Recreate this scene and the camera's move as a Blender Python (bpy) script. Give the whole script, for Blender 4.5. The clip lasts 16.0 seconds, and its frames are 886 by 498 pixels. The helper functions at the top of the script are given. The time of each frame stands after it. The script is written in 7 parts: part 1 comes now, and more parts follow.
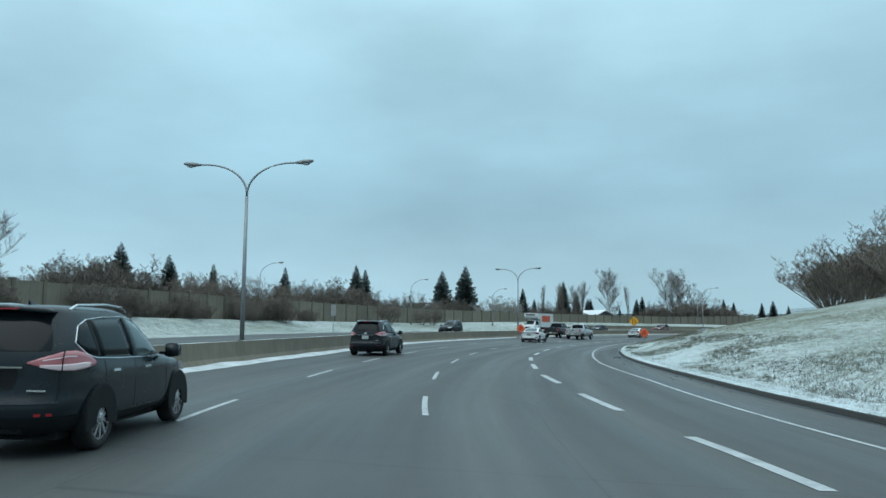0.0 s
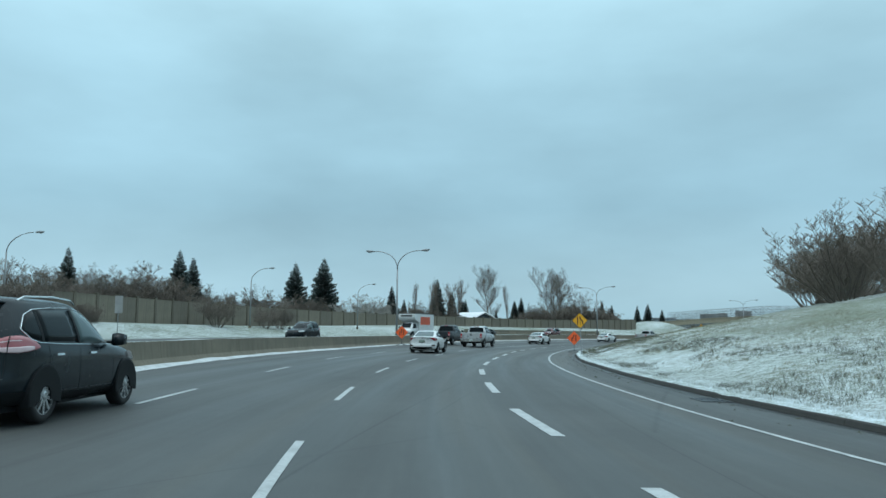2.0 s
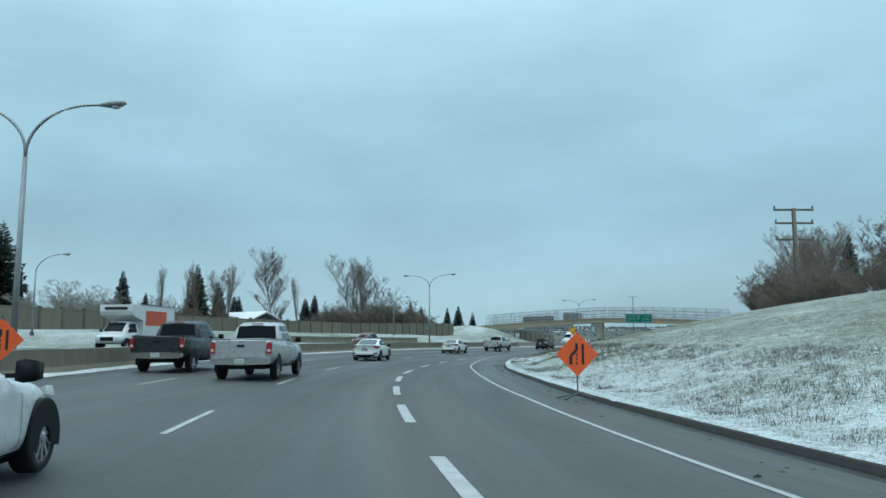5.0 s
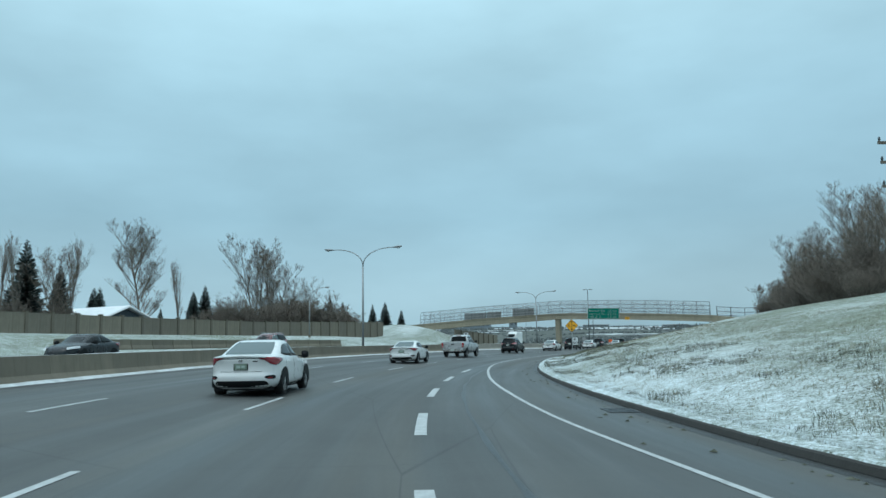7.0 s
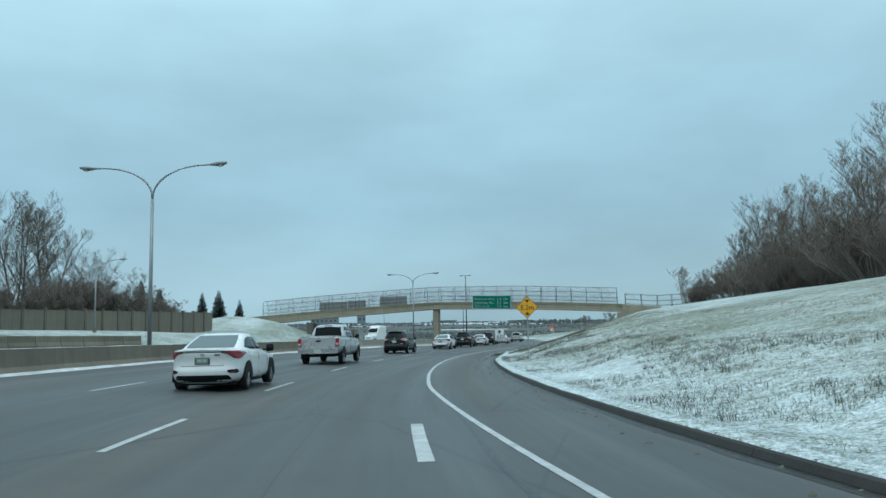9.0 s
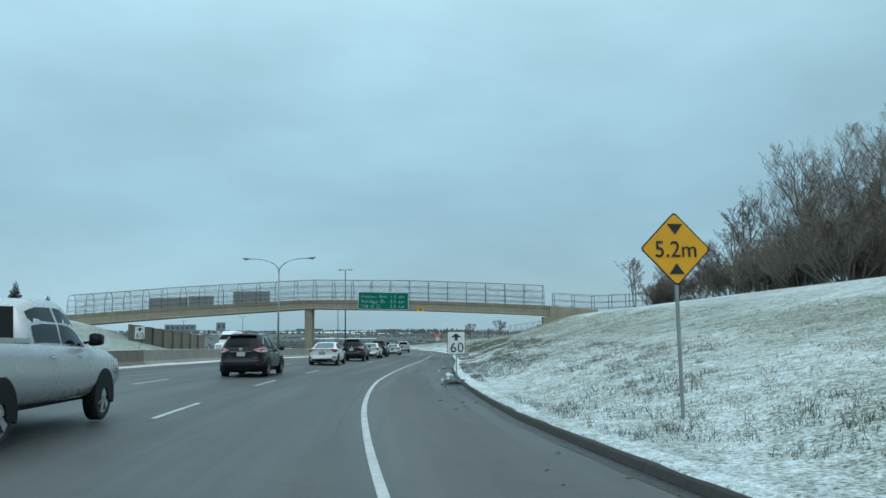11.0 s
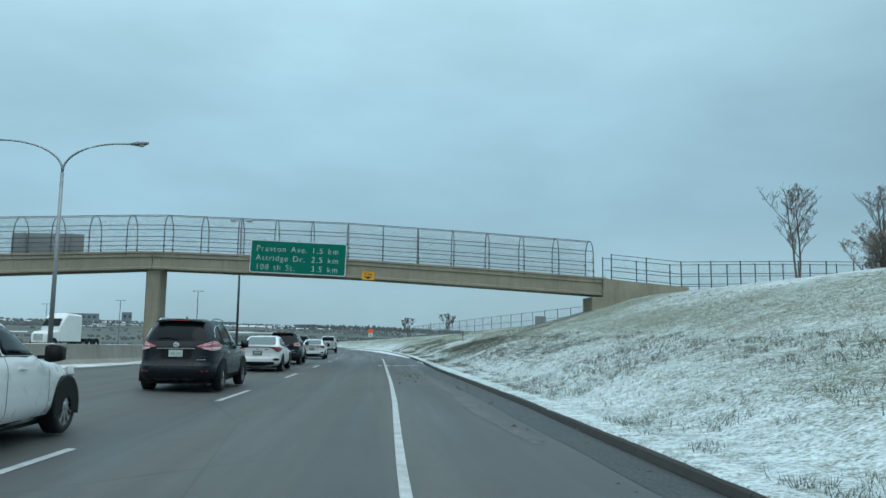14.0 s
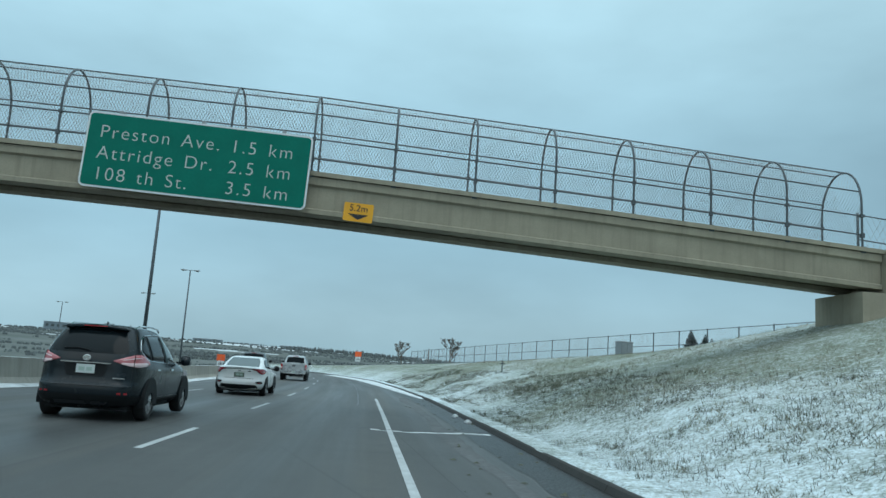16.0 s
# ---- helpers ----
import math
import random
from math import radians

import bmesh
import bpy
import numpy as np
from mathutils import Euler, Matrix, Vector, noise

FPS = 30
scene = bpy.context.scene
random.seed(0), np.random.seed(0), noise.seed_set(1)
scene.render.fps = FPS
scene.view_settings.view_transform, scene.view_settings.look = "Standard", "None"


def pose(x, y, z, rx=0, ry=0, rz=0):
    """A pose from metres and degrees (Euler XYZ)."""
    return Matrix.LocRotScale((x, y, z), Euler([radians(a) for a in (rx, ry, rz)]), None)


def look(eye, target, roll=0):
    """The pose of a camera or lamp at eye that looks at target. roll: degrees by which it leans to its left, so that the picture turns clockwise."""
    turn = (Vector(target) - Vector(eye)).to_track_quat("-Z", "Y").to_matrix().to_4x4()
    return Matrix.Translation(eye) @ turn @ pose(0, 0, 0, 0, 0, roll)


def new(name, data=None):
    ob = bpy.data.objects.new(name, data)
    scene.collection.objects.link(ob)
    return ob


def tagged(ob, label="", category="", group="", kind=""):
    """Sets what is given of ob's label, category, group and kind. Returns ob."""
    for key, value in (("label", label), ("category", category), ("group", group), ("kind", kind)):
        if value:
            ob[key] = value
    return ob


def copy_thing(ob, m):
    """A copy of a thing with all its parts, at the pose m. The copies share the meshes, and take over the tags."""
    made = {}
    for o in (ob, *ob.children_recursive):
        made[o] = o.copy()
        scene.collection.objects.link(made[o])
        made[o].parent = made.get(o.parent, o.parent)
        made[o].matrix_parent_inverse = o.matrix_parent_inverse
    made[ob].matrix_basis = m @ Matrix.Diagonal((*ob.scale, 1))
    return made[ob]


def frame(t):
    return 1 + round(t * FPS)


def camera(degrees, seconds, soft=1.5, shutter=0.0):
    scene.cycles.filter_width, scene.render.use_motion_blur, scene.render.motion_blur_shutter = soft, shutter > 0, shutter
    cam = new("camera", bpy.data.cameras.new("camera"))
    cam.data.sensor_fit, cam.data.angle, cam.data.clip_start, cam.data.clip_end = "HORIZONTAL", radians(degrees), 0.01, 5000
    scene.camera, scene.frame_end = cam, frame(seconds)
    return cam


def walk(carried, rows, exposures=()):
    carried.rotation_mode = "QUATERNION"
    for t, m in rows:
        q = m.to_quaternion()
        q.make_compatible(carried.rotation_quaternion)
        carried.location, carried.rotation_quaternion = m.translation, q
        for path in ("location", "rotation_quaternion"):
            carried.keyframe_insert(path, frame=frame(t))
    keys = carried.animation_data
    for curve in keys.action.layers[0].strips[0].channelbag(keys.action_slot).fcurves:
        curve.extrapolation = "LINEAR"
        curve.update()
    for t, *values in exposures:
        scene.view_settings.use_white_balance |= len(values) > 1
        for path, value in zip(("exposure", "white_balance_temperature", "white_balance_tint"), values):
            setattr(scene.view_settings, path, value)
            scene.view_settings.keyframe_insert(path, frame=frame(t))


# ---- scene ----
cam = camera(60.0, 16.0)
PATH = [
    (0, (89.997, -222.092, 1.528), (88.343, -220.985, 1.73), 0.5),
    (0.5, (84.643, -218.779, 1.481), (83.047, -217.593, 1.694), 0.2),
    (1, (79.072, -215.0, 1.44), (77.535, -213.739, 1.657), 0.3),
    (1.5, (73.887, -211.002, 1.415), (72.404, -209.678, 1.633), 0.3),
    (2, (68.429, -206.796, 1.351), (67.007, -205.407, 1.57), 0.4),
    (2.5, (63.219, -202.164, 1.399), (61.857, -200.715, 1.618), 0.1),
    (3, (58.02, -197.055, 1.412), (56.728, -195.543, 1.628), 0.5),
    (3.5, (53.285, -192.198, 1.403), (52.077, -190.619, 1.616), 0.4),
    (4, (48.397, -186.627, 1.33), (47.273, -184.987, 1.547), 0.2),
    (6.5, (25.36, -156.447, 1.459), (24.549, -154.637, 1.716), -0.6),
    (7, (21.893, -149.884, 1.402), (21.12, -148.056, 1.646), -0.9),
    (7.5, (18.618, -143.803, 1.334), (17.909, -141.946, 1.559), -1.0),
    (8, (15.348, -136.893, 1.423), (14.723, -135.005, 1.638), -1.0),
    (8.5, (12.567, -130.118, 1.381), (12.05, -128.199, 1.601), -0.9),
    (9, (10.021, -123.479, 1.379), (9.624, -121.532, 1.606), -1.3),
    (11.5, (2.251, -90.175, 1.384), (2.248, -88.191, 1.635), -0.5),
    (12, (1.208, -83.305, 1.385), (1.247, -81.322, 1.642), -0.4),
    (12.5, (0.349, -76.957, 1.377), (0.421, -74.974, 1.628), -0.5),
    (13, (-0.316, -69.986, 1.445), (-0.21, -68.003, 1.681), -0.4),
    (13.5, (-0.453, -63.303, 1.444), (-0.329, -61.32, 1.675), -0.2),
    (14, (-0.564, -56.618, 1.369), (-0.42, -54.638, 1.61), 0.7),
    (14.5, (-0.752, -49.723, 1.348), (-0.588, -47.747, 1.606), 1.8),
    (15, (-0.799, -42.9, 1.369), (-0.625, -40.927, 1.643), 2.9),
    (15.5, (-0.919, -36.523, 1.298), (-0.746, -34.552, 1.591), 3.5),
    (16, (-1.011, -29.557, 1.321), (-0.854, -27.589, 1.639), 3.8),
]
walk(cam, [(t, look(eye, target, roll)) for t, eye, target, roll in PATH])


# ---- world and light ----
world = bpy.data.worlds.new("overcast_sky")
scene.world = world
world.use_nodes = True
wn, wl = world.node_tree.nodes, world.node_tree.links
wn.clear()
w_out = wn.new("ShaderNodeOutputWorld")
w_bg = wn.new("ShaderNodeBackground")
w_sky = wn.new("ShaderNodeTexSky")
w_sky.sky_type, w_sky.sun_disc = "NISHITA", False
w_sky.sun_elevation, w_sky.sun_rotation = radians(32), radians(200)
w_sky.air_density, w_sky.dust_density = 1.0, 3.0
w_coord = wn.new("ShaderNodeTexCoord")
w_sep = wn.new("ShaderNodeSeparateXYZ")
wl.new(w_coord.outputs["Generated"], w_sep.inputs[0])
w_ramp = wn.new("ShaderNodeValToRGB")
el = w_ramp.color_ramp.elements
el[0].position, el[0].color = 0.0, (0.328, 0.525, 0.616, 1)
el[1].position, el[1].color = 1.0, (1.17, 1.56, 1.73, 1)
for p, c in ((0.06, (0.337, 0.54, 0.641, 1)), (0.16, (0.294, 0.505, 0.615, 1)), (0.30, (0.345, 0.58, 0.694, 1)), (0.45, (0.47, 0.75, 0.867, 1)), (0.6, (0.77, 1.08, 1.224, 1))):
    e = el.new(p)
    e.color = c
wl.new(w_sep.outputs["Z"], w_ramp.inputs[0])
w_map = wn.new("ShaderNodeMapping")
w_map.inputs["Scale"].default_value = (1.0, 1.0, 2.6)
wl.new(w_coord.outputs["Generated"], w_map.inputs[0])
w_noise = wn.new("ShaderNodeTexNoise")
w_noise.inputs["Scale"].default_value, w_noise.inputs["Detail"].default_value = 2.3, 5.0
w_noise.inputs["Roughness"].default_value = 0.5
wl.new(w_map.outputs[0], w_noise.inputs["Vector"])
w_cl = wn.new("ShaderNodeMapRange")
w_cl.inputs["From Min"].default_value, w_cl.inputs["From Max"].default_value = 0.3, 0.72
w_cl.inputs["To Min"].default_value, w_cl.inputs["To Max"].default_value = 0.84, 1.17
wl.new(w_noise.outputs["Fac"], w_cl.inputs["Value"])
w_side = wn.new("ShaderNodeMapRange")
w_side.inputs["From Min"].default_value, w_side.inputs["From Max"].default_value = -1.0, 0.6
w_side.inputs["To Min"].default_value, w_side.inputs["To Max"].default_value = 1.12, 0.88
wl.new(w_sep.outputs["X"], w_side.inputs["Value"])
w_both = wn.new("ShaderNodeMath")
w_both.operation = "MULTIPLY"
wl.new(w_cl.outputs[0], w_both.inputs[0])
wl.new(w_side.outputs[0], w_both.inputs[1])
w_mul = wn.new("ShaderNodeMix")
w_mul.data_type, w_mul.blend_type = "RGBA", "MULTIPLY"
w_mul.inputs["Factor"].default_value = 1.0
wl.new(w_ramp.outputs[0], w_mul.inputs["A"])
wl.new(w_both.outputs[0], w_mul.inputs["B"])
w_add = wn.new("ShaderNodeMix")
w_add.data_type, w_add.blend_type = "RGBA", "MIX"
w_add.inputs["Factor"].default_value = 0.012
wl.new(w_mul.outputs["Result"], w_add.inputs["A"])
wl.new(w_sky.outputs[0], w_add.inputs["B"])
wl.new(w_add.outputs["Result"], w_bg.inputs["Color"])
w_bg.inputs["Strength"].default_value = 1.0
wl.new(w_bg.outputs[0], w_out.inputs[0])

sun_data = bpy.data.lights.new("sun", "SUN")
sun_data.energy, sun_data.angle, sun_data.color = 0.5, radians(40), (1.0, 0.99, 0.95)
sun_ob = new("sun", sun_data)
sun_ob.matrix_world = look((60, -150, 200), (20, -60, 0))


# ---- materials ----
def ramp_node(nt, fac, stops):
    r = nt.nodes.new("ShaderNodeValToRGB")
    e = r.color_ramp.elements
    e[0].position, e[0].color = stops[0][0], (*stops[0][1], 1)
    e[1].position, e[1].color = stops[-1][0], (*stops[-1][1], 1)
    for p, c in stops[1:-1]:
        e.new(p).color = (*c, 1)
    nt.links.new(fac, r.inputs[0])
    return r.outputs[0]


def noise_node(nt, vec, scale, detail=4.0, rough=0.55, stretch=None):
    if stretch:
        m = nt.nodes.new("ShaderNodeMapping")
        m.inputs["Scale"].default_value = stretch
        nt.links.new(vec, m.inputs[0])
        vec = m.outputs[0]
    n = nt.nodes.new("ShaderNodeTexNoise")
    n.inputs["Scale"].default_value, n.inputs["Detail"].default_value, n.inputs["Roughness"].default_value = scale, detail, rough
    nt.links.new(vec, n.inputs["Vector"])
    return n.outputs["Fac"]


def mix_rgb(nt, fac, a, b, mode="MIX"):
    m = nt.nodes.new("ShaderNodeMix")
    m.data_type, m.blend_type = "RGBA", mode
    for k, v in (("Factor", fac), ("A", a), ("B", b)):
        if isinstance(v, (int, float)):
            m.inputs[k].default_value = v
        elif isinstance(v, tuple):
            m.inputs[k].default_value = (*v, 1)
        else:
            nt.links.new(v, m.inputs[k])
    return m.outputs["Result"]


def span(nt, v, a, b, c, d):
    m = nt.nodes.new("ShaderNodeMapRange")
    for k, x in zip(("From Min", "From Max", "To Min", "To Max"), (a, b, c, d)):
        m.inputs[k].default_value = x
    nt.links.new(v, m.inputs["Value"])
    return m.outputs[0]


def material(name):
    m = bpy.data.materials.new(name)
    m.use_nodes = True
    nt = m.node_tree
    return m, nt, nt.nodes["Principled BSDF"]


def bump(nt, bsdf, height, strength, dist):
    b = nt.nodes.new("ShaderNodeBump")
    b.inputs["Strength"].default_value, b.inputs["Distance"].default_value = strength, dist
    nt.links.new(height, b.inputs["Height"])
    nt.links.new(b.outputs[0], bsdf.inputs["Normal"])


def coord(nt, kind="Object"):
    return nt.nodes.new("ShaderNodeTexCoord").outputs[kind]


def simple(name, color, rough=0.6, metal=0.0, var=0.12, scale=6.0, coat=0.0, rel=0.0, dirt=None, random_tone=0.0, spec=0.5):
    """Plain surface with two scales of tone variation, optional dirt and relief."""
    m, nt, bsdf = material(name)
    c = coord(nt)
    lo, hi = tuple(v * (1 - var) for v in color), tuple(min(1.0, v * (1 + var)) for v in color)
    col = ramp_node(nt, noise_node(nt, c, scale, 5), [(0.3, lo), (0.7, hi)])
    fine = noise_node(nt, c, scale * 9, 3)
    col = mix_rgb(nt, span(nt, fine, 0.35, 0.7, 0.0, 0.35), col, tuple(v * (1 - 1.6 * var) for v in color))
    if dirt:
        col = mix_rgb(nt, span(nt, noise_node(nt, c, scale * 0.6, 6, 0.65), 0.5, 0.75, 0.0, 0.6), col, dirt)
    if random_tone:
        info = nt.nodes.new("ShaderNodeObjectInfo").outputs["Random"]
        tone = ramp_node(nt, info, [(0.0, (1 - random_tone,) * 3), (1.0, (1 + random_tone,) * 3)])
        col = mix_rgb(nt, 1.0, col, tone, "MULTIPLY")
    nt.links.new(col, bsdf.inputs["Base Color"])
    nt.links.new(span(nt, fine, 0.3, 0.7, max(0.02, rough - 0.08), min(1, rough + 0.08)), bsdf.inputs["Roughness"])
    bsdf.inputs["Metallic"].default_value = metal
    bsdf.inputs["Specular IOR Level"].default_value = spec
    bsdf.inputs["Coat Weight"].default_value = coat
    bsdf.inputs["Coat Roughness"].default_value = 0.06
    if rel:
        bump(nt, bsdf, fine, 0.6, rel)
    return m


def asphalt_material():
    m, nt, bsdf = material("wet_asphalt")
    uv = coord(nt, "UV")
    ob = coord(nt)
    col = ramp_node(nt, noise_node(nt, ob, 0.22, 7, 0.62), [(0.3, (0.058, 0.062, 0.061)), (0.7, (0.088, 0.092, 0.089))])
    # worn wheel tracks and patches drawn out along the road
    streak = noise_node(nt, uv, 1.0, 5, 0.55, (0.02, 0.62, 1.0))
    col = mix_rgb(nt, span(nt, streak, 0.46, 0.66, 0.0, 0.6), col, (0.046, 0.049, 0.049))
    brown = noise_node(nt, uv, 1.0, 4, 0.55, (0.016, 0.55, 1.0))
    col = mix_rgb(nt, span(nt, brown, 0.5, 0.68, 0.0, 0.75), col, (0.104, 0.098, 0.083))
    pale = noise_node(nt, uv, 1.0, 5, 0.65, (0.05, 0.7, 4.0))
    col = mix_rgb(nt, span(nt, pale, 0.55, 0.72, 0.0, 0.6), col, (0.112, 0.116, 0.112))
    blot = noise_node(nt, ob, 1.7, 6, 0.7)
    col = mix_rgb(nt, span(nt, blot, 0.5, 0.72, 0.0, 0.4), col, (0.052, 0.055, 0.054))
    grain = noise_node(nt, ob, 60.0, 3)
    col = mix_rgb(nt, span(nt, grain, 0.4, 0.65, 0.0, 0.4), col, (0.05, 0.05, 0.05))
    # sealed cracks, long ones along the lanes and short ones across
    warp = mix_rgb(nt, 0.05, uv, nt.nodes.new("ShaderNodeTexNoise").outputs["Color"])
    for scl, wide, amount in (((0.035, 0.21, 1.0), 0.0028, 0.6), ((0.085, 0.055, 1.0), 0.0018, 0.5)):
        mp = nt.nodes.new("ShaderNodeMapping")
        mp.inputs["Scale"].default_value = scl
        nt.links.new(warp, mp.inputs[0])
        vor = nt.nodes.new("ShaderNodeTexVoronoi")
        vor.feature, vor.inputs["Scale"].default_value = "DISTANCE_TO_EDGE", 1.0
        nt.links.new(mp.outputs[0], vor.inputs["Vector"])
        col = mix_rgb(nt, span(nt, vor.outputs["Distance"], 0.0, wide, amount, 0.0), col, (0.026, 0.026, 0.027))
    nt.links.new(col, bsdf.inputs["Base Color"])
    nt.links.new(span(nt, streak, 0.4, 0.66, 0.66, 0.42), bsdf.inputs["Roughness"])
    bsdf.inputs["Specular IOR Level"].default_value = 0.32
    bump(nt, bsdf, grain, 0.35, 0.004)
    return m


def snow_grass_material():
    """Thin snow over short winter grass; the blades show through in specks and in bands along the slope."""
    m, nt, bsdf = material("snowy_grass")
    ob = coord(nt)
    uv = coord(nt, "UV")
    big = noise_node(nt, uv, 1.0, 5, 0.6, (0.07, 0.16, 1.0))
    mid = noise_node(nt, ob, 0.8, 6, 0.6)
    fine = noise_node(nt, ob, 4.2, 5, 0.65)
    blades = noise_node(nt, ob, 17.0, 4, 0.7)
    grass = ramp_node(nt, blades, [(0.3, (0.078, 0.090, 0.066)), (0.5, (0.166, 0.184, 0.134)), (0.7, (0.28, 0.297, 0.232))])
    grass = mix_rgb(nt, span(nt, mid, 0.42, 0.62, 0.0, 0.5), grass, (0.165, 0.19, 0.115))
    grass = mix_rgb(nt, span(nt, big, 0.5, 0.68, 0.0, 0.5), grass, (0.24, 0.22, 0.155))
    total = span(nt, nt.nodes.new("ShaderNodeAttribute").outputs["Fac"], 0.0, 1.0, -0.30, 0.20)
    for v, k in ((big, 0.24), (mid, 0.15), (fine, 0.26), (blades, 0.56)):
        add = nt.nodes.new("ShaderNodeMath")
        add.operation = "ADD"
        nt.links.new(total, add.inputs[0])
        nt.links.new(span(nt, v, 0.3, 0.7, -k, k), add.inputs[1])
        total = add.outputs[0]
    for n in nt.nodes:
        if n.bl_idname == "ShaderNodeAttribute":
            n.attribute_name = "snow_depth"
    snow = ramp_node(nt, fine, [(0.3, (0.57, 0.655, 0.69)), (0.7, (0.69, 0.765, 0.79))])
    cover = span(nt, total, -0.42, 0.5, 0.0, 1.0)
    nt.links.new(mix_rgb(nt, cover, grass, snow), bsdf.inputs["Base Color"])
    bsdf.inputs["Roughness"].default_value = 0.85
    bsdf.inputs["Specular IOR Level"].default_value = 0.2
    bump(nt, bsdf, total, 0.45, 0.04)
    return m


def concrete_material(name, base, panel=False):
    m, nt, bsdf = material(name)
    ob = coord(nt)
    col = ramp_node(nt, noise_node(nt, ob, 0.9, 6, 0.6), [(0.3, tuple(v * 0.82 for v in base)), (0.7, tuple(v * 1.12 for v in base))])
    run = noise_node(nt, ob, 1.0, 5, 0.6, (5.0, 5.0, 0.35))
    col = mix_rgb(nt, span(nt, run, 0.5, 0.72, 0.0, 0.55), col, tuple(v * 0.55 for v in base))
    fine = noise_node(nt, ob, 30.0, 4, 0.6)
    col = mix_rgb(nt, span(nt, fine, 0.4, 0.7, 0.0, 0.3), col, tuple(v * 0.7 for v in base))
    if panel:
        info = nt.nodes.new("ShaderNodeObjectInfo").outputs["Random"]
        col = mix_rgb(nt, 1.0, col, ramp_node(nt, info, [(0.0, (0.86, 0.86, 0.87)), (1.0, (1.1, 1.09, 1.06))]), "MULTIPLY")
    nt.links.new(col, bsdf.inputs["Base Color"])
    bsdf.inputs["Roughness"].default_value = 0.85
    bump(nt, bsdf, fine, 0.5, 0.01)
    return m


def far_field_material():
    """Winter fields and scrub far off, in uneven bands, with blue-grey distance haze in the colours."""
    m, nt, bsdf = material("hazed_winter_field")
    ob = coord(nt)
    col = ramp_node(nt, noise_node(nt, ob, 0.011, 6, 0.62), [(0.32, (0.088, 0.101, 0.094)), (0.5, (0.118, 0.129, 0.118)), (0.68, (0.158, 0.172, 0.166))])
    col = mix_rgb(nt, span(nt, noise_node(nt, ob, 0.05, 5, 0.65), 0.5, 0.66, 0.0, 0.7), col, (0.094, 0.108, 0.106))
    nt.links.new(col, bsdf.inputs["Base Color"])
    bsdf.inputs["Roughness"].default_value = 0.95
    bsdf.inputs["Specular IOR Level"].default_value = 0.1
    return m


ASPHALT = asphalt_material()
SNOWGRASS = snow_grass_material()
CONCRETE = concrete_material("barrier_concrete", (0.19, 0.167, 0.128), True)
PALECON = concrete_material("pale_barrier_concrete", (0.30, 0.285, 0.25), True)
KERB = concrete_material("kerb_concrete", (0.034, 0.032, 0.029))
WALLTAN = concrete_material("tan_panel", (0.212, 0.186, 0.146), True)
POSTTAN = concrete_material("tan_post", (0.150, 0.132, 0.104), True)
BRIDGECON = concrete_material("bridge_concrete", (0.315, 0.282, 0.212))
GUTTER = simple("damp_gutter_grit", (0.024, 0.023, 0.022), 0.42, var=0.45, scale=2.5, rel=0.01, dirt=(0.05, 0.047, 0.042), spec=0.3)
SALT = simple("dried_salt_film", (0.088, 0.090, 0.090), 0.7, var=0.3, scale=1.2, dirt=(0.06, 0.061, 0.062))
TARSEAL = simple("tar_seal", (0.022, 0.022, 0.023), 0.4, var=0.3, scale=4.0)
SNOW = simple("packed_snow", (0.82, 0.85, 0.87), 0.75, var=0.06, scale=2.0, rel=0.03)
DIRTYSNOW = simple("dirty_snow", (0.60, 0.63, 0.64), 0.8, var=0.22, scale=1.6, rel=0.03, dirt=(0.22, 0.215, 0.20))
PAINTW = simple("road_paint", (0.44, 0.46, 0.46), 0.6, var=0.2, scale=3.0, dirt=(0.17, 0.175, 0.175))
STEEL = simple("galvanised_steel", (0.30, 0.32, 0.33), 0.5, 0.55, 0.12, 3.0)
DARKSTEEL = simple("weathered_rail_steel", (0.085, 0.10, 0.11), 0.5, 0.3, 0.15, 5.0)
LAMPGREY = simple("lamp_housing_grey", (0.26, 0.28, 0.29), 0.45, 0.3, 0.1, 8.0)
LENS = simple("lamp_lens", (0.55, 0.58, 0.58), 0.25, 0.0, 0.05, 8.0)
GREEN = simple("green_sign_sheet", (0.002, 0.155, 0.112), 0.6, 0, 0.1, 1.5, spec=0.12)
SIGNWHITE = simple("white_sign_sheet", (0.66, 0.69, 0.70), 0.4, 0, 0.05, 2.0)
LETTERW = simple("worn_white_lettering", (0.50, 0.57, 0.55), 0.5, 0, 0.12, 3.0)
SIGNBACK = simple("bare_aluminium_sign_back", (0.36, 0.37, 0.37), 0.5, 0.5, 0.12, 2.0)
YELLOW = simple("yellow_sign_sheet", (0.78, 0.36, 0.012), 0.4, 0, 0.06, 2.0)
ORANGE = simple("orange_sign_sheet", (0.90, 0.13, 0.03), 0.4, 0, 0.06, 2.0)
BLACK = simple("black_sign_ink", (0.015, 0.015, 0.016), 0.5, 0, 0.1, 4.0)
NEEDLES = simple("spruce_needles", (0.047, 0.066, 0.060), 0.8, 0, 0.45, 0.9, random_tone=0.25)
BARK = simple("grey_brown_bark", (0.145, 0.125, 0.105), 0.9, 0, 0.25, 3.0, random_tone=0.2)
TWIG = simple("bare_twigs", (0.175, 0.148, 0.125), 0.9, 0, 0.25, 0.8, random_tone=0.25)
PALETWIG = simple("pale_frosted_twigs", (0.33, 0.315, 0.29), 0.9, 0, 0.3, 0.8)
DRYGRASS = simple("dry_grass_blades", (0.26, 0.245, 0.175), 0.9, 0, 0.4, 1.2)
DARKGRASS = simple("dark_weed_stems", (0.10, 0.106, 0.08), 0.9, 0, 0.4, 1.2)
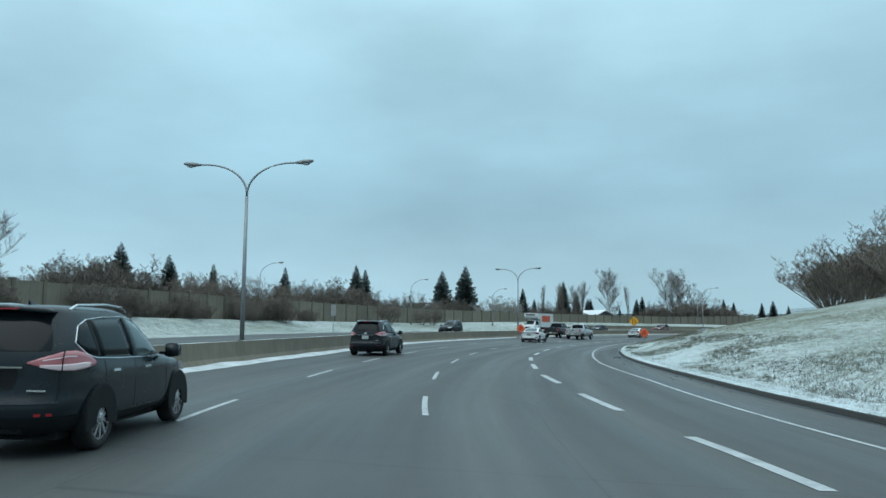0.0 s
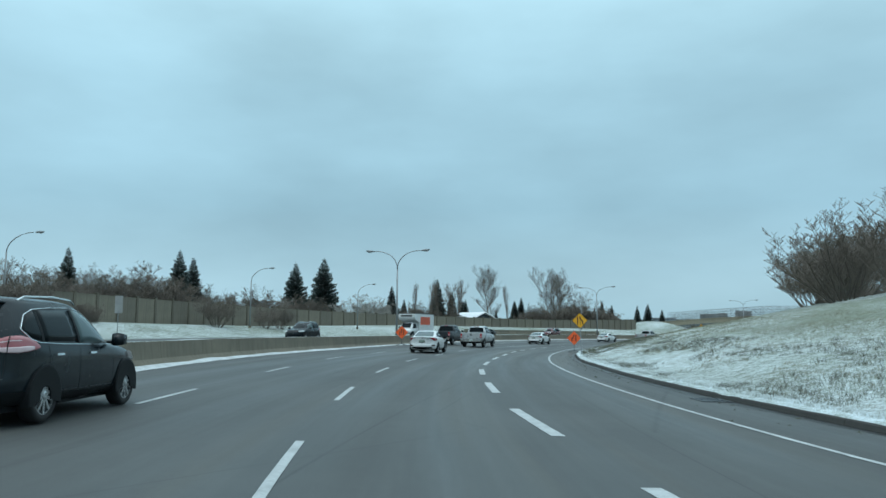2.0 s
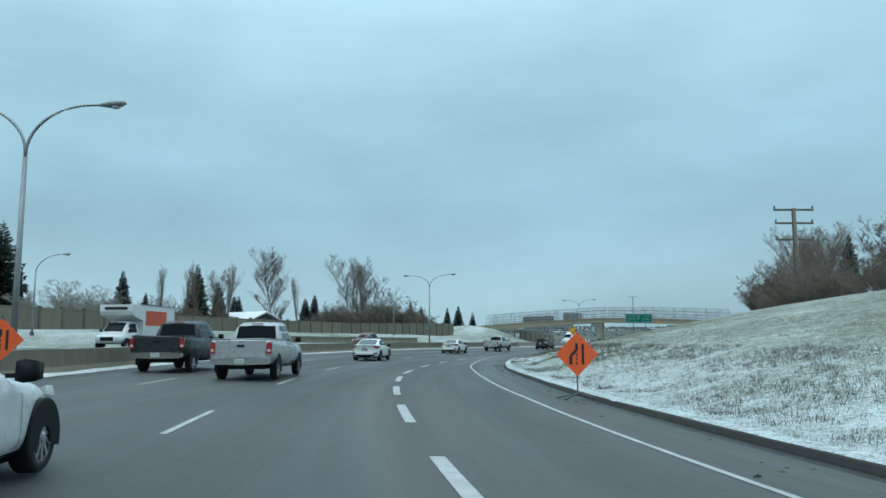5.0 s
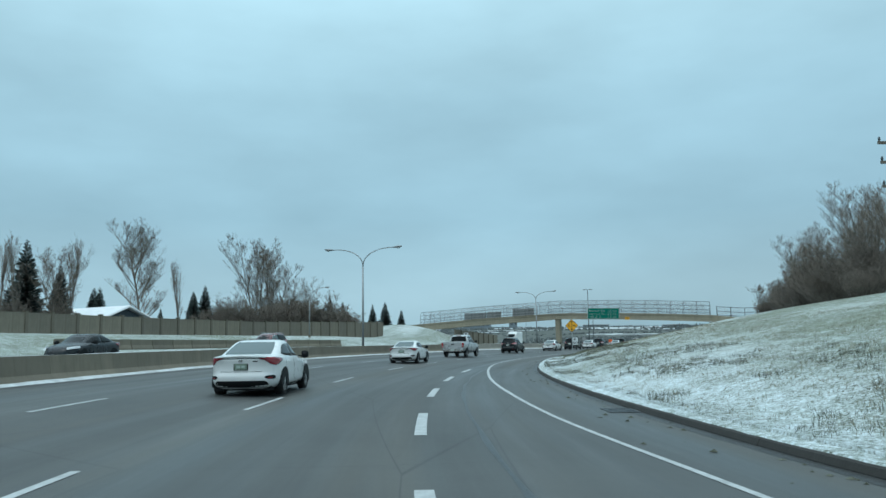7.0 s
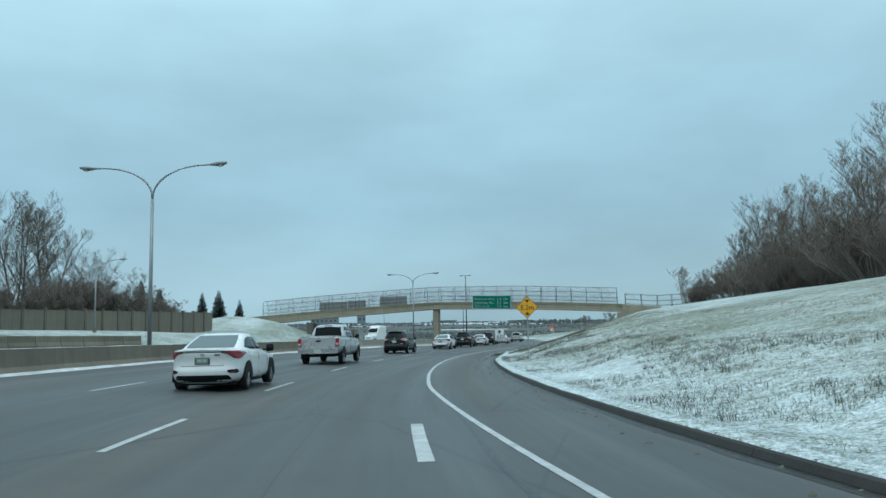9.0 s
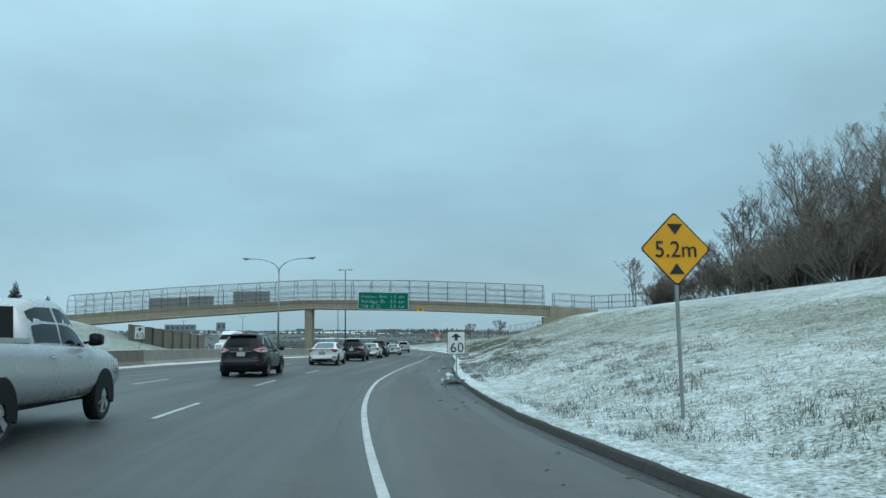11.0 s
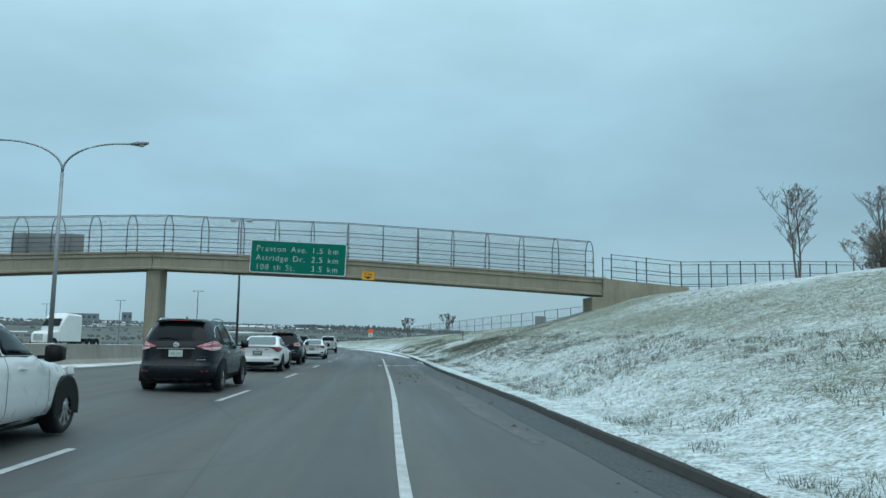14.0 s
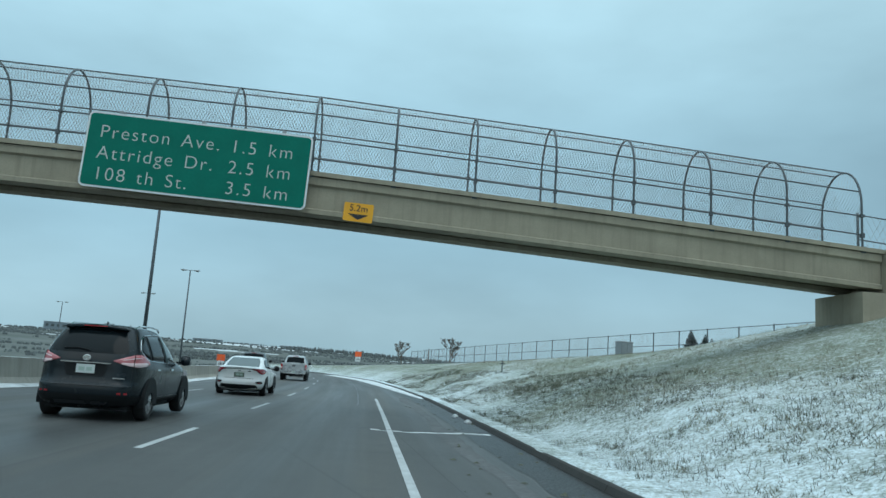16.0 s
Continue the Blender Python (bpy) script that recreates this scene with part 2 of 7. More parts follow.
SIDING = simple("dark_house_siding", (0.05, 0.065, 0.08), 0.7, 0, 0.15, 2.0)
# far tones lean blue-grey: distance haze is mixed into these base colours
FARHILL = far_field_material()
FARWOOD = simple("hazed_bare_wood", (0.088, 0.103, 0.104), 0.95, 0, 0.2, 0.05)
FARBUILD = simple("hazed_building_wall", (0.20, 0.245, 0.275), 0.9, 0, 0.12, 0.05)
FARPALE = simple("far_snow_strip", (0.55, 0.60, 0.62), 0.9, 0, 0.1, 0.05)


# ---- mesh tools ----
class Geo:
    """Collects vertices and faces for one mesh."""

    def __init__(self):
        self.v, self.f, self.uv = [], [], None

    def add(self, verts, faces):
        n = len(self.v)
        self.v.extend(tuple(p) for p in verts)
        self.f.extend(tuple(i + n for i in f) for f in faces)
        return self

    def box(self, x0, x1, y0, y1, z0, z1, m=None):
        c = [Vector((x, y, z)) for z in (z0, z1) for x, y in ((x0, y0), (x1, y0), (x1, y1), (x0, y1))]
        if m is not None:
            c = [m @ p for p in c]
        return self.add(c, [(3, 2, 1, 0), (4, 5, 6, 7), (0, 1, 5, 4), (1, 2, 6, 5), (2, 3, 7, 6), (3, 0, 4, 7)])

    def tube(self, pts, radii, n=8, cap=True):
        pts = [Vector(p) for p in pts]
        if isinstance(radii, (int, float)):
            radii = [radii] * len(pts)
        rings, up = [], None
        for i, p in enumerate(pts):
            d = (pts[min(i + 1, len(pts) - 1)] - pts[max(i - 1, 0)]).normalized()
            if up is None or abs(d.dot(up)) > 0.95:
                up = Vector((1, 0, 0)) if abs(d.x) < 0.8 else Vector((0, 0, 1))
            a = d.cross(up).normalized()
            b = d.cross(a)
            rings.append([p + radii[i] * (math.cos(k) * a + math.sin(k) * b) for k in (2 * math.pi * j / n for j in range(n))])
        verts = [q for r in rings for q in r]
        faces = [(i * n + j, i * n + (j + 1) % n, (i + 1) * n + (j + 1) % n, (i + 1) * n + j) for i in range(len(pts) - 1) for j in range(n)]
        if cap:
            faces += [tuple(range(n))[::-1], tuple((len(pts) - 1) * n + j for j in range(n))]
        return self.add(verts, faces)

    def sheet(self, rows, closed=False):
        """Rows of points joined into quads."""
        n = len(rows[0])
        verts = [p for r in rows for p in r]
        faces = [(i * n + j, i * n + (j + 1) % n, (i + 1) * n + (j + 1) % n, (i + 1) * n + j) for i in range(len(rows) - 1) for j in range(n if closed else n - 1)]
        return self.add(verts, faces)

    def loft(self, rings):
        self.sheet(rings, True)
        n, base = len(rings[0]), len(self.v) - len(rings) * len(rings[0])
        self.f.append(tuple(base + j for j in range(n))[::-1])
        self.f.append(tuple(base + (len(rings) - 1) * n + j for j in range(n)))
        return self

    def mesh(self, name, mat, smooth=False):
        me = bpy.data.meshes.new(name)
        me.from_pydata([tuple(p) for p in self.v], [], self.f)
        me.materials.append(mat)
        if smooth:
            me.polygons.foreach_set("use_smooth", [True] * len(me.polygons))
        me.update()
        return me


def fix_normals(me):
    bm = bmesh.new()
    bm.from_mesh(me)
    bmesh.ops.recalc_face_normals(bm, faces=bm.faces)
    bm.to_mesh(me)
    bm.free()


def part(name, geo, mat, parent=None, label="", smooth=False, m=None, fix=True):
    """Links a Geo as one mesh object, under a thing or a part if given."""
    me = geo if isinstance(geo, bpy.types.Mesh) else geo.mesh(name, mat, smooth)
    if fix and not isinstance(geo, bpy.types.Mesh) and len(me.polygons) < 20000:
        fix_normals(me)
    ob = new(name, me)
    if m is not None:
        ob.matrix_basis = m
    ob.parent = parent
    if label:
        ob["label"] = label
    return ob


def thing(name, label, category, group="", kind="", m=None):
    ob = new(name)
    ob.empty_display_size = 0.2
    if m is not None:
        ob.matrix_basis = m
    return tagged(ob, label, category, group, kind)


def text_mesh(text, size, mat, spacing=1.0, align="LEFT", thin=0.0):
    cu = bpy.data.curves.new("lettering", "FONT")
    cu.body, cu.size, cu.extrude, cu.space_character, cu.align_x, cu.offset, cu.space_word = text, size, 0.003, spacing, align, -thin, 1.35
    tmp = bpy.data.objects.new("lettering", cu)
    scene.collection.objects.link(tmp)
    bpy.context.view_layer.update()
    me = bpy.data.meshes.new_from_object(tmp.evaluated_get(bpy.context.evaluated_depsgraph_get()))
    bpy.data.objects.remove(tmp)
    me.materials.clear()
    me.materials.append(mat)
    return me


# ---- the plan: a reference line along the drive, s metres along it and u metres to its left ----
LINE = [(90.11, -222.11), (76.75, -213.33), (64.45, -203.1), (53.0, -191.93), (42.36, -179.98), (32.65, -167.27), (24.01, -153.81), (16.61, -139.63),
        (10.56, -124.83), (5.91, -109.52), (2.62, -93.87), (0.56, -78.01), (-0.48, -62.04), (-0.82, -46.05), (-0.99, -30.05)]


def reference_line():
    k = np.array(LINE)
    out = []
    a = np.radians(61.5)
    for i in range(80, 0, -1):
        out.append(k[0] + (math.sin(a) * i, -math.cos(a) * i))
    n = len(k)
    for i in range(n - 1):
        p0, p1, p2, p3 = k[max(i - 1, 0)], k[i], k[i + 1], k[min(i + 2, n - 1)]
        if i == 0:
            p0 = 2 * p1 - p2
        if i == n - 2:
            p3 = 2 * p2 - p1
        for j in range(16):
            t = j / 16
            out.append(0.5 * (2 * p1 + (p2 - p0) * t + (2 * p0 - 5 * p1 + 4 * p2 - p3) * t * t + (3 * p1 - p0 - 3 * p2 + p3) * t ** 3))
    p, h = k[-1], 0.9
    out.append(p)
    for i in range(260):
        if i > 30:
            h += 0.06
        p = p + (-math.sin(radians(h)), math.cos(radians(h)))
        out.append(p)
    return np.array(out)


REF = reference_line()
REF_S = np.arange(len(REF)) - 80.0
REF_T = np.gradient(REF, axis=0)
REF_T /= np.hypot(REF_T[:, 0], REF_T[:, 1])[:, None]


def xy(s, u):
    x, y = np.interp(s, REF_S, REF[:, 0]), np.interp(s, REF_S, REF[:, 1])
    tx, ty = np.interp(s, REF_S, REF_T[:, 0]), np.interp(s, REF_S, REF_T[:, 1])
    return x - ty * u, y + tx * u


def heading(s):
    """Degrees to the left of +y."""
    return math.degrees(math.atan2(-np.interp(s, REF_S, REF_T[:, 0]), np.interp(s, REF_S, REF_T[:, 1])))


def table(*rows):
    a = np.array(rows, float)
    return lambda s: np.interp(s, a[:, 0], a[:, 1])


u_edge = table((-80, -8), (16, -6.05), (25, -5.82), (30, -5.45), (36, -5.05), (42, -4.83), (50, -4.62), (57, -4.46), (66, -4.28), (80, -4.2), (90, -4.15), (100, -3.88), (104, -3.72), (109, -3.48), (115, -3.07), (123, -2.72), (137, -1.95), (145, -1.42), (151, -1), (158, -0.77), (174, -0.36), (186, -0.2), (195, -0.33), (206, -0.43), (215, -0.58), (234, -0.68), (247, -0.74), (300, -0.85), (400, -0.9))
u_kerb = table((-80, -9), (17, -7.75), (26, -7.45), (33, -7.05), (38, -6.75), (46, -6.4), (54, -6.2), (61, -6.12), (67, -5.9), (75, -5.85), (100, -5.6), (110, -5.12), (119, -4.9), (128, -4.65), (138, -4.3), (146, -4.1), (161, -3.6), (171, -3.25), (184, -3.25), (196, -3.3), (214, -3.42), (222, -3.3), (234, -3.1), (246, -3.16), (260, -3.2), (270, -3.05), (284, -2.85), (304, -2.5), (319, -1.05), (332, 0.3), (346, 1.8), (440, 14))
u_wide = table((-80, -4.5), (10, -3.9), (14.3, -3.6), (22, -2.98), (26, -2.56), (34, -2.05), (41, -1.6), (49, -1.4), (57, -1.2), (76, -1.3), (90, -0.9), (104, -0.45), (122, -0.55), (145, -0.66))
u_lane1 = table((-80, -1), (10, -0.12), (14, 0.14), (18, 0.38), (23, 0.68), (26, 0.93), (33, 1.3), (42, 1.79), (50, 2.15), (62, 2.4), (76, 2.4), (90, 2.7), (107, 3.2), (118, 3.1), (140, 3.15), (153, 3.08), (184, 3.45), (196, 3.46), (203, 3.35), (215, 3.04), (228, 2.92), (249, 2.75), (290, 2.8), (319, 4.4), (346, 7.4), (440, 20))
u_lane2 = table((-80, 3.3), (12, 3.9), (16, 4), (23, 4.28), (31, 4.7), (35, 4.84), (44, 5.12), (53, 5.5), (62, 5.92), (75, 5.95), (90, 6.2), (117, 6.85), (150, 7), (193, 7), (220, 6.8), (249, 6.2), (290, 6.3), (319, 8), (346, 11), (440, 24))
u_barrier = table((-80, 8.2), (36, 8.7), (56, 9.5), (80, 9.6), (96, 10.2), (116, 11.0), (150, 11.8), (165, 12.1), (200, 12.2), (219, 11.3), (240, 10.1), (260, 9.3), (300, 9.4), (319, 11.2), (346, 14.4), (440, 27))
u_far = table((-80, 24), (60, 25), (100, 26), (440, 27))
u_wall = table((-80, 33), (60, 34), (85, 35), (125, 39), (150, 40), (200, 40), (440, 40))
bank_left = table((-80, 0.008), (20, 0.012), (64, 0.03), (110, 0.036), (150, 0.042), (215, 0.038), (245, 0.02), (265, 0.0), (440, 0.0))
bank_right = table((-80, 0.01), (150, 0.01), (200, 0.0), (440, 0.0))
verge_top = table((-80, 2.1), (112, 2.1), (145, 2.75), (205, 2.75), (235, 2.1), (440, 2.1))
hill_slope = table((-80, 0.2), (60, 0.21), (115, 0.205), (150, 0.2), (176, 0.205), (192, 0.235), (225, 0.31), (246, 0.33), (262, 0.27), (300, 0.28), (340, 0.26), (440, 0.1))
hill_top = table((-80, 5.2), (100, 5), (130, 4.5), (175, 4.4), (200, 4.4), (228, 4.6), (246, 5), (252, 4.4), (258, 3.8), (268, 3.5), (300, 3.0), (340, 2.3), (390, 1.5), (440, 1))


def smooth01(t):
    t = np.clip(t, 0, 1)
    return t * t * (3 - 2 * t)


def ground_z(s, u):
    s, u = np.asarray(s, float), np.asarray(u, float)
    far, wall, kerb = u_far(s), u_wall(s), u_kerb(s)
    road = bank_left(s) * np.clip(u, 0, far) + bank_right(s) * np.clip(u, kerb, 0)
    verge = smooth01((u - far - 1.5) / (wall - far - 3)) * (verge_top(s) - bank_left(s) * far) * np.clip((300 - s) / 60, 0, 1)
    d = np.maximum(kerb - 0.35 - u, 0)
    rise = hill_slope(s) * d
    top = hill_top(s)
    hill = np.where(rise < top - 1.2, rise, top - 1.2 * np.exp(-(rise - top + 1.2) / 1.2)) + 0.02 * np.maximum(d - 25, 0)
    hill = hill * smooth01(d / 2.5) + 0.13 * (d > 0) + 0.0 * s
    mound = 3.1 * np.exp(-(((s - 241) / 12.5) ** 2 + ((u - 44) / 10.5) ** 2))
    fall = -10.0 * smooth01((s - 285) / 60) * smooth01((u - 10) / 25)
    return np.where(u < kerb - 0.35, hill, road + verge + mound + fall)


def place(s, u, z=None, turn=0.0):
    x, y = xy(s, u)
    return pose(float(x), float(y), float(ground_z(s, u)) if z is None else z, 0, 0, heading(s) + turn)


def strip(name, s0, s1, ua, ub, mat, lift, label="", kind="structure", step=1.0, cols=1, category=""):
    """A band between the lines ua(s) and ub(s), laid on the ground."""
    ss = np.arange(s0, s1 + 1e-6, step)
    rows, uvs = [], []
    for s in ss:
        us = np.linspace(ua(s), ub(s), cols + 1)
        x, y = xy(s, us)
        z = ground_z(s, us) + lift
        rows.append([(a, b, c) for a, b, c in zip(x, y, z)])
        uvs.append([(s, b) for b in us])
    g = Geo().sheet(rows)
    ob = part(name, g, mat, fix=False)
    lay = ob.data.uv_layers.new(name="plan")
    flat = [p for r in uvs for p in r]
    idx = np.empty(len(ob.data.loops), int)
    ob.data.loops.foreach_get("vertex_index", idx)
    lay.data.foreach_set("uv", np.array(flat)[idx].ravel())
    if ob.data.polygons[0].normal.z < 0:
        ob.data.flip_normals()
    return tagged(ob, label, category, "", kind)


# ---- ground, roadway, kerb ----
def build_ground():
    ss = np.r_[np.arange(-78, 330, 1.5), np.arange(330, 436, 4)]
    offs = np.r_[-300, -200, -140, -100, -75, -60, np.arange(-50, -22, 2.5), np.arange(-22, -0.4, 0.9), -0.36, -0.34]
    rows, plan, deep = [], [], []
    for s in ss:
        k = float(u_kerb(s))
        us = np.r_[np.maximum(k + offs, -150 if s < 235 else -400), np.linspace(k + 0.02, 30, 16), np.arange(32, 62, 1.6), 70, 90, 130, 200, 320, 500]
        x, y = xy(s, us)
        z = ground_z(s, us)
        z = z - np.where((us > k) & (us < float(u_far(s))), 0.06, 0.0)
        rows.append(list(zip(x, y, z)))
        plan.extend((s, u) for u in us)
        # snow lies deepest by the roadside, thins out up the slope and covers the mound by the footbridge
        d = k - us
        # a green drainage dip beyond the footbridge, thin snow past it with one whiter patch
        past = s - np.maximum(245.5 - 0.6 * np.maximum(d - 2.5, 0), 241.5)
        swale = np.where(d > 0, np.interp(past, [-6, -4, -2.5, 0.5, 2, 8, 30], [0, 0.35, 0.55, 0.8, 0.45, 0.38, 0.45]) * np.interp(d, [0, 1.2, 2.8], [0.35, 0.6, 1.0]), 0.0)
        swale = swale - 0.75 * np.exp(-((s - 271) / 9.0) ** 2 - ((d - 5.2) / 1.7) ** 2)
        deep.extend(-swale + np.where(us > k, np.interp(s, [262, 290], [0.36, -0.7]), np.interp(s, [165, 185], [1, 0]) * np.interp(d, [0, 1.2, 2.5, 5, 9, 14, 22, 60], [1.05, 0.85, 0.62, 0.34, 0.08, 0.02, 0.14, 0.4]) + np.interp(s, [165, 185], [0, 1]) * np.interp(d, [0, 2.5, 5, 8, 11, 15, 60], [1.05, 0.82, 0.42, 0.12, 0.42, 0.75, 0.6])))
    g = Geo().sheet(rows)
    ob = part("ground", g, SNOWGRASS, fix=False, smooth=True)
    lay = ob.data.uv_layers.new(name="plan")
    idx = np.empty(len(ob.data.loops), int)
    ob.data.loops.foreach_get("vertex_index", idx)
    lay.data.foreach_set("uv", np.array(plan)[idx].ravel())
    depth = ob.data.attributes.new("snow_depth", "FLOAT", "POINT")
    depth.data.foreach_set("value", np.array(deep, dtype=np.float32))
    if ob.data.polygons[len(ob.data.polygons) // 2].normal.z < 0:
        ob.data.flip_normals()
    tagged(ob, "grassy verges and embankments under thin patchy snow", "ground", "", "structure")


build_ground()
strip("road", -78, 430, lambda s: u_kerb(s) + 0.0, lambda s: u_barrier(s) - 0.15, ASPHALT, 0.0, "wet grey asphalt highway carriageway curving to the right", cols=14, category="road")
strip("opposite_road", -78, 330, lambda s: u_barrier(s) + 0.6, u_far, ASPHALT, 0.0, "wet grey asphalt carriageway for oncoming traffic", cols=10, category="road")


def build_kerb():
    """Kerb stones of three metres, each a piece of the one kerb."""
    root = thing("kerb", "worn concrete kerb along the snowy verge", "kerb", "", "structure")
    for i, s0 in enumerate(np.arange(-30, 372, 3.0)):
        rows = []
        for s in np.linspace(s0 + 0.006, s0 + 2.994, 4):
            k = float(u_kerb(s))
            prof = [(k + 0.03, -0.10), (k + 0.02, 0.012), (k - 0.02, 0.092), (k - 0.05, 0.112), (k - 0.20, 0.118), (k - 0.22, 0.08), (k - 0.22, -0.1)]
            zb = float(ground_z(s, k))
            rows.append([(*map(float, xy(s, u)), zb + z) for u, z in prof])
        part("kerb_stone", Geo().loft(rows), KERB, root)


build_kerb()


def kerb_snow():
    """Snowy turf that closes the verge against the back of the kerb, with an uneven front edge."""
    rows, plan, deep = [], [], []
    for s in np.arange(-20, 400, 0.3):
        k = float(u_kerb(s))
        n1 = noise.noise(Vector((s * 0.22, 1, 0))) + 0.7 * noise.noise(Vector((s * 1.1, 2, 0))) + 0.5 * noise.noise(Vector((s * 3.7, 5, 0)))
        a = -0.06 - 0.05 * n1
        zb = float(ground_z(s, k))
        prof = ((a, 0.10), (a - 0.03, 0.130 + 0.014 * n1), (-0.3, 0.142 + 0.02 * n1), (-0.45, 0.150 + 0.015 * n1), (-0.8, 0.132))
        rows.append([(*map(float, xy(s, k + c)), zb + z) for c, z in prof])
        plan.extend((s, k + c) for c, z in prof)
        deep.extend(1.15 + 0.35 * n1 for c in prof)
    ob = part("kerb_snow", Geo().sheet(rows), SNOWGRASS, smooth=True, fix=False)
    lay = ob.data.uv_layers.new(name="plan")
    idx = np.empty(len(ob.data.loops), int)
    ob.data.loops.foreach_get("vertex_index", idx)
    lay.data.foreach_set("uv", np.array(plan)[idx].ravel())
    ob.data.attributes.new("snow_depth", "FLOAT", "POINT").data.foreach_set("value", np.array(deep, dtype=np.float32))
    tagged(ob, "ragged snowy turf edge behind the kerb", "snow", "", "stuff")


kerb_snow()
strip("gutter", -20, 330, lambda s: u_kerb(s) + 0.035, lambda s: u_kerb(s) + np.interp(s, [175, 200, 232], [0.24, 0.6, 0.75]) + 0.12 * noise.noise(Vector((s * 0.12, 4, 0))) + 0.1 * noise.noise(Vector((s * 0.7, 9, 0))), GUTTER, 0.004, "damp dirty gutter strip with grit beside the kerb", cols=3, category="gutter")
strip("salt_band", 208, 262, lambda s: u_kerb(s) + 0.98 + 0.25 * noise.noise(Vector((s * 0.2, 4, 0))) + 0.08 * noise.noise(Vector((s * 1.3, 1, 0))), lambda s: u_kerb(s) + 1.25 + 0.3 * noise.noise(Vector((s * 0.2, 4, 0.3))) + 0.12 * noise.noise(Vector((s * 1.7, 6, 0))), SALT, 0.004, "dried pale salt and silt band on the shoulder", step=0.5, cols=1, category="silt")


# ---- road markings ----
def marking(name, s0, s1, line, width, label):
    strip(name, s0, s1, lambda s: line(s) - width / 2, lambda s: line(s) + width / 2, PAINTW, 0.006, label, step=(s1 - s0) / max(3, int((s1 - s0) / 1.5)), category="road marking")


marking("edge_line", 4, 120, u_edge, 0.1, "thin solid white edge line, worn and dirty")
marking("edge_line", 120, 259, u_edge, 0.115, "solid white edge line painted on asphalt")
LANE1 = [3.4, 13.6, 22.6, 32.6, 41.8, 52.0, 61.9, 71.9, 81.7, 94.0, 105.4, 116.4, 127.2, 138.9, 149.0, 160.0, 171.0, 181.8, 192.3, 203.0, 213.7, 224.3, 235.3]
LANE2 = [2.1, 12.1, 22.1, 31.1, 40.1, 50.3, 60.9, 71.0, 81.0, 92.0, 103.5, 115.1, 126.0, 137.0, 148.0, 159.0, 170.0, 181.0, 191.7, 202.0, 212.3, 222.5, 232.8]
WIDE = [0.0, 7.7, 15.1, 22.3, 29.8, 37.1, 44.7, 52.7, 60.8, 68.4, 76.0, 83.8, 90.8, 97.6, 104.3, 112.6, 121.2, 129.7, 138.2]
for i in range(1, 9):
    LANE1.append(235.3 + 10.3 * i)
    LANE2.append(232.8 + 10.2 * i)
for s0 in LANE1:
    marking("lane_dash", s0, s0 + 3.6, u_lane1, 0.11, "white painted lane dash, slightly worn")
for s0 in LANE2:
    marking("lane_dash", s0, s0 + 3.4, u_lane2, 0.11, "white painted lane dash, slightly worn")
for s0 in WIDE:
    marking("wide_lane_dash", s0, s0 + 3.8, u_wide, 0.195, "broad white painted dash of the merging lane")


# ---- median barrier ----
def build_barrier():
    root = thing("median_barrier", "stained tan concrete median barrier in short lengths", "barrier", "", "structure")
    prof = [(-0.32, 0.0), (-0.32, 0.07), (-0.16, 0.26), (-0.10, 0.82), (0.10, 0.82), (0.16, 0.26), (0.32, 0.07), (0.32, 0.0)]
    s0 = -40.0
    while s0 < 330:
        n = 4.0
        if not 228 < s0 < 231:
            rows = []
            for s in np.linspace(s0 + 0.005, s0 + n - 0.005, 4):
                u = float(u_barrier(s)) + 0.25
                zb = float(ground_z(s, u)) - 0.03
                rows.append([(*map(float, xy(s, u + a)), zb + b) for a, b in prof])
            part("barrier_length", Geo().loft(rows), CONCRETE if s0 < 196 else PALECON, root)
        s0 += n
    # snow lying along its foot
    random.seed(5)
    ss = np.arange(-30, 320, 0.8)
    rows = []
    for s in ss:
        u1 = float(u_barrier(s)) - 0.05
        w = float(np.interp(s, [40, 58, 95, 170, 200], [0.6, 0.32, 0.26, 0.26, 0.45])) + 0.25 * noise.noise(Vector((s * 0.13, 3, 0))) + 0.16 * noise.noise(Vector((s * 0.9, 7, 0)))
        h = 0.07 + 0.05 * noise.noise(Vector((s * 0.4, 9, 1)))
        rows.append([(*map(float, xy(s, u1 - w * a)), float(ground_z(s, u1 - w * a)) + h * b + 0.002) for a, b in ((0.0, 1.0), (0.35, 0.95), (0.7, 0.55), (1.0, 0.0))])
    cap = []
    for s in np.arange(-30, 300, 0.5):
        u = float(u_barrier(s)) + 0.25
        n1 = noise.noise(Vector((s * 0.3, 11, 0))) + 0.5 * noise.noise(Vector((s * 1.7, 12, 0)))
        zb = float(ground_z(s, u)) - 0.03 + 0.82
        w = 0.05 + 0.03 * n1
        cap.append([(*map(float, xy(s, u + 0.04 + c * w)), zb + 0.022 * (0.35 + n1) * h + 0.001) for c, h in ((-1.0, 0.0), (-0.4, 1.0), (0.4, 1.0), (1.0, 0.0))])
    tagged(part("barrier_snow", Geo().sheet(cap), DIRTYSNOW, smooth=True, fix=False), "thin broken line of snow along the barrier top", "snow", "", "stuff")
    sn = part("snow_bank", Geo().sheet(rows), DIRTYSNOW, smooth=True, fix=False)
    tagged(sn, "dirty snow swept against the foot of the barrier", "snow", "", "stuff")


build_barrier()


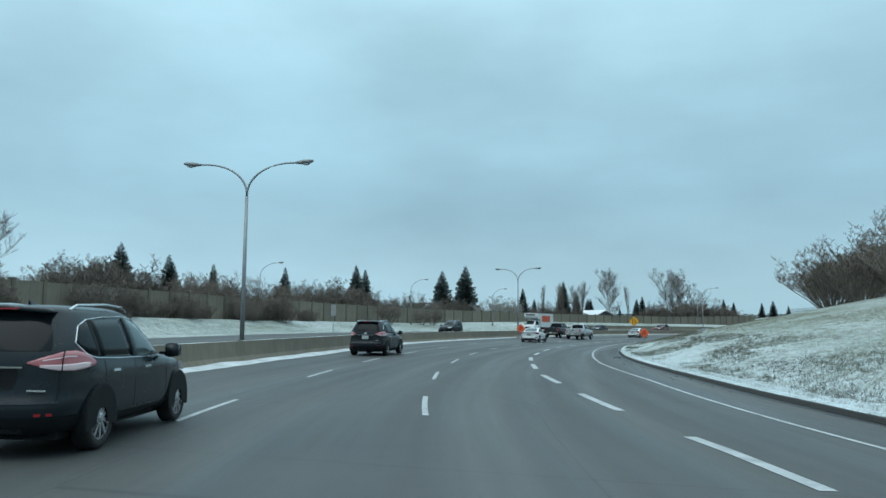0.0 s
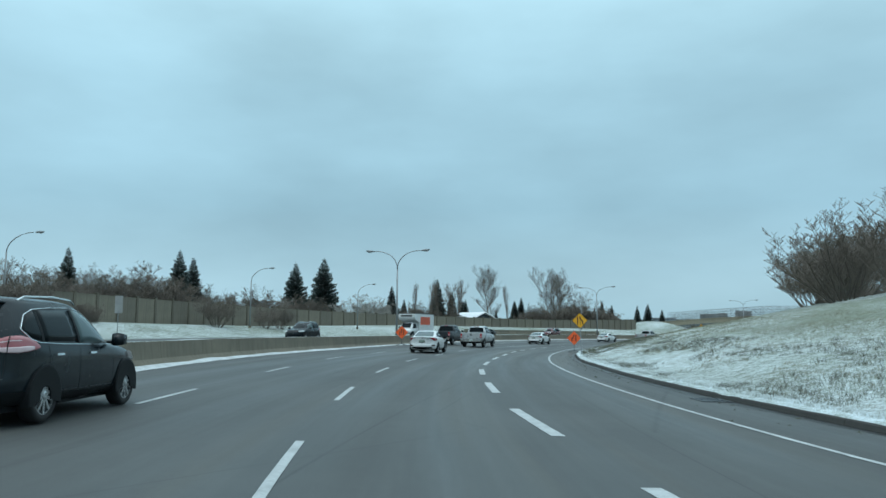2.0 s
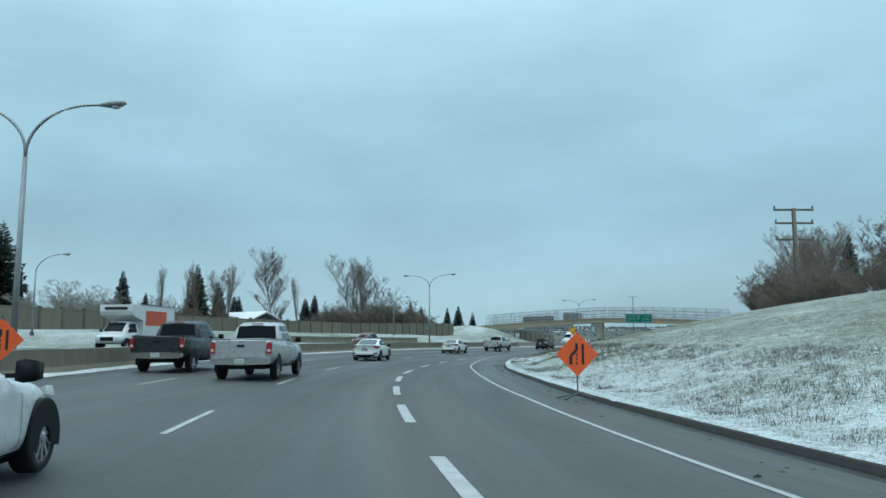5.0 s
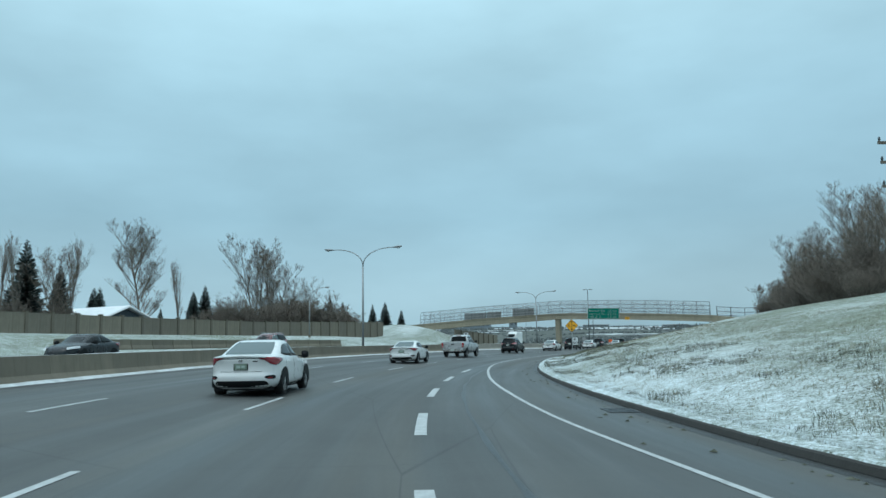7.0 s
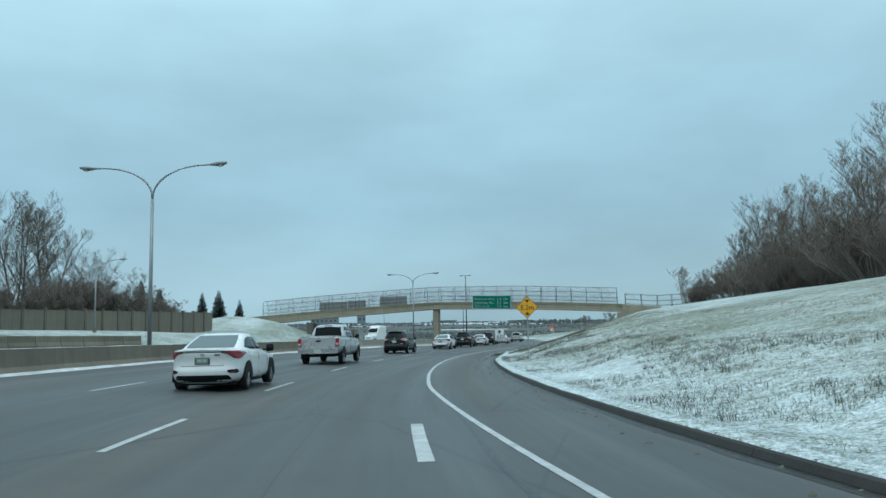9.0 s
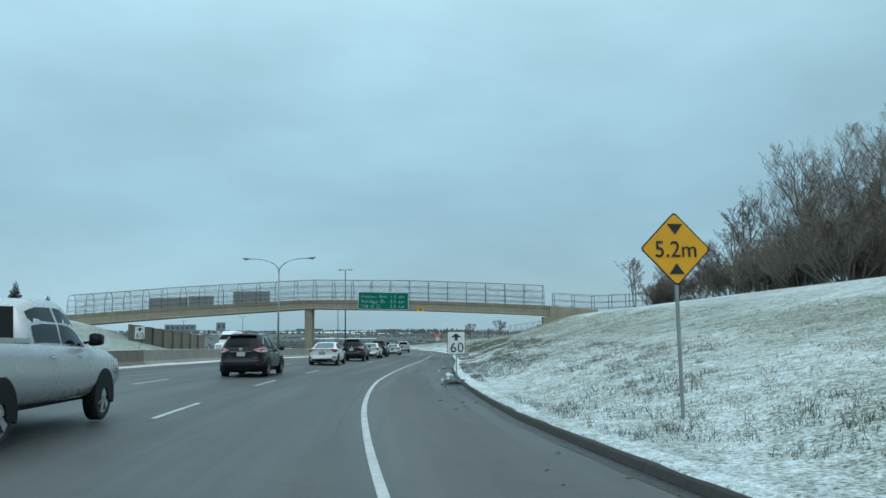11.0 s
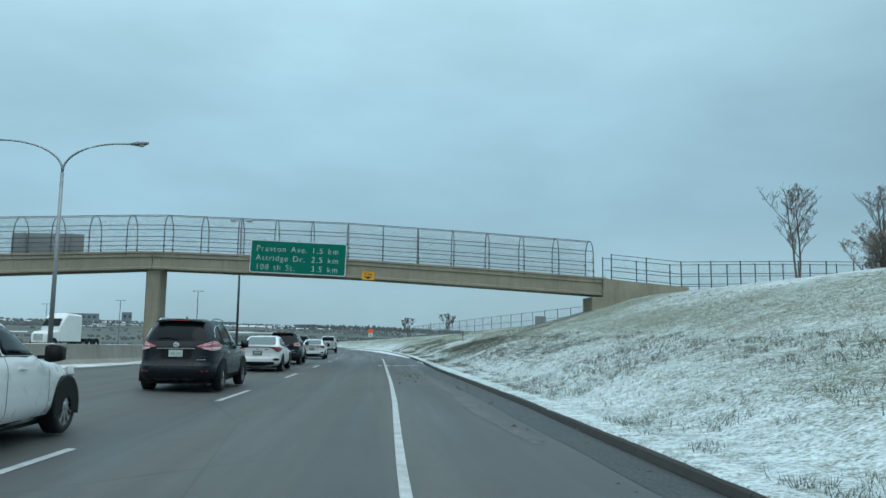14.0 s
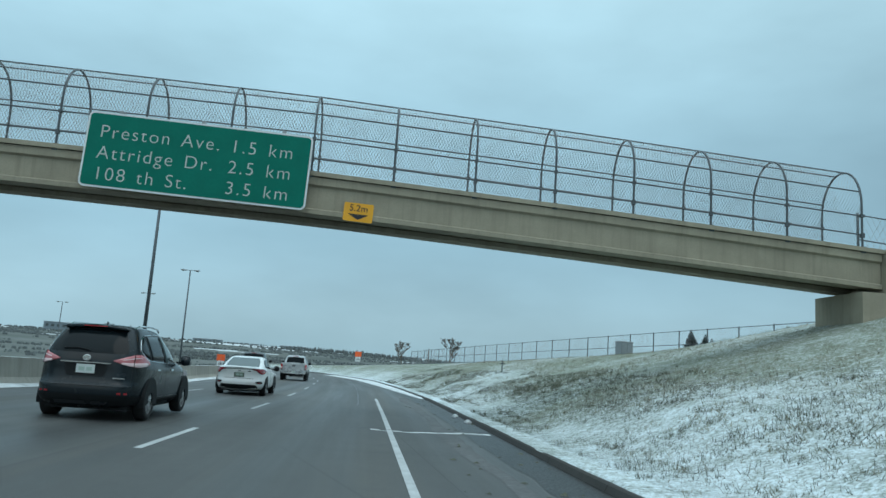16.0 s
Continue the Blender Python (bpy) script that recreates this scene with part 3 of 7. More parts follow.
# ---- noise wall ----
def build_noise_wall():
    root = thing("noise_wall", "tan precast panel noise wall with dark posts", "noise wall", "", "structure")
    pts, s = [], -30.0
    while s < 226:
        pts.append(s)
        s += 3.0 * (1 - u_wall(s) / 330)
    top = table((-80, 4.35), (85, 4.4), (190, 4.5), (215, 5.0), (240, 5.4))
    for a, b in zip(pts, pts[1:]):
        (xa, ya), (xb, yb) = xy(a, u_wall(a)), xy(b, u_wall(b))
        za, zb = float(ground_z(a, u_wall(a))), float(ground_z(b, u_wall(b)))
        yaw = math.degrees(math.atan2(yb - ya, xb - xa))
        n = math.hypot(xb - xa, yb - ya)
        z0, z1 = min(za, zb) - 0.3, float(top((a + b) / 2))
        m = pose(float(xa), float(ya), 0, 0, 0, yaw)
        g = Geo().box(0.14, n - 0.14, -0.06, 0.06, z0, z1, None)
        g.box(0.14, n - 0.14, -0.085, 0.085, z1, z1 + 0.09)
        part("panel", g, WALLTAN, root, m=m)
        part("post", Geo().box(-0.15, 0.15, -0.16, 0.16, z0, z1 + 0.16).box(-0.18, 0.18, -0.19, 0.19, z1 + 0.16, z1 + 0.24), POSTTAN, root, m=m)


build_noise_wall()


# ---- footbridge ----
deck_z = table((-46, 4.97), (-30, 5.9), (-14.7, 6.5), (-3, 6.25), (5, 5.86), (13.2, 5.38))
beam_z = table((-46, 3.75), (-30, 4.78), (-14.7, 5.55), (-3, 5.24), (5, 4.84), (13.2, 4.38))
BY0, BY1 = -9.5, -7.5


def build_footbridge():
    root = thing("footbridge", "arched concrete footbridge with a caged steel railing", "footbridge", "", "structure")
    for name, x0, x1 in (("beam", -43.5, -14.72), ("beam", -14.68, 12.9)):
        for y0 in (BY0, BY1 - 0.55):
            rows = []
            for x in np.linspace(x0, x1, 14):
                d, b = float(deck_z(x)), float(beam_z(x))
                rows.append([(x, y0 + a, z) for a, z in ((0.0, d - 0.02), (0.0, d - 0.22), (0.08, d - 0.27), (0.08, b + 0.16), (0.0, b + 0.12), (0.0, b), (0.55, b), (0.55, d - 0.02))])
            part(name, Geo().loft(rows), BRIDGECON, root)
    rows = []
    for x in np.linspace(-46, 13.2, 30):
        d = float(deck_z(x))
        rows.append([(x, BY0 - 0.06, d), (x, BY0 - 0.06, d + 0.12), (x, BY0 + 0.12, d + 0.12), (x, BY0 + 0.12, d + 0.02), (x, BY1 - 0.12, d + 0.02), (x, BY1 - 0.12, d + 0.12), (x, BY1 + 0.06, d + 0.12), (x, BY1 + 0.06, d)])
    part("deck", Geo().loft(rows), BRIDGECON, root)
    # pier and its cap
    z0 = float(ground_z(245, 13.7)) - 0.4
    part("pier", Geo().loft([[(-14.65 + a * w, (BY0 + BY1) / 2 + b * w2, z) for a, b in ((-1, -0.8), (-0.8, -1), (0.8, -1), (1, -0.8), (1, 0.8), (0.8, 1), (-0.8, 1), (-1, 0.8))] for z, w, w2 in ((z0, 0.46, 0.7), (5.46, 0.46, 0.7), (5.55, 0.46, 0.85))]), BRIDGECON, root)
    # abutments with wing walls running into the slopes
    part("abutment", Geo().loft([[(x, y, z) for y, z in ((BY0 - 0.15, zb), (BY0 - 0.15, zt), (BY1 + 0.15, zt), (BY1 + 0.15, zb))] for x, zb, zt in ((12.2, 1.5, 4.28), (12.9, 1.5, 4.28), (12.95, 1.5, 5.46), (14.5, 2.5, 5.3), (18.4, 3.2, 4.98))]), BRIDGECON, root)
    part("abutment", Geo().loft([[(x, y, z) for y, z in ((BY0 - 0.15, zb), (BY0 - 0.15, zt), (BY1 + 0.15, zt), (BY1 + 0.15, zb))] for x, zb, zt in ((-52.5, 2.0, 4.4), (-46, 1.5, 4.98), (-43.3, 1.5, 5.1), (-43.2, 1.5, 3.7), (-42.2, 1.5, 3.7))]), BRIDGECON, root)
    # cage: full hoops across the deck, rails along them and chain link over both sides
    ya, yb = BY0 + 0.03, BY1 - 0.03
    mid, half, spring, crown = (ya + yb) / 2, (yb - ya) / 2, 1.25, 2.37

    def cage(a, side):
        """A point of the hoop's outline: how far in from the side, and how high over the deck edge."""
        return mid + side * half * math.cos(a), spring + (crown - spring) * math.sin(a)

    xs = np.arange(-42.65, 12.5, 2.2)
    for x in xs:
        d = float(deck_z(x)) + 0.12
        pts = [(x, ya, d - 0.1), (x, ya, d + spring * 0.5)] + [(x, mid - half * math.cos(a), d + spring + (crown - spring) * math.sin(a)) for a in np.linspace(0, math.pi, 17)] + [(x, yb, d + spring * 0.5), (x, yb, d - 0.1)]
        part("hoop_post", Geo().tube(pts, 0.032, 6), DARKSTEEL, root)
        for y in (ya, yb):
            part("base_shoe", Geo().box(x - 0.07, x + 0.07, y - 0.05, y + 0.05, d - 0.16, d + 0.02).box(x - 0.05, x + 0.05, y - 0.05, y + 0.05, d + 0.28, d + 0.40).box(x - 0.05, x + 0.05, y - 0.05, y + 0.05, d + 0.86, d + 0.94), DARKSTEEL, root)
    levels = [(ya, yb, 0.36), (ya, yb, 0.90)] + [(cage(a, -1)[0], cage(a, 1)[0], cage(a, 1)[1]) for a in (0.33, 1.32)]
    for y0, y1, h in levels:
        for y in (y0, y1):
            part("rail", Geo().tube([(x, y, float(deck_z(x)) + 0.12 + h) for x in np.linspace(xs[0], xs[-1], 30)], 0.021, 6), DARKSTEEL, root)
    profile = [(-1.0, 0.05), (-1.0, spring)] + [(-math.cos(a), spring + (crown - spring) * math.sin(a)) for a in (0.4, 0.8, 1.2, 1.5)]
    for sgn in (-1, 1):
        g = Geo()
        for x in np.arange(-42.6, 12.35, 0.085):
            for lean in (-1, 1):
                pts = []
                for c, h in profile:
                    xx = min(max(x + lean * h * 0.55, xs[0]), xs[-1])
                    pts.append((xx, mid - sgn * c * half, float(deck_z(xx)) + 0.12 + h))
                g.tube(pts, 0.0042, 3, False)
        tagged(part("chain_link", g, STEEL, root, "fine grey chain-link mesh", fix=False), kind="stuff")
    return root


bridge = build_footbridge()


def chain_fence(points, height, label, spacing=3.0):
    """A chain-link fence on the ground along world points."""
    root = thing("chain_link_fence", label, "fence")
    pts = [Vector(p) for p in points]
    posts = []
    for a, b in zip(pts, pts[1:]):
        n = max(1, round((b - a).length / spacing))
        posts += [a.lerp(b, i / n) for i in range(n)]
    posts.append(pts[-1])
    for p in posts:
        part("post", Geo().tube([p - Vector((0, 0, 0.3)), p + Vector((0, 0, height + 0.05))], 0.04, 6), DARKSTEEL, root)
    for h in (height, height * 0.5, 0.12):
        part("rail", Geo().tube([p + Vector((0, 0, h)) for p in posts], 0.022, 5), DARKSTEEL, root)
    g = Geo()
    for a, b in zip(posts, posts[1:]):
        n = max(2, int((b - a).length / 0.2))
        for i in range(n):
            for lean in (-1, 1):
                t0, t1 = i / n, min(1, max(0, (i + lean * height * 0.5 / 0.2) / n))
                k = abs(t1 - t0) / max(1e-6, height * 0.5 / 0.2 / n)
                g.tube([a.lerp(b, t0) + Vector((0, 0, 0.1)), a.lerp(b, t1) + Vector((0, 0, 0.1 + k * (height - 0.1)))], 0.004, 3, False)
    tagged(part("chain_link", g, STEEL, root, fix=False), kind="stuff")
    return root


def gpt(s, u):
    return (*map(float, xy(s, u)), float(ground_z(s, u)))


for y in (BY0 + 0.03, BY1 - 0.03):
    chain_fence([(13.5, y, 5.42), (18.0, y, 5.05), (26, y + 0.5, 5.3), (36, y + 1.5, 5.5), (50, y + 3, 5.7)], 1.55, "low chain-link fence beside the footpath on the embankment", 2.2)
chain_fence([gpt(258, -28), gpt(268, -24.5), gpt(282, -21), gpt(300, -17), gpt(318, -13.5), gpt(338, -11)], 1.9, "long chain-link fence along the crest of the embankment", 3.2)


# ---- signs ----
def rounded_panel(w, h, r, d=0.012):
    out = []
    for cx, cy, a0 in ((w / 2 - r, h / 2 - r, 0), (-w / 2 + r, h / 2 - r, 90), (-w / 2 + r, -h / 2 + r, 180), (w / 2 - r, -h / 2 + r, 270)):
        for k in range(4):
            a = radians(a0 + 30 * k)
            out.append((cx + r * math.cos(a), cy + r * math.sin(a)))
    n = len(out)
    g = Geo()
    g.add([(x, 0, z) for x, z in out] + [(x, d, z) for x, z in out], [tuple(range(n)), tuple(range(n, 2 * n))[::-1]] + [(i, n + i, n + (i + 1) % n, (i + 1) % n) for i in range(n)])
    return g


UPRIGHT = Matrix.Rotation(radians(90), 4, "X")


def letter(text, size, mat, parent, x, z, y=-0.006, align="LEFT", spacing=1.0, thin=0.0):
    """Lettering as one part a character: the outline of a line of text, cut into its characters."""
    me = text_mesh(text, size, mat, spacing, align, thin)
    n = len(me.vertices)
    root_of = list(range(n))

    def find(i):
        while root_of[i] != i:
            root_of[i] = root_of[root_of[i]]
            i = root_of[i]
        return i

    for e in me.edges:
        i, j = find(e.vertices[0]), find(e.vertices[1])
        root_of[i] = j
    groups = {}
    for p in me.polygons:
        groups.setdefault(find(p.vertices[0]), []).append(list(p.vertices))
    for faces in groups.values():
        used = sorted({i for f in faces for i in f})
        at = {v: i for i, v in enumerate(used)}
        g = Geo().add([me.vertices[i].co for i in used], [tuple(at[i] for i in f) for f in faces])
        ob = part("letter", g, mat, parent, fix=False)
        ob.matrix_basis = Matrix.Translation((x, y, z)) @ UPRIGHT
    bpy.data.meshes.remove(me)


def build_guide_sign():
    root = thing("guide_sign", "large green distance sign with white lettering on the footbridge", "road sign", m=pose(-5.96, BY0 - 0.22, 6.34, 0, 1.8, 0))
    part("border", rounded_panel(5.78, 2.0, 0.14), SIGNWHITE, root, m=Matrix.Translation((0, 0.002, 0)))
    part("panel", rounded_panel(5.68, 1.9, 0.1), GREEN, root, m=Matrix.Translation((0, -0.004, 0)))
    for z, a, b in ((0.32, "Preston Ave.", "1.5 km"), (-0.24, "Attridge Dr.", "2.5 km"), (-0.80, "108 th St.", "3.5 km")):
        letter(a, 0.49, LETTERW, root, -2.55, z, -0.012, spacing=1.17, thin=0.007)
        letter(b, 0.49, LETTERW, root, 2.42, z, -0.012, "RIGHT", 1.2, 0.007)
    for x in (-2.1, 0, 2.1):
        part("bracket", Geo().box(x - 0.05, x + 0.05, 0.015, 0.2, -0.9, 1.08), STEEL, root)


build_guide_sign()


def build_sign_backs():
    for x0, x1, z0, z1 in ((-34.0, -29.4, 5.85, 7.25), (-29.3, -26.3, 5.99, 7.38), (-24.0, -19.6, 6.3, 7.84)):
        root = thing("guide_sign", "bare grey back of a guide sign facing oncoming traffic", "road sign", m=pose((x0 + x1) / 2, BY1 + 0.25, (z0 + z1) / 2))
        w, h = x1 - x0, z1 - z0
        part("panel", rounded_panel(w, h, 0.08, 0.02), SIGNBACK, root)
        for z in np.linspace(-h / 2 + 0.2, h / 2 - 0.2, 4):
            part("stiffener", Geo().box(-w / 2 + 0.05, w / 2 - 0.05, -0.05, -0.002, z - 0.04, z + 0.04), SIGNBACK, root)
        for x in (-w * 0.3, w * 0.3):
            part("bracket", Geo().box(x - 0.05, x + 0.05, -0.22, -0.05, -h / 2, h / 2), STEEL, root)


build_sign_backs()


def diamond(side, r, d=0.006):
    g = rounded_panel(side, side, r, d)
    m = Matrix.Rotation(radians(45), 4, "Y")
    g.v = [tuple(m @ Vector(p)) for p in g.v]
    return g


def stroke(pts, w, y=-0.006, d=0.004):
    """A flat painted stroke through x, z points."""
    g = Geo()
    for (x0, z0), (x1, z1) in zip(pts, pts[1:]):
        t = Vector((x1 - x0, 0, z1 - z0)).normalized() * 1.0
        nrm = Vector((-t.z, 0, t.x)) * w / 2
        a, b = Vector((x0, y, z0)), Vector((x1, y, z1))
        g.add([a - nrm, a + nrm, b + nrm, b - nrm] + [p + Vector((0, d, 0)) for p in (a - nrm, a + nrm, b + nrm, b - nrm)], [(0, 1, 2, 3), (7, 6, 5, 4), (0, 3, 7, 4), (1, 0, 4, 5), (2, 1, 5, 6), (3, 2, 6, 7)])
    return g


def lane_drop_symbol(root, k, flip):
    f = -1 if flip else 1
    part("symbol", stroke([(-0.17 * k * f, -0.3 * k), (-0.17 * k * f, 0.3 * k)], 0.075 * k, -0.010), BLACK, root)
    part("symbol", stroke([(0.20 * k * f, -0.3 * k), (0.20 * k * f, -0.05 * k), (0.02 * k * f, 0.12 * k), (0.02 * k * f, 0.32 * k)], 0.085 * k, -0.010), BLACK, root)
    for z in (-0.26, -0.14, -0.02):
        part("symbol", stroke([(0.02 * k * f, (z - 0.035) * k), (0.02 * k * f, (z + 0.035) * k)], 0.05 * k, -0.010), BLACK, root)


def merge_sign():
    m = pose(40.0, -166.9, 0.0, 0, -2, heading(76) + 6)
    z0 = float(ground_z(76, -6.6))
    root = thing("warning_sign", "yellow diamond lane-ends warning sign on a thin steel post", "road sign", m=m)
    part("post", Geo().tube([(0, 0.03, z0 - 0.3), (0, 0.03, 2.7)], 0.03, 8), STEEL, root)
    part("border", diamond(0.70, 0.05), BLACK, root, m=Matrix.Translation((0, 0, 2.22)))
    part("panel", diamond(0.665, 0.05), YELLOW, root, m=Matrix.Translation((0, -0.004, 2.22)))
    before = set(bpy.data.objects)
    lane_drop_symbol(root, 0.83, False)
    for o in set(bpy.data.objects) - before:
        o.matrix_basis = Matrix.Translation((0, 0, 2.22))


merge_sign()


def roadwork_sign(s, u, turn, flip):
    root = thing("roadwork_sign", "orange diamond roadwork sign on a low folding stand", "road sign", "roadwork signs", m=place(s, u, None, turn))
    for a in (35, 145, 215, 325):
        part("stand_leg", Geo().tube([(0, 0, 0.16), (0.55 * math.cos(radians(a)), 0.55 * math.sin(radians(a)), 0.03)], 0.02, 6), DARKSTEEL, root)
    part("mast", Geo().tube([(0, 0.02, 0.1), (0, 0.02, 1.75)], 0.018, 6), DARKSTEEL, root)
    part("panel", diamond(0.78, 0.05), ORANGE, root, m=Matrix.Translation((0, -0.004, 1.12)))
    n0 = set(bpy.data.objects)
    lane_drop_symbol(root, 0.85, flip)
    for o in set(bpy.data.objects) - n0:
        o.matrix_basis = Matrix.Translation((0, 0, 1.12))


roadwork_sign(90.5, 9.2, 6, True)
roadwork_sign(89.4, -5.35, 6, True)


def speed_sign(m, w=0.62, h=0.78, z=1.42, label="", stand=True, post_top=None):
    root = thing("speed_sign", label, "road sign", m=m)
    part("post", Geo().tube([(0, 0.02, 0.02), (0, 0.02, z + h * 0.45)], 0.022, 8), STEEL, root)
    part("border", rounded_panel(w, h, 0.035), BLACK, root, m=Matrix.Translation((0, 0, z)))
    part("panel", rounded_panel(w - 0.03, h - 0.03, 0.03), SIGNWHITE, root, m=Matrix.Translation((0, -0.004, z)))
    part("symbol", stroke([(0, z + 0.10 * h), (0, z + 0.25 * h)], 0.10 * w / 0.62, -0.010).add([(-0.19 * w / 0.62, -0.010, z + 0.24 * h), (0.19 * w / 0.62, -0.010, z + 0.24 * h), (0, -0.010, z + 0.42 * h), (-0.19 * w / 0.62, -0.006, z + 0.24 * h), (0.19 * w / 0.62, -0.006, z + 0.24 * h), (0, -0.006, z + 0.42 * h)], [(0, 1, 2), (5, 4, 3), (0, 3, 4, 1), (1, 4, 5, 2), (2, 5, 3, 0)]), BLACK, root)
    letter("60", 0.60 * h, BLACK, root, 0.02, z - 0.41 * h, -0.012, "CENTER", 1.08)
    if stand:
        for a in (20, 110, 200, 290):
            part("stand_leg", Geo().tube([(0, 0, 0.12), (0.6 * math.cos(radians(a)), 0.6 * math.sin(radians(a)), 0.03)], 0.025, 6), DARKSTEEL, root)
        part("sandbag", Geo().loft([[(x, 0.17 * math.cos(k) * w2 + 0.1, 0.10 + 0.075 * math.sin(k) * w2) for k in np.linspace(0, 2 * math.pi, 9)[:-1]] for x, w2 in ((-0.42, 0.5), (-0.3, 1.0), (0.25, 1.05), (0.38, 0.5))]), DARKGRASS, root, "dark sandbag weighting the stand", smooth=True)


speed_sign(place(183.4, -3.08, None, 5), label="white sixty speed sign with an arrow on a weighted stand")
speed_sign(place(214, 20, None, 3), 0.75, 0.95, 1.75, "white sixty speed sign in the far verge", False)


def clearance_sign():
    root = thing("clearance_sign", "yellow diamond low-clearance sign on a steel post", "road sign", m=place(167.5, -5.0, None, 4))
    part("post", Geo().tube([(0, 0.03, -0.2), (0, 0.03, 2.9)], 0.03, 8), STEEL, root)
    part("border", diamond(0.78, 0.05), BLACK, root, m=Matrix.Translation((0, 0, 2.45)))
    part("panel", diamond(0.74, 0.05), YELLOW, root, m=Matrix.Translation((0, -0.004, 2.45)))
    letter("5.2m", 0.34, BLACK, root, 0, 2.33, -0.012, "CENTER")
    for z, f in ((2.75, 1), (2.15, -1)):
        part("symbol", Geo().add([(-0.12, -0.012, z + 0.07 * f), (0.12, -0.012, z + 0.07 * f), (0, -0.012, z - 0.09 * f)], [(0, 1, 2) if f < 0 else (2, 1, 0)]), BLACK, root)
    plate = thing("clearance_plate", "small yellow clearance plate fixed to the bridge beam", "road sign", m=pose(-1.72, BY0 - 0.03, 5.35, 0, 2.5, 0))
    part("panel", rounded_panel(0.78, 0.5, 0.04), YELLOW, plate)
    letter("5.2m", 0.25, BLACK, plate, 0, 0.03, -0.006, "CENTER")
    part("symbol", Geo().add([(-0.28, -0.006, -0.05), (0.28, -0.006, -0.05), (0, -0.006, -0.2)], [(0, 2, 1)]), BLACK, plate)


clearance_sign()


def grey_sign_back():
    root = thing("road_sign", "bare grey back of a narrow roadside sign", "road sign", m=place(77.2, 26.3, None, 0))
    part("post", Geo().tube([(0, 0, -0.3), (0, 0, 2.0)], 0.03, 8), STEEL, root)
    part("panel", rounded_panel(0.62, 1.25, 0.05), SIGNBACK, root, m=Matrix.Translation((0, 0.03, 2.45)))
    root = thing("road_sign", "bare grey back of a diamond sign beyond the bridge", "road sign", m=place(276.0, 14.6, None, 0))
    part("post", Geo().tube([(0, 0, -0.3), (0, 0, 3.0)], 0.04, 8), STEEL, root)
    part("panel", diamond(0.8, 0.05), SIGNBACK, root, m=Matrix.Translation((0, 0.04, 1.9)))
    for s0, u0, where in ((341, -3.4, "on the far kerb"), (322, 14.6, "beyond the median barrier")):
        roadwork_speed_sign(s0, u0, where)


def roadwork_speed_sign(s0, u0, where):
    root = thing("roadwork_sign", "small orange roadwork speed sign " + where, "road sign", "roadwork signs", m=place(s0, u0, None, 0))
    part("post", Geo().tube([(0, 0.02, -0.2), (0, 0.02, 2.0)], 0.03, 8), STEEL, root)
    part("panel", rounded_panel(0.95, 0.75, 0.05), ORANGE, root, m=Matrix.Translation((0, 0, 2.0)))
    part("panel", rounded_panel(0.75, 0.7, 0.05), SIGNWHITE, root, "white speed plate", m=Matrix.Translation((0, 0, 1.25)))
    letter("60", 0.45, BLACK, root, 0, 1.08, -0.012, "CENTER")


grey_sign_back()


# ---- street lamps ----
def lamp_head(name, root, p, way, size=1.0):
    """A cobra head at p pointing along way."""
    a = Vector(way).normalized()
    b = Vector((0, 0, 1)).cross(a).normalized()
    rings = []
    for t, w, h, dz in ((0.0, 0.05, 0.05, 0.0), (0.12, 0.10, 0.07, 0.0), (0.35, 0.17, 0.11, 0.0), (0.62, 0.17, 0.10, 0.0), (0.80, 0.08, 0.05, 0.02)):
        c = Vector(p) + a * t * size
        rings.append([c + b * w * size * math.cos(k) + Vector((0, 0, h * size * math.sin(k) + dz)) for k in np.linspace(0, 2 * math.pi, 11)[:-1]])
    head = part(name, Geo().loft(rings), LAMPGREY, root, smooth=True)
    c = Vector(p) + a * 0.5 * size
    part("lens", Geo().loft([[c + a * 0.17 * r * math.cos(k) * size + b * 0.12 * r * math.sin(k) * size + Vector((0, 0, z * size)) for k in np.linspace(0, 2 * math.pi, 11)[:-1]] for r, z in ((1.0, -0.06), (0.85, -0.12), (0.4, -0.15))]), LENS, head, smooth=True)


def twin_lamp(s, u, turn, base, fork, top, span_m, group="twin street lamps"):
    root = thing("street_lamp", "tall grey twin-arm street lamp on the median", "street lamp", group, m=place(s, u, base, turn))
    f = fork - base
    t = top - base
    part("base_plate", Geo().tube([(0, 0, -0.3), (0, 0, 0.75)], [0.22, 0.16], 12), CONCRETE, root, "concrete footing")
    part("pole", Geo().tube([(0, 0, 0.4), (0, 0, f * 0.5), (0, 0, f)], [0.105, 0.088, 0.07], 12), STEEL, root, smooth=True)
    for sg in (-1, 1):
        h = span_m / 2 - 0.6
        pts = [(0, 0, f - 0.05)] + [(sg * h * (1 - math.cos(k)) * 0.92, 0, f + (t - f) * math.sin(k) ** 0.9) for k in np.linspace(0.15, 1.45, 10)] + [(sg * h, 0, t)]
        part("arm", Geo().tube(pts, [0.05] * 6 + [0.04] * 6, 8), STEEL, root, smooth=True)
        lamp_head("lamp_head", root, (sg * h, 0, t), (sg, 0, 0.06))
    return root


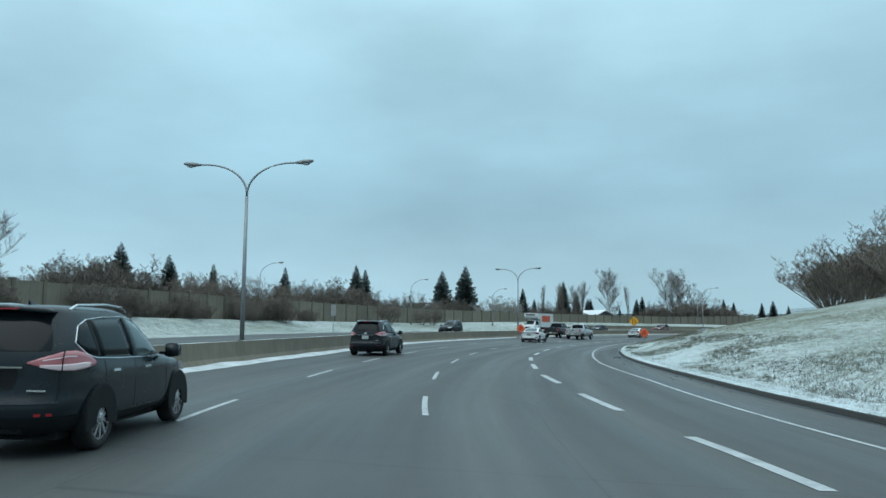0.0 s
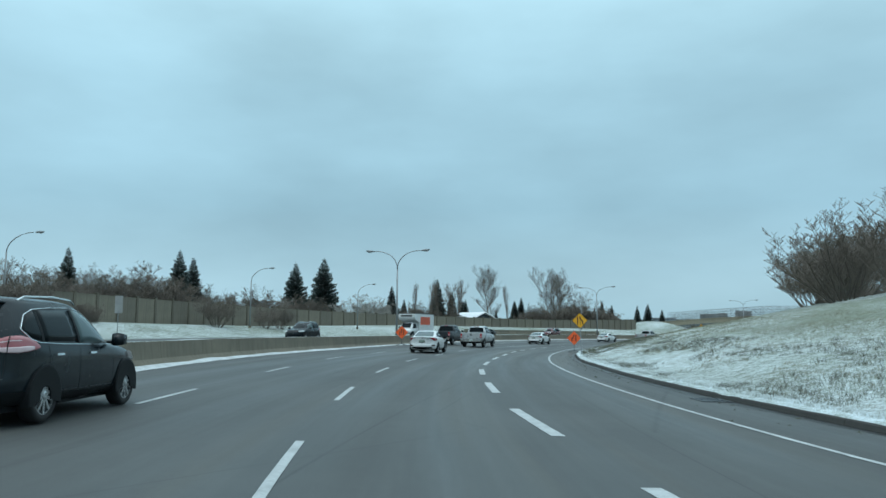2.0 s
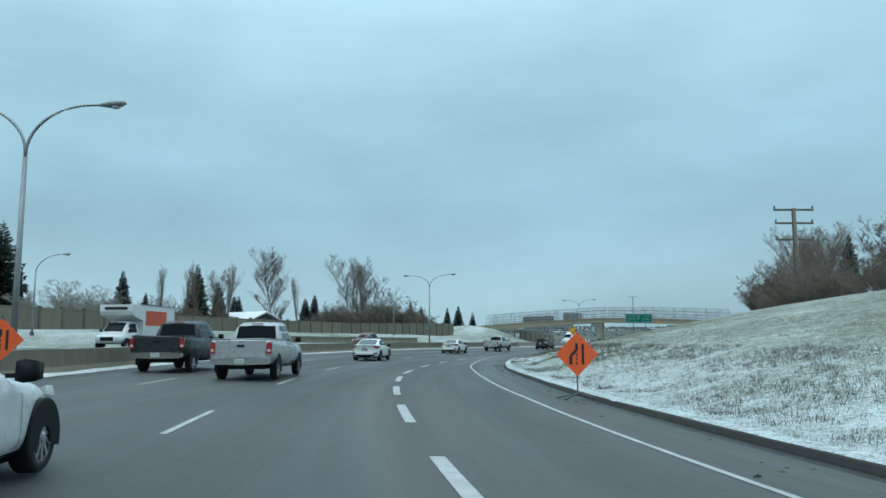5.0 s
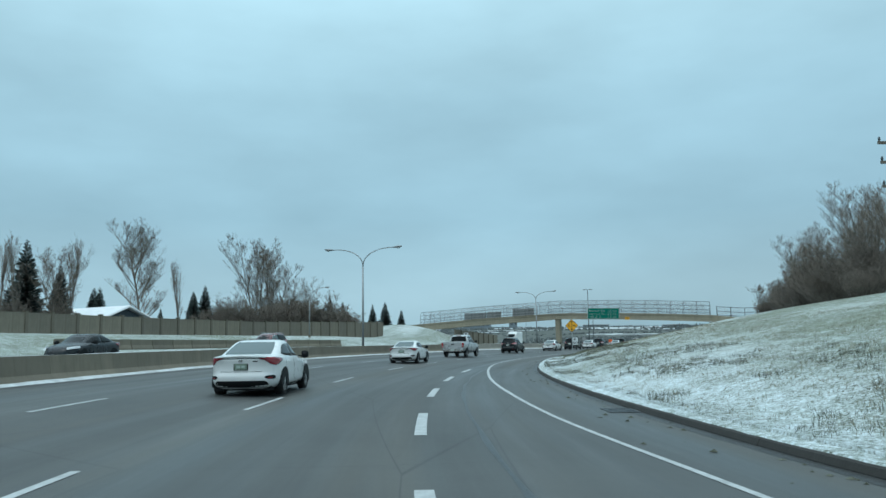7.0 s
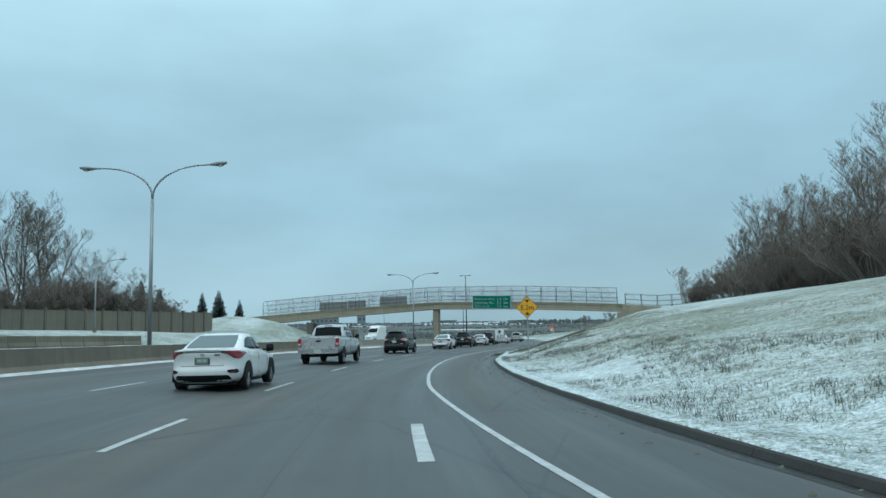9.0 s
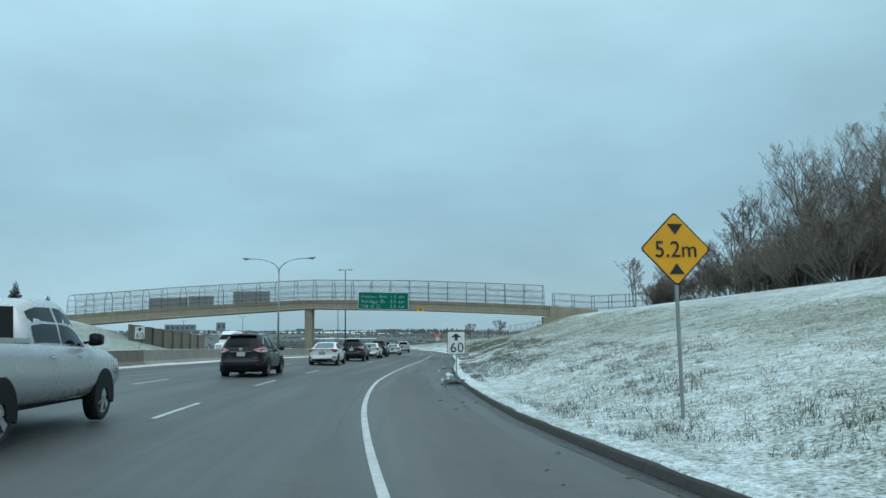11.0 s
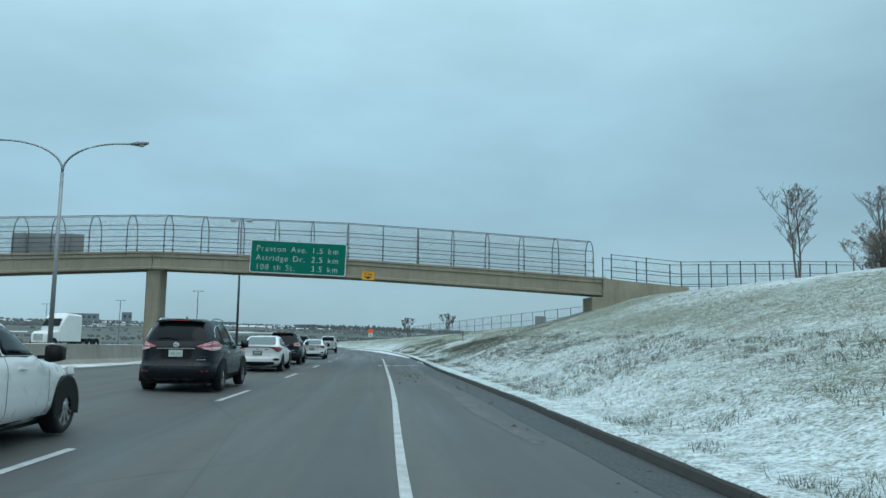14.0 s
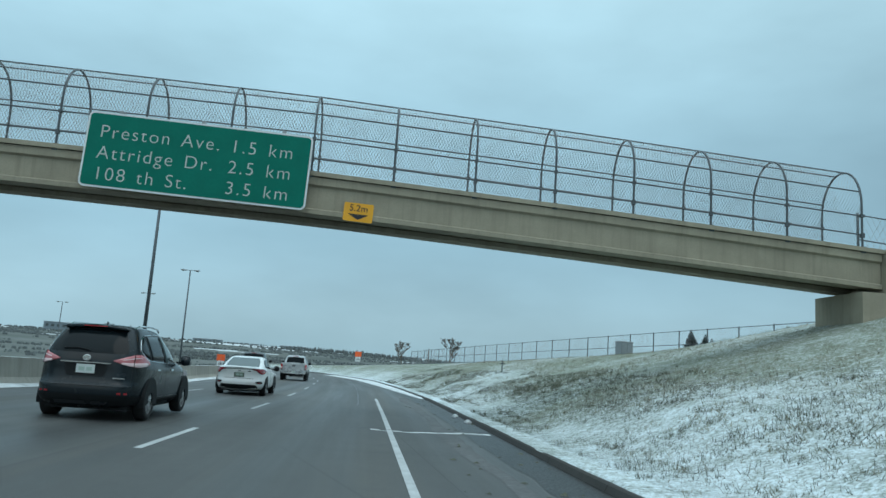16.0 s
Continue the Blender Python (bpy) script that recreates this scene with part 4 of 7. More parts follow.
def single_lamp(s, u, turn, top, arm, group="single street lamps"):
    base = float(ground_z(s, u))
    root = thing("street_lamp", "slim grey street lamp with one curved arm on the verge", "street lamp", group, m=place(s, u, base, turn))
    t = top - base
    part("base_plate", Geo().tube([(0, 0, -0.3), (0, 0, 0.3)], [0.2, 0.16], 10), CONCRETE, root, "concrete footing")
    part("pole", Geo().tube([(0, 0, 0.2), (0, 0, t * 0.5), (0, 0, t - 1.5)], [0.09, 0.075, 0.06], 10), STEEL, root, smooth=True)
    part("arm", Geo().tube([(0, 0, t - 1.55)] + [(arm * (1 - math.cos(k)), 0, t - 1.5 + 1.5 * math.sin(k)) for k in np.linspace(0.15, 1.5, 10)], 0.04, 8), STEEL, root, smooth=True)
    lamp_head("lamp_head", root, (arm, 0, t), (1, 0, 0.0), 0.9)


def mast_lamp(s, u, base, top, turn=0, group="mast lamps"):
    root = thing("street_lamp", "straight dark mast lamp with two small heads", "street lamp", group, m=place(s, u, base, turn))
    part("pole", Geo().tube([(0, 0, -0.3), (0, 0, top - base)], [0.12, 0.07], 10), DARKSTEEL, root, smooth=True)
    part("crossarm", Geo().tube([(-0.5, 0, top - base), (0.5, 0, top - base)], 0.03, 6), DARKSTEEL, root)
    for sg in (-1, 1):
        lamp_head("lamp_head", root, (sg * 0.35, 0, top - base), (sg, 0, 0), 0.9)


twin_lamp(94.3, 10.95, 0, 0.35, 7.15, 8.85, 5.7)
twin_lamp(164.8, 12.7, 0, 0.5, 8.2, 9.78, 6.8)
twin_lamp(231.8, 13.75, 0, 0.35, 8.55, 9.93, 6.8)
twin_lamp(32.2, 10.4, 0, 0.15, 7.2, 8.65, 5.6)
single_lamp(78.5, 36.9, 0, 8.8, 2.4)


single_lamp(104.8, 33.0, 0, 8.6, 2.3)
single_lamp(127.0, 33.5, 0, 8.4, 2.3)
single_lamp(195.8, 36.0, 0, 9.3, 2.4)
mast_lamp(271.4, 12.6, 0.0, 12.6)
mast_lamp(316.5, 18.5, -3.5, 11.1)
mast_lamp(347.5, 28.5, -8.0, 10.3)
mast_lamp(382.0, 48.5, -12.0, 9.8)
mast_lamp(408.0, 69.5, -13.0, 9.6)


# ---- low barrier and furniture of the far verge ----
def low_barrier():
    root = thing("low_barrier", "weathered low concrete barrier lengths on the far verge", "barrier")
    for s0 in np.arange(150, 192, 2.6):
        rows = []
        for s in (s0 + 0.03, s0 + 2.57):
            z = float(ground_z(s, 30.2))
            rows.append([(*map(float, xy(s, 30.2 + a)), z + b) for a, b in ((-0.25, -0.2), (-0.22, 0.1), (-0.10, 0.35), (-0.09, 0.8), (0.09, 0.8), (0.10, 0.35), (0.22, 0.1), (0.25, -0.2))])
        part("barrier_length", Geo().loft(rows), CONCRETE, root)


low_barrier()


def far_wall():
    """Stepped wall that carries on beyond the footbridge."""
    root = thing("stepped_wall", "brown stepped panel wall beyond the footbridge", "noise wall", "", "structure")
    for i in range(8):
        s = 243 + i * 3.0
        x0, y0 = xy(s, 33 - 0.12 * i)
        z1 = 3.9 - 0.14 * i
        m = pose(float(x0), float(y0), 0, 0, 0, heading(s) + 90)
        part("panel", Geo().box(0.12, 2.9, -0.06, 0.06, -0.5, z1).box(0.1, 2.92, -0.09, 0.09, z1, z1 + 0.08), WALLTAN, root, m=m)
        part("post", Geo().box(-0.13, 0.13, -0.15, 0.15, -0.5, z1 + 0.14), POSTTAN, root, m=m)


far_wall()


# ---- vegetation ----
def spruce_meshes(h, radius, seed):
    """Trunk, boughs of hanging sprays set all round and at every height, and snow lying on some of them."""
    random.seed(seed)
    trunk = Geo().tube([(0, 0, -0.4), (0, 0, h * 0.5), (0, 0, h * 0.98)], [0.16 + 0.01 * h, 0.09 + 0.005 * h, 0.02], 7)
    g, snow = Geo(), Geo()
    count = 500
    for i in range(count):
        f = ((i + random.random()) / count) ** 0.62
        z = h * (1 - f) + 0.25
        r = radius * (f ** 0.9) * random.uniform(0.7, 1.12) + 0.12
        if random.random() < 0.1:
            r *= 1.18
        a = i * 2.399963 + random.uniform(-0.4, 0.4)
        d, sd = Vector((math.cos(a), math.sin(a), 0)), Vector((-math.sin(a), math.cos(a), 0))
        rise = random.uniform(-0.42, -0.05) + 0.35 * (1 - f)
        spine = [Vector((0, 0, z)) + d * r * t + Vector((0, 0, r * (rise * t + 0.2 * t * t))) for t in (0.1, 0.4, 0.7, 1.0)]
        w = 0.14 + 0.15 * r
        for j in range(3):
            p, q = spine[j], spine[j + 1]
            for sg in (-1, 1):
                for k in range(2):
                    b, c = p.lerp(q, k / 2), p.lerp(q, (k + 1) / 2)
                    tip = c + d * 0.14 + sd * sg * w * (1.15 - 0.28 * j) * random.uniform(0.6, 1.3) + Vector((0, 0, random.uniform(-0.22, 0.02)))
                    g.add([b, c, tip], [(0, 1, 2)])
                    g.add([b, c, b.lerp(tip, 0.6) - Vector((0, 0, w * random.uniform(0.4, 1.1)))], [(0, 1, 2)])
            if random.random() < 0.5:
                up = Vector((0, 0, 0.035))
                o = sd * w * random.uniform(0.2, 0.5)
                snow.add([p + up, q + up + o, q + up - o * 0.7 + d * 0.05], [(0, 1, 2)])
        g.add([spine[-2] + sd * 0.09, spine[-2] - sd * 0.09, spine[-1] + d * 0.2], [(0, 1, 2)])
    g.tube([(0, 0, h - 0.6), (0, 0, h + 0.25)], [0.07, 0.012], 4)
    return trunk, g, snow


def grow(g, fine, p, d, length, r, level, spread, kids, curl=0.25, thin=0.009, low=0.22):
    """One limb and what grows from it; thin wood goes to fine."""
    pts, q, dd = [p], p, d.copy()
    steps = 4 if level == 0 else 3 if level < 3 else 2
    for _ in range(steps):
        dd = (dd + Vector((random.uniform(-curl, curl), random.uniform(-curl, curl), random.uniform(-0.04, 0.2)))).normalized()
        q = q + dd * length / steps
        pts.append(q)
    radii = [max(r * (1 - 0.72 * i / steps), thin) for i in range(steps + 1)]
    (g if level < 2 else fine).tube(pts, radii, 6 if level == 0 else 4 if level == 1 else 3, level < 2)
    if level >= len(kids):
        return
    for k in range(kids[level]):
        t = low + (1 - low) * (k + random.random()) / kids[level] if level == 0 else random.uniform(0.25, 1.0)
        i = min(int(t * steps), steps - 1)
        b = pts[i].lerp(pts[i + 1], t * steps - i)
        a = random.uniform(0, 6.283)
        side = Vector((math.cos(a), math.sin(a), 0))
        nd = (dd * (1 - spread[level]) + side * spread[level] + Vector((0, 0, 0.2))).normalized()
        reach = random.uniform(0.36, 0.60) * (1.12 - 0.45 * t)
        if level == 0:
            reach = random.uniform(0.27, 0.40) * (0.55 + 0.75 * math.sin(math.pi * (0.12 + 0.83 * (t - low) / (1 - low))))
        grow(g, fine, b, nd, length * reach, r * (0.50 - 0.2 * t), level + 1, spread, kids, curl, thin, low)


def bare_meshes(h, seed, kids=(11, 6, 6), spread=(0.5, 0.5, 0.55), thick=0.2, low=0.22, leaders=1, thin=0.009):
    random.seed(seed)
    g, fine = Geo(), Geo()
    for k in range(leaders):
        a = 6.283 * k / leaders + random.uniform(-0.5, 0.5)
        lean = 0.0 if leaders == 1 else random.uniform(0.08, 0.2)
        d = Vector((lean * math.cos(a), lean * math.sin(a), 1)).normalized()
        grow(g, fine, Vector((0.5 * lean * math.cos(a), 0.5 * lean * math.sin(a), -0.3)), d, h * random.uniform(0.76, 0.92), thick, 0, spread, kids, 0.12, thin, low)
    return g, fine


def bush_meshes(h, w, seed, stems=16, kids=(7, 5), thin=0.009, foot=0.16):
    """Stems that fan out from one foot into a rounded crown."""
    random.seed(seed)
    g, fine = Geo(), Geo()
    for k in range(stems):
        a, f = random.uniform(0, 6.283), math.sqrt(random.random())
        lean = f * w / h * (1.2 - 1.2 * foot)
        d = Vector((math.cos(a) * lean, math.sin(a) * lean, 1)).normalized()
        rr = foot * w * f
        grow(g, fine, Vector((rr * math.cos(a), rr * math.sin(a), -0.2)), d, h * random.uniform(0.62 if foot < 0.3 else 0.2, 0.86) * (1.0 - 0.22 * f * f), 0.05, 1, (0.5, 0.55, 0.6, 0.65), (0, *kids), 0.26, thin)
    return g, fine


def tree_kind(name, label, category, group, meshes, mats, names):
    root = thing(name, label, category, group)
    for geo, mat, nm in zip(meshes, mats, names):
        ob = part(nm, geo, mat, root, fix=False, smooth=False)
        if nm == "snow_dusting":
            tagged(ob, "thin snow lying on the boughs", "", "", "stuff")
    return root


def plant(kind, rows, base_h):
    """Copies of a kind at rows of s, u and the height of its top over the road plane."""
    for s, u, top in rows:
        z = float(ground_z(s, u))
        k = max(0.2, (top - z) / base_h)
        m = place(s, u, z, random.uniform(0, 360)) @ Matrix.Diagonal((k * random.uniform(0.92, 1.08), k * random.uniform(0.92, 1.08), k, 1))
        copy_thing(kind, m)


def retire(kind):
    for o in list(kind.children_recursive) + [kind]:
        bpy.data.objects.remove(o)


SP = (BARK, NEEDLES, SNOW)
SN = ("trunk", "crown", "snow_dusting")
SPRUCE_A = tree_kind("spruce_tree", "dark green spruce with a ragged pointed crown behind the wall", "tree", "spruces", spruce_meshes(12, 3.1, 11), SP, SN)
SPRUCE_B = tree_kind("spruce_tree", "dark green spruce with drooping snow-dusted boughs", "tree", "spruces", spruce_meshes(12, 2.7, 23), SP, SN)
SPRUCE_C = tree_kind("spruce_tree", "broad dark spruce with layered boughs behind the wall", "tree", "spruces", spruce_meshes(12, 4.0, 31), SP, SN)
BARE_A = tree_kind("bare_tree", "tall leafless tree with fine grey-brown twigs", "tree", "bare trees", bare_meshes(13, 5, (28, 10, 7, 3), (0.66, 0.5, 0.52, 0.6), 0.17, 0.12, 1, 0.007), (BARK, TWIG), ("trunk", "crown"))
BARE_B = tree_kind("bare_tree", "leafless tree with several upright leaders behind the wall", "tree", "bare trees", bare_meshes(13, 9, (13, 8, 6, 3), (0.5, 0.48, 0.52, 0.6), 0.13, 0.2, 3, 0.007), (BARK, TWIG), ("trunk", "crown"))
POPLAR = tree_kind("poplar_tree", "narrow leafless poplar with upright twigs", "tree", "poplars", bare_meshes(11, 14, (30, 5, 3), (0.15, 0.25, 0.35, 0.4), 0.1, 0.15), (BARK, TWIG), ("trunk", "crown"))
BUSH_A = tree_kind("bare_bush", "rounded leafless brown shrub", "bush", "bare shrubs", bush_meshes(6, 5, 3, 20, (8, 7, 4), 0.011), (BARK, TWIG), ("base", "crown"))
BUSH_B = tree_kind("bare_bush", "spreading leafless grey-brown shrub", "bush", "bare shrubs", bush_meshes(6, 6.5, 8, 22, (8, 7, 4), 0.011), (BARK, TWIG), ("base", "crown"))
BUSH_C = tree_kind("bare_bush", "dense dark leafless shrub on the embankment crest", "bush", "bare shrubs", bush_meshes(5, 4.6, 21, 46, (9, 6, 4), 0.012, 0.48), (BARK, TWIG), ("base", "crown"))
BARE_C = tree_kind("bare_tree", "small leafless tree with an open spreading crown", "tree", "bare trees", bare_meshes(8, 43, (12, 7, 6, 3), (0.62, 0.5, 0.55, 0.6), 0.2, 0.3, 1, 0.03), (BARK, BARK), ("trunk", "crown"))
BARE_D = tree_kind("bare_tree", "slim leaning leafless tree with several stems", "tree", "bare trees", bare_meshes(8, 47, (10, 6, 5, 3), (0.5, 0.5, 0.55, 0.6), 0.1, 0.25, 2), (BARK, TWIG), ("trunk", "crown"))
FROSTED = tree_kind("frosted_bush", "pale shrub with snow-covered drooping twigs", "bush", "bare shrubs", bush_meshes(6, 7, 17, 18, (8, 6, 4), 0.011), (PALETWIG, PALETWIG), ("base", "crown"))

random.seed(77)
plant(SPRUCE_C, [(137, 55, 13.3), (143, 55, 14.8), (70, 48, 10.3)], 12)
plant(SPRUCE_A, [(72.5, 44, 9.2), (74, 45, 8.6), (110, 48, 11.7), (114, 50, 11.3), (167, 51, 12.7), (194, 52, 10.1), (192, 52, 8.9), (184, 61, 9.4), (268, 60, 11.1), (197, 57, 9.6)], 12)
plant(SPRUCE_B, [(79, 44, 8.8), (93.5, 46, 9.8), (44, 40, 7.6), (154, 50, 10.4), (170, 50, 10.5), (184, 60, 9.5), (195, 61, 7.2), (233, 55, 10.7), (238, 55, 9.8), (261, 60, 10.4), (278, 60, 9.7), (163, 56, 8.4), (159, 55, 8.0)], 12)
plant(BARE_A, [(177, 46, 15.6), (50, 42, 10.6)], 13)
plant(BARE_B, [(200, 48, 16.4), (205, 49, 15.6), (209, 46, 11.4), (166, 45.5, 11.0)], 13)
plant(POPLAR, [(161, 47, 10.8), (162, 46, 11.4), (167.5, 46, 11.9), (185, 48, 11.8), (158, 48, 10.6)], 11)
plant(BUSH_A, [(57, 37.5, 7.6), (71, 38, 7.4), (83, 40, 7.9), (96.5, 42, 9.0), (103, 43, 8.2), (190, 44, 8.0), (196, 45, 8.8), (202, 44.5, 9.8), (210, 44, 10.6), (216, 45, 8.8), (66, 37, 6.2)], 6)
plant(BUSH_C, [(55.5, 37, 7.4), (59, 38, 7.9), (62, 38, 7.2), (69, 37.5, 7.2), (73, 38, 7.0), (99, 41, 8.4), (192, 45, 8.2), (204, 46, 9.4)], 5)
plant(BUSH_B, [(88, 40, 6.8), (92, 41, 7.2), (111, 44, 7.8), (116, 44, 7.6), (121, 44, 7.7), (128, 46, 7.4), (132, 47, 7.0), (158, 50, 7.8), (163, 50, 7.8), (207, 45, 9.2), (193, 46, 8.6), (222, 45, 7.6), (47, 40, 8.0)], 6)
plant(FROSTED, [(143, 48, 8.8), (147, 48, 9.2), (150, 50, 8.8), (124, 46, 7.4)], 6)
for s0, s1, n, ua, ub, ha, hb, kind in ((20, 104, 26, 38, 44, 6.0, 8.2, BUSH_B), (42, 84, 21, 31.8, 33.4, 3.8, 5.8, BUSH_C), (98, 112, 3, 32.6, 34.0, 4.2, 5.8, BUSH_A), (104, 130, 7, 42, 48, 5.6, 7.2, BUSH_A), (150, 172, 8, 46, 52, 5.2, 6.8, BUSH_B), (188, 224, 12, 44, 50, 6.4, 9.4, BUSH_A), (196, 224, 8, 44, 52, 6.4, 8.8, BUSH_B)):
    plant(kind, [(random.uniform(s0, s1), random.uniform(ua, ub), random.uniform(ha, hb)) for _ in range(n)], 6)
# growth along the crest of the near embankment
plant(BUSH_B, [(50 + 5.2 * i + random.uniform(-1.5, 1.5), -25.5 + random.uniform(-2.5, 2.5), random.uniform(8.4, 10.4)) for i in range(13)], 6)
plant(BUSH_B, [(122 + 5.0 * i + random.uniform(-2, 2), -30 + random.uniform(-2.5, 2.5), random.uniform(7.4, 9.0)) for i in range(9)], 6)
plant(BUSH_B, [(167 + 4.2 * i + random.uniform(-1.5, 1.5), -30 + random.uniform(-2.0, 2.5), random.uniform(8.8, 10.8) - 0.09 * max(0, 4.2 * i - 36)) for i in range(14)], 6)
plant(BUSH_A, [(140 + 9 * i + random.uniform(-3, 3), -28 + random.uniform(-1.5, 2.0), random.uniform(7.0, 8.6)) for i in range(9)], 6)
plant(BUSH_B, [(221, -26.5, 8.4), (217, -28, 9.0), (213, -28.5, 9.8), (210, -30, 10.4), (224, -25, 8.6), (218, -25, 9.0), (212, -25.5, 9.6), (206, -25.5, 9.8), (201, -26, 10.2)], 6)
plant(BARE_D, [(224, -26, 9.8), (220, -26.5, 10.8), (216, -26, 12.0)], 8)
plant(BARE_B, [(212, -27.5, 12.2), (207, -27, 13.0), (202, -28, 13.4)], 13)
plant(BARE_B, [(219, -30, 11.0), (212, -32, 12.4), (206, -31, 13.6), (200, -33, 14.4), (194, -32, 14.6), (188, -33, 15.0), (182, -31, 14.6), (176, -33, 14.0), (170, -31.5, 12.4)], 13)
plant(BUSH_C, [(227.3, -23.2, 8.0), (228.6, -22.4, 7.2)], 5)
plant(BARE_D, [(235, -21.7, 9.7), (231.5, -24.0, 9.0)], 8)
plant(SPRUCE_B, [(212, -34, 13.0), (178, -36, 14.0)], 12)
# beyond the footbridge
plant(BARE_C, [(386, -17.6, 7.0), (356, -20.8, 7.1)], 8)
plant(SPRUCE_C, [(300, -35, 7.4), (303, -38.2, 7.3), (306, -40.6, 7.1)], 12)
for kind in (SPRUCE_A, SPRUCE_B, SPRUCE_C, BARE_A, BARE_B, POPLAR, BUSH_A, BUSH_B, BUSH_C, BARE_C, BARE_D, FROSTED):
    retire(kind)


def grass(name, seed, count, d0, d1, hmin, hmax, wide, mat, label, thresh, power, s0=15, s1=300):
    """Tufts of blades standing through the snow on the near embankment."""
    rng = np.random.RandomState(seed)
    s = rng.uniform(s0, s1, count * 3)
    d = d0 + (d1 - d0) * rng.uniform(0, 1, count * 3) ** power
    keep = [noise.noise(Vector((a * 0.2, b * 0.35, seed))) + 0.6 * noise.noise(Vector((a * 1.1, b * 1.1, seed + 3))) > thresh for a, b in zip(s, d)]
    s, d = s[keep][:count], d[keep][:count]
    u = u_kerb(s) - 0.35 - d
    x, y = xy(s, u)
    z = ground_z(s, u) - 0.02
    blades = 7
    x, y, z = (np.repeat(v, blades) for v in (x, y, z))
    n = len(x)
    a, h, lean = rng.uniform(0, 6.283, n), rng.uniform(hmin, hmax, n), rng.uniform(0.01, 0.12, n)
    x, y = x + rng.uniform(-0.1, 0.1, n), y + rng.uniform(-0.1, 0.1, n)
    w = wide * rng.uniform(0.5, 1.0, n)
    b = rng.uniform(0, 6.283, n)
    co = np.stack([np.stack([x - w * np.sin(b), y + w * np.cos(b), z], 1), np.stack([x + w * np.sin(b), y - w * np.cos(b), z], 1), np.stack([x + lean * np.cos(a), y + lean * np.sin(a), z + h], 1)], 1).reshape(-1, 3)
    g = Geo().add(co.tolist(), [(3 * k, 3 * k + 1, 3 * k + 2) for k in range(n)])
    tagged(part(name, g, mat, fix=False), label, "grass", "", "stuff")


grass("dry_grass", 1, 30000, 0.2, 12.0, 0.03, 0.12, 0.008, DRYGRASS, "dry tan grass blades standing through thin snow", -0.15, 1.2)
grass("weed_stems", 2, 20000, 0.1, 5.5, 0.05, 0.17, 0.007, DARKGRASS, "dark dead weed stems standing through the snow", 0.05, 1.3)
grass("verge_weeds", 3, 3800, 0.6, 5.0, 0.03, 0.12, 0.007, DARKGRASS, "brown-green weeds standing through snow near the footbridge", -0.1, 1.1, 222, 262)


# ---- house, box, small things on the verges ----
def house():
    root = thing("house", "low dark-sided house with a snow-covered gable roof", "house", m=place(172.5, 47.5, float(ground_z(172.5, 47.5)) - 1.3, -15))
    part("wall", Geo().add([(-5, -3.5, 0), (5, -3.5, 0), (5, 3.5, 0), (-5, 3.5, 0), (-5, -3.5, 2.7), (5, -3.5, 2.7), (5, 3.5, 2.7), (-5, 3.5, 2.7), (5, 0, 4.1), (-5, 0, 4.1)],
                           [(0, 1, 5, 4), (2, 3, 7, 6), (1, 2, 6, 8, 5), (3, 0, 4, 9, 7), (4, 5, 8, 9), (6, 7, 9, 8)]), SIDING, root)
    for sg in (-1, 1):
        part("roof", Geo().add([(-5.5, sg * 4.1, 2.55), (5.5, sg * 4.1, 2.55), (5.5, 0, 4.3), (-5.5, 0, 4.3), (-5.5, sg * 4.1, 2.72), (5.5, sg * 4.1, 2.72), (5.5, 0, 4.5), (-5.5, 0, 4.5)],
                               [(0, 1, 2, 3), (4, 5, 6, 7), (0, 1, 5, 4), (1, 2, 6, 5), (3, 0, 4, 7)]), SNOW, root, "snow-covered roof slope")
    part("fascia", Geo().tube([(5.52, -4.1, 2.6), (5.52, 0, 4.36), (5.52, 4.1, 2.6)], 0.1, 4), SIGNWHITE, root, "white gable fascia")


house()


def utility_box():
    root = thing("utility_box", "grey metal utility cabinet beside the crest fence", "cabinet", m=place(270.9, -16.3, None, 20))
    part("body", Geo().loft([[(a * w, b * w * 0.6, z) for a, b in ((-1, -1), (1, -1), (1, 1), (-1, 1))] for z, w in ((-0.1, 0.46), (0.72, 0.46), (0.77, 0.5), (0.82, 0.47))]), LAMPGREY, root)
    part("door", Geo().box(-0.4, -0.02, -0.30, -0.275, 0.08, 0.68), LAMPGREY, root)
    part("door", Geo().box(0.02, 0.4, -0.30, -0.275, 0.08, 0.68), LAMPGREY, root)


utility_box()


def storm_drain(s):
    k = float(u_kerb(s)) + 0.36
    root = thing("storm_drain", "dark iron storm drain grate in the gutter", "drain", m=place(s, k, float(ground_z(s, k)) + 0.004))
    part("frame", Geo().box(-0.32, 0.32, -0.5, -0.45, 0, 0.012).box(-0.32, 0.32, 0.45, 0.5, 0, 0.012).box(-0.32, -0.27, -0.45, 0.45, 0, 0.012).box(0.27, 0.32, -0.45, 0.45, 0, 0.012), BLACK, root)
    for i in range(9):
        part("bar", Geo().box(-0.27, 0.27, -0.42 + i * 0.1, -0.38 + i * 0.1, 0, 0.011), DARKSTEEL, root)


for s in (43.7, 116.7, 201.0):
    storm_drain(s)


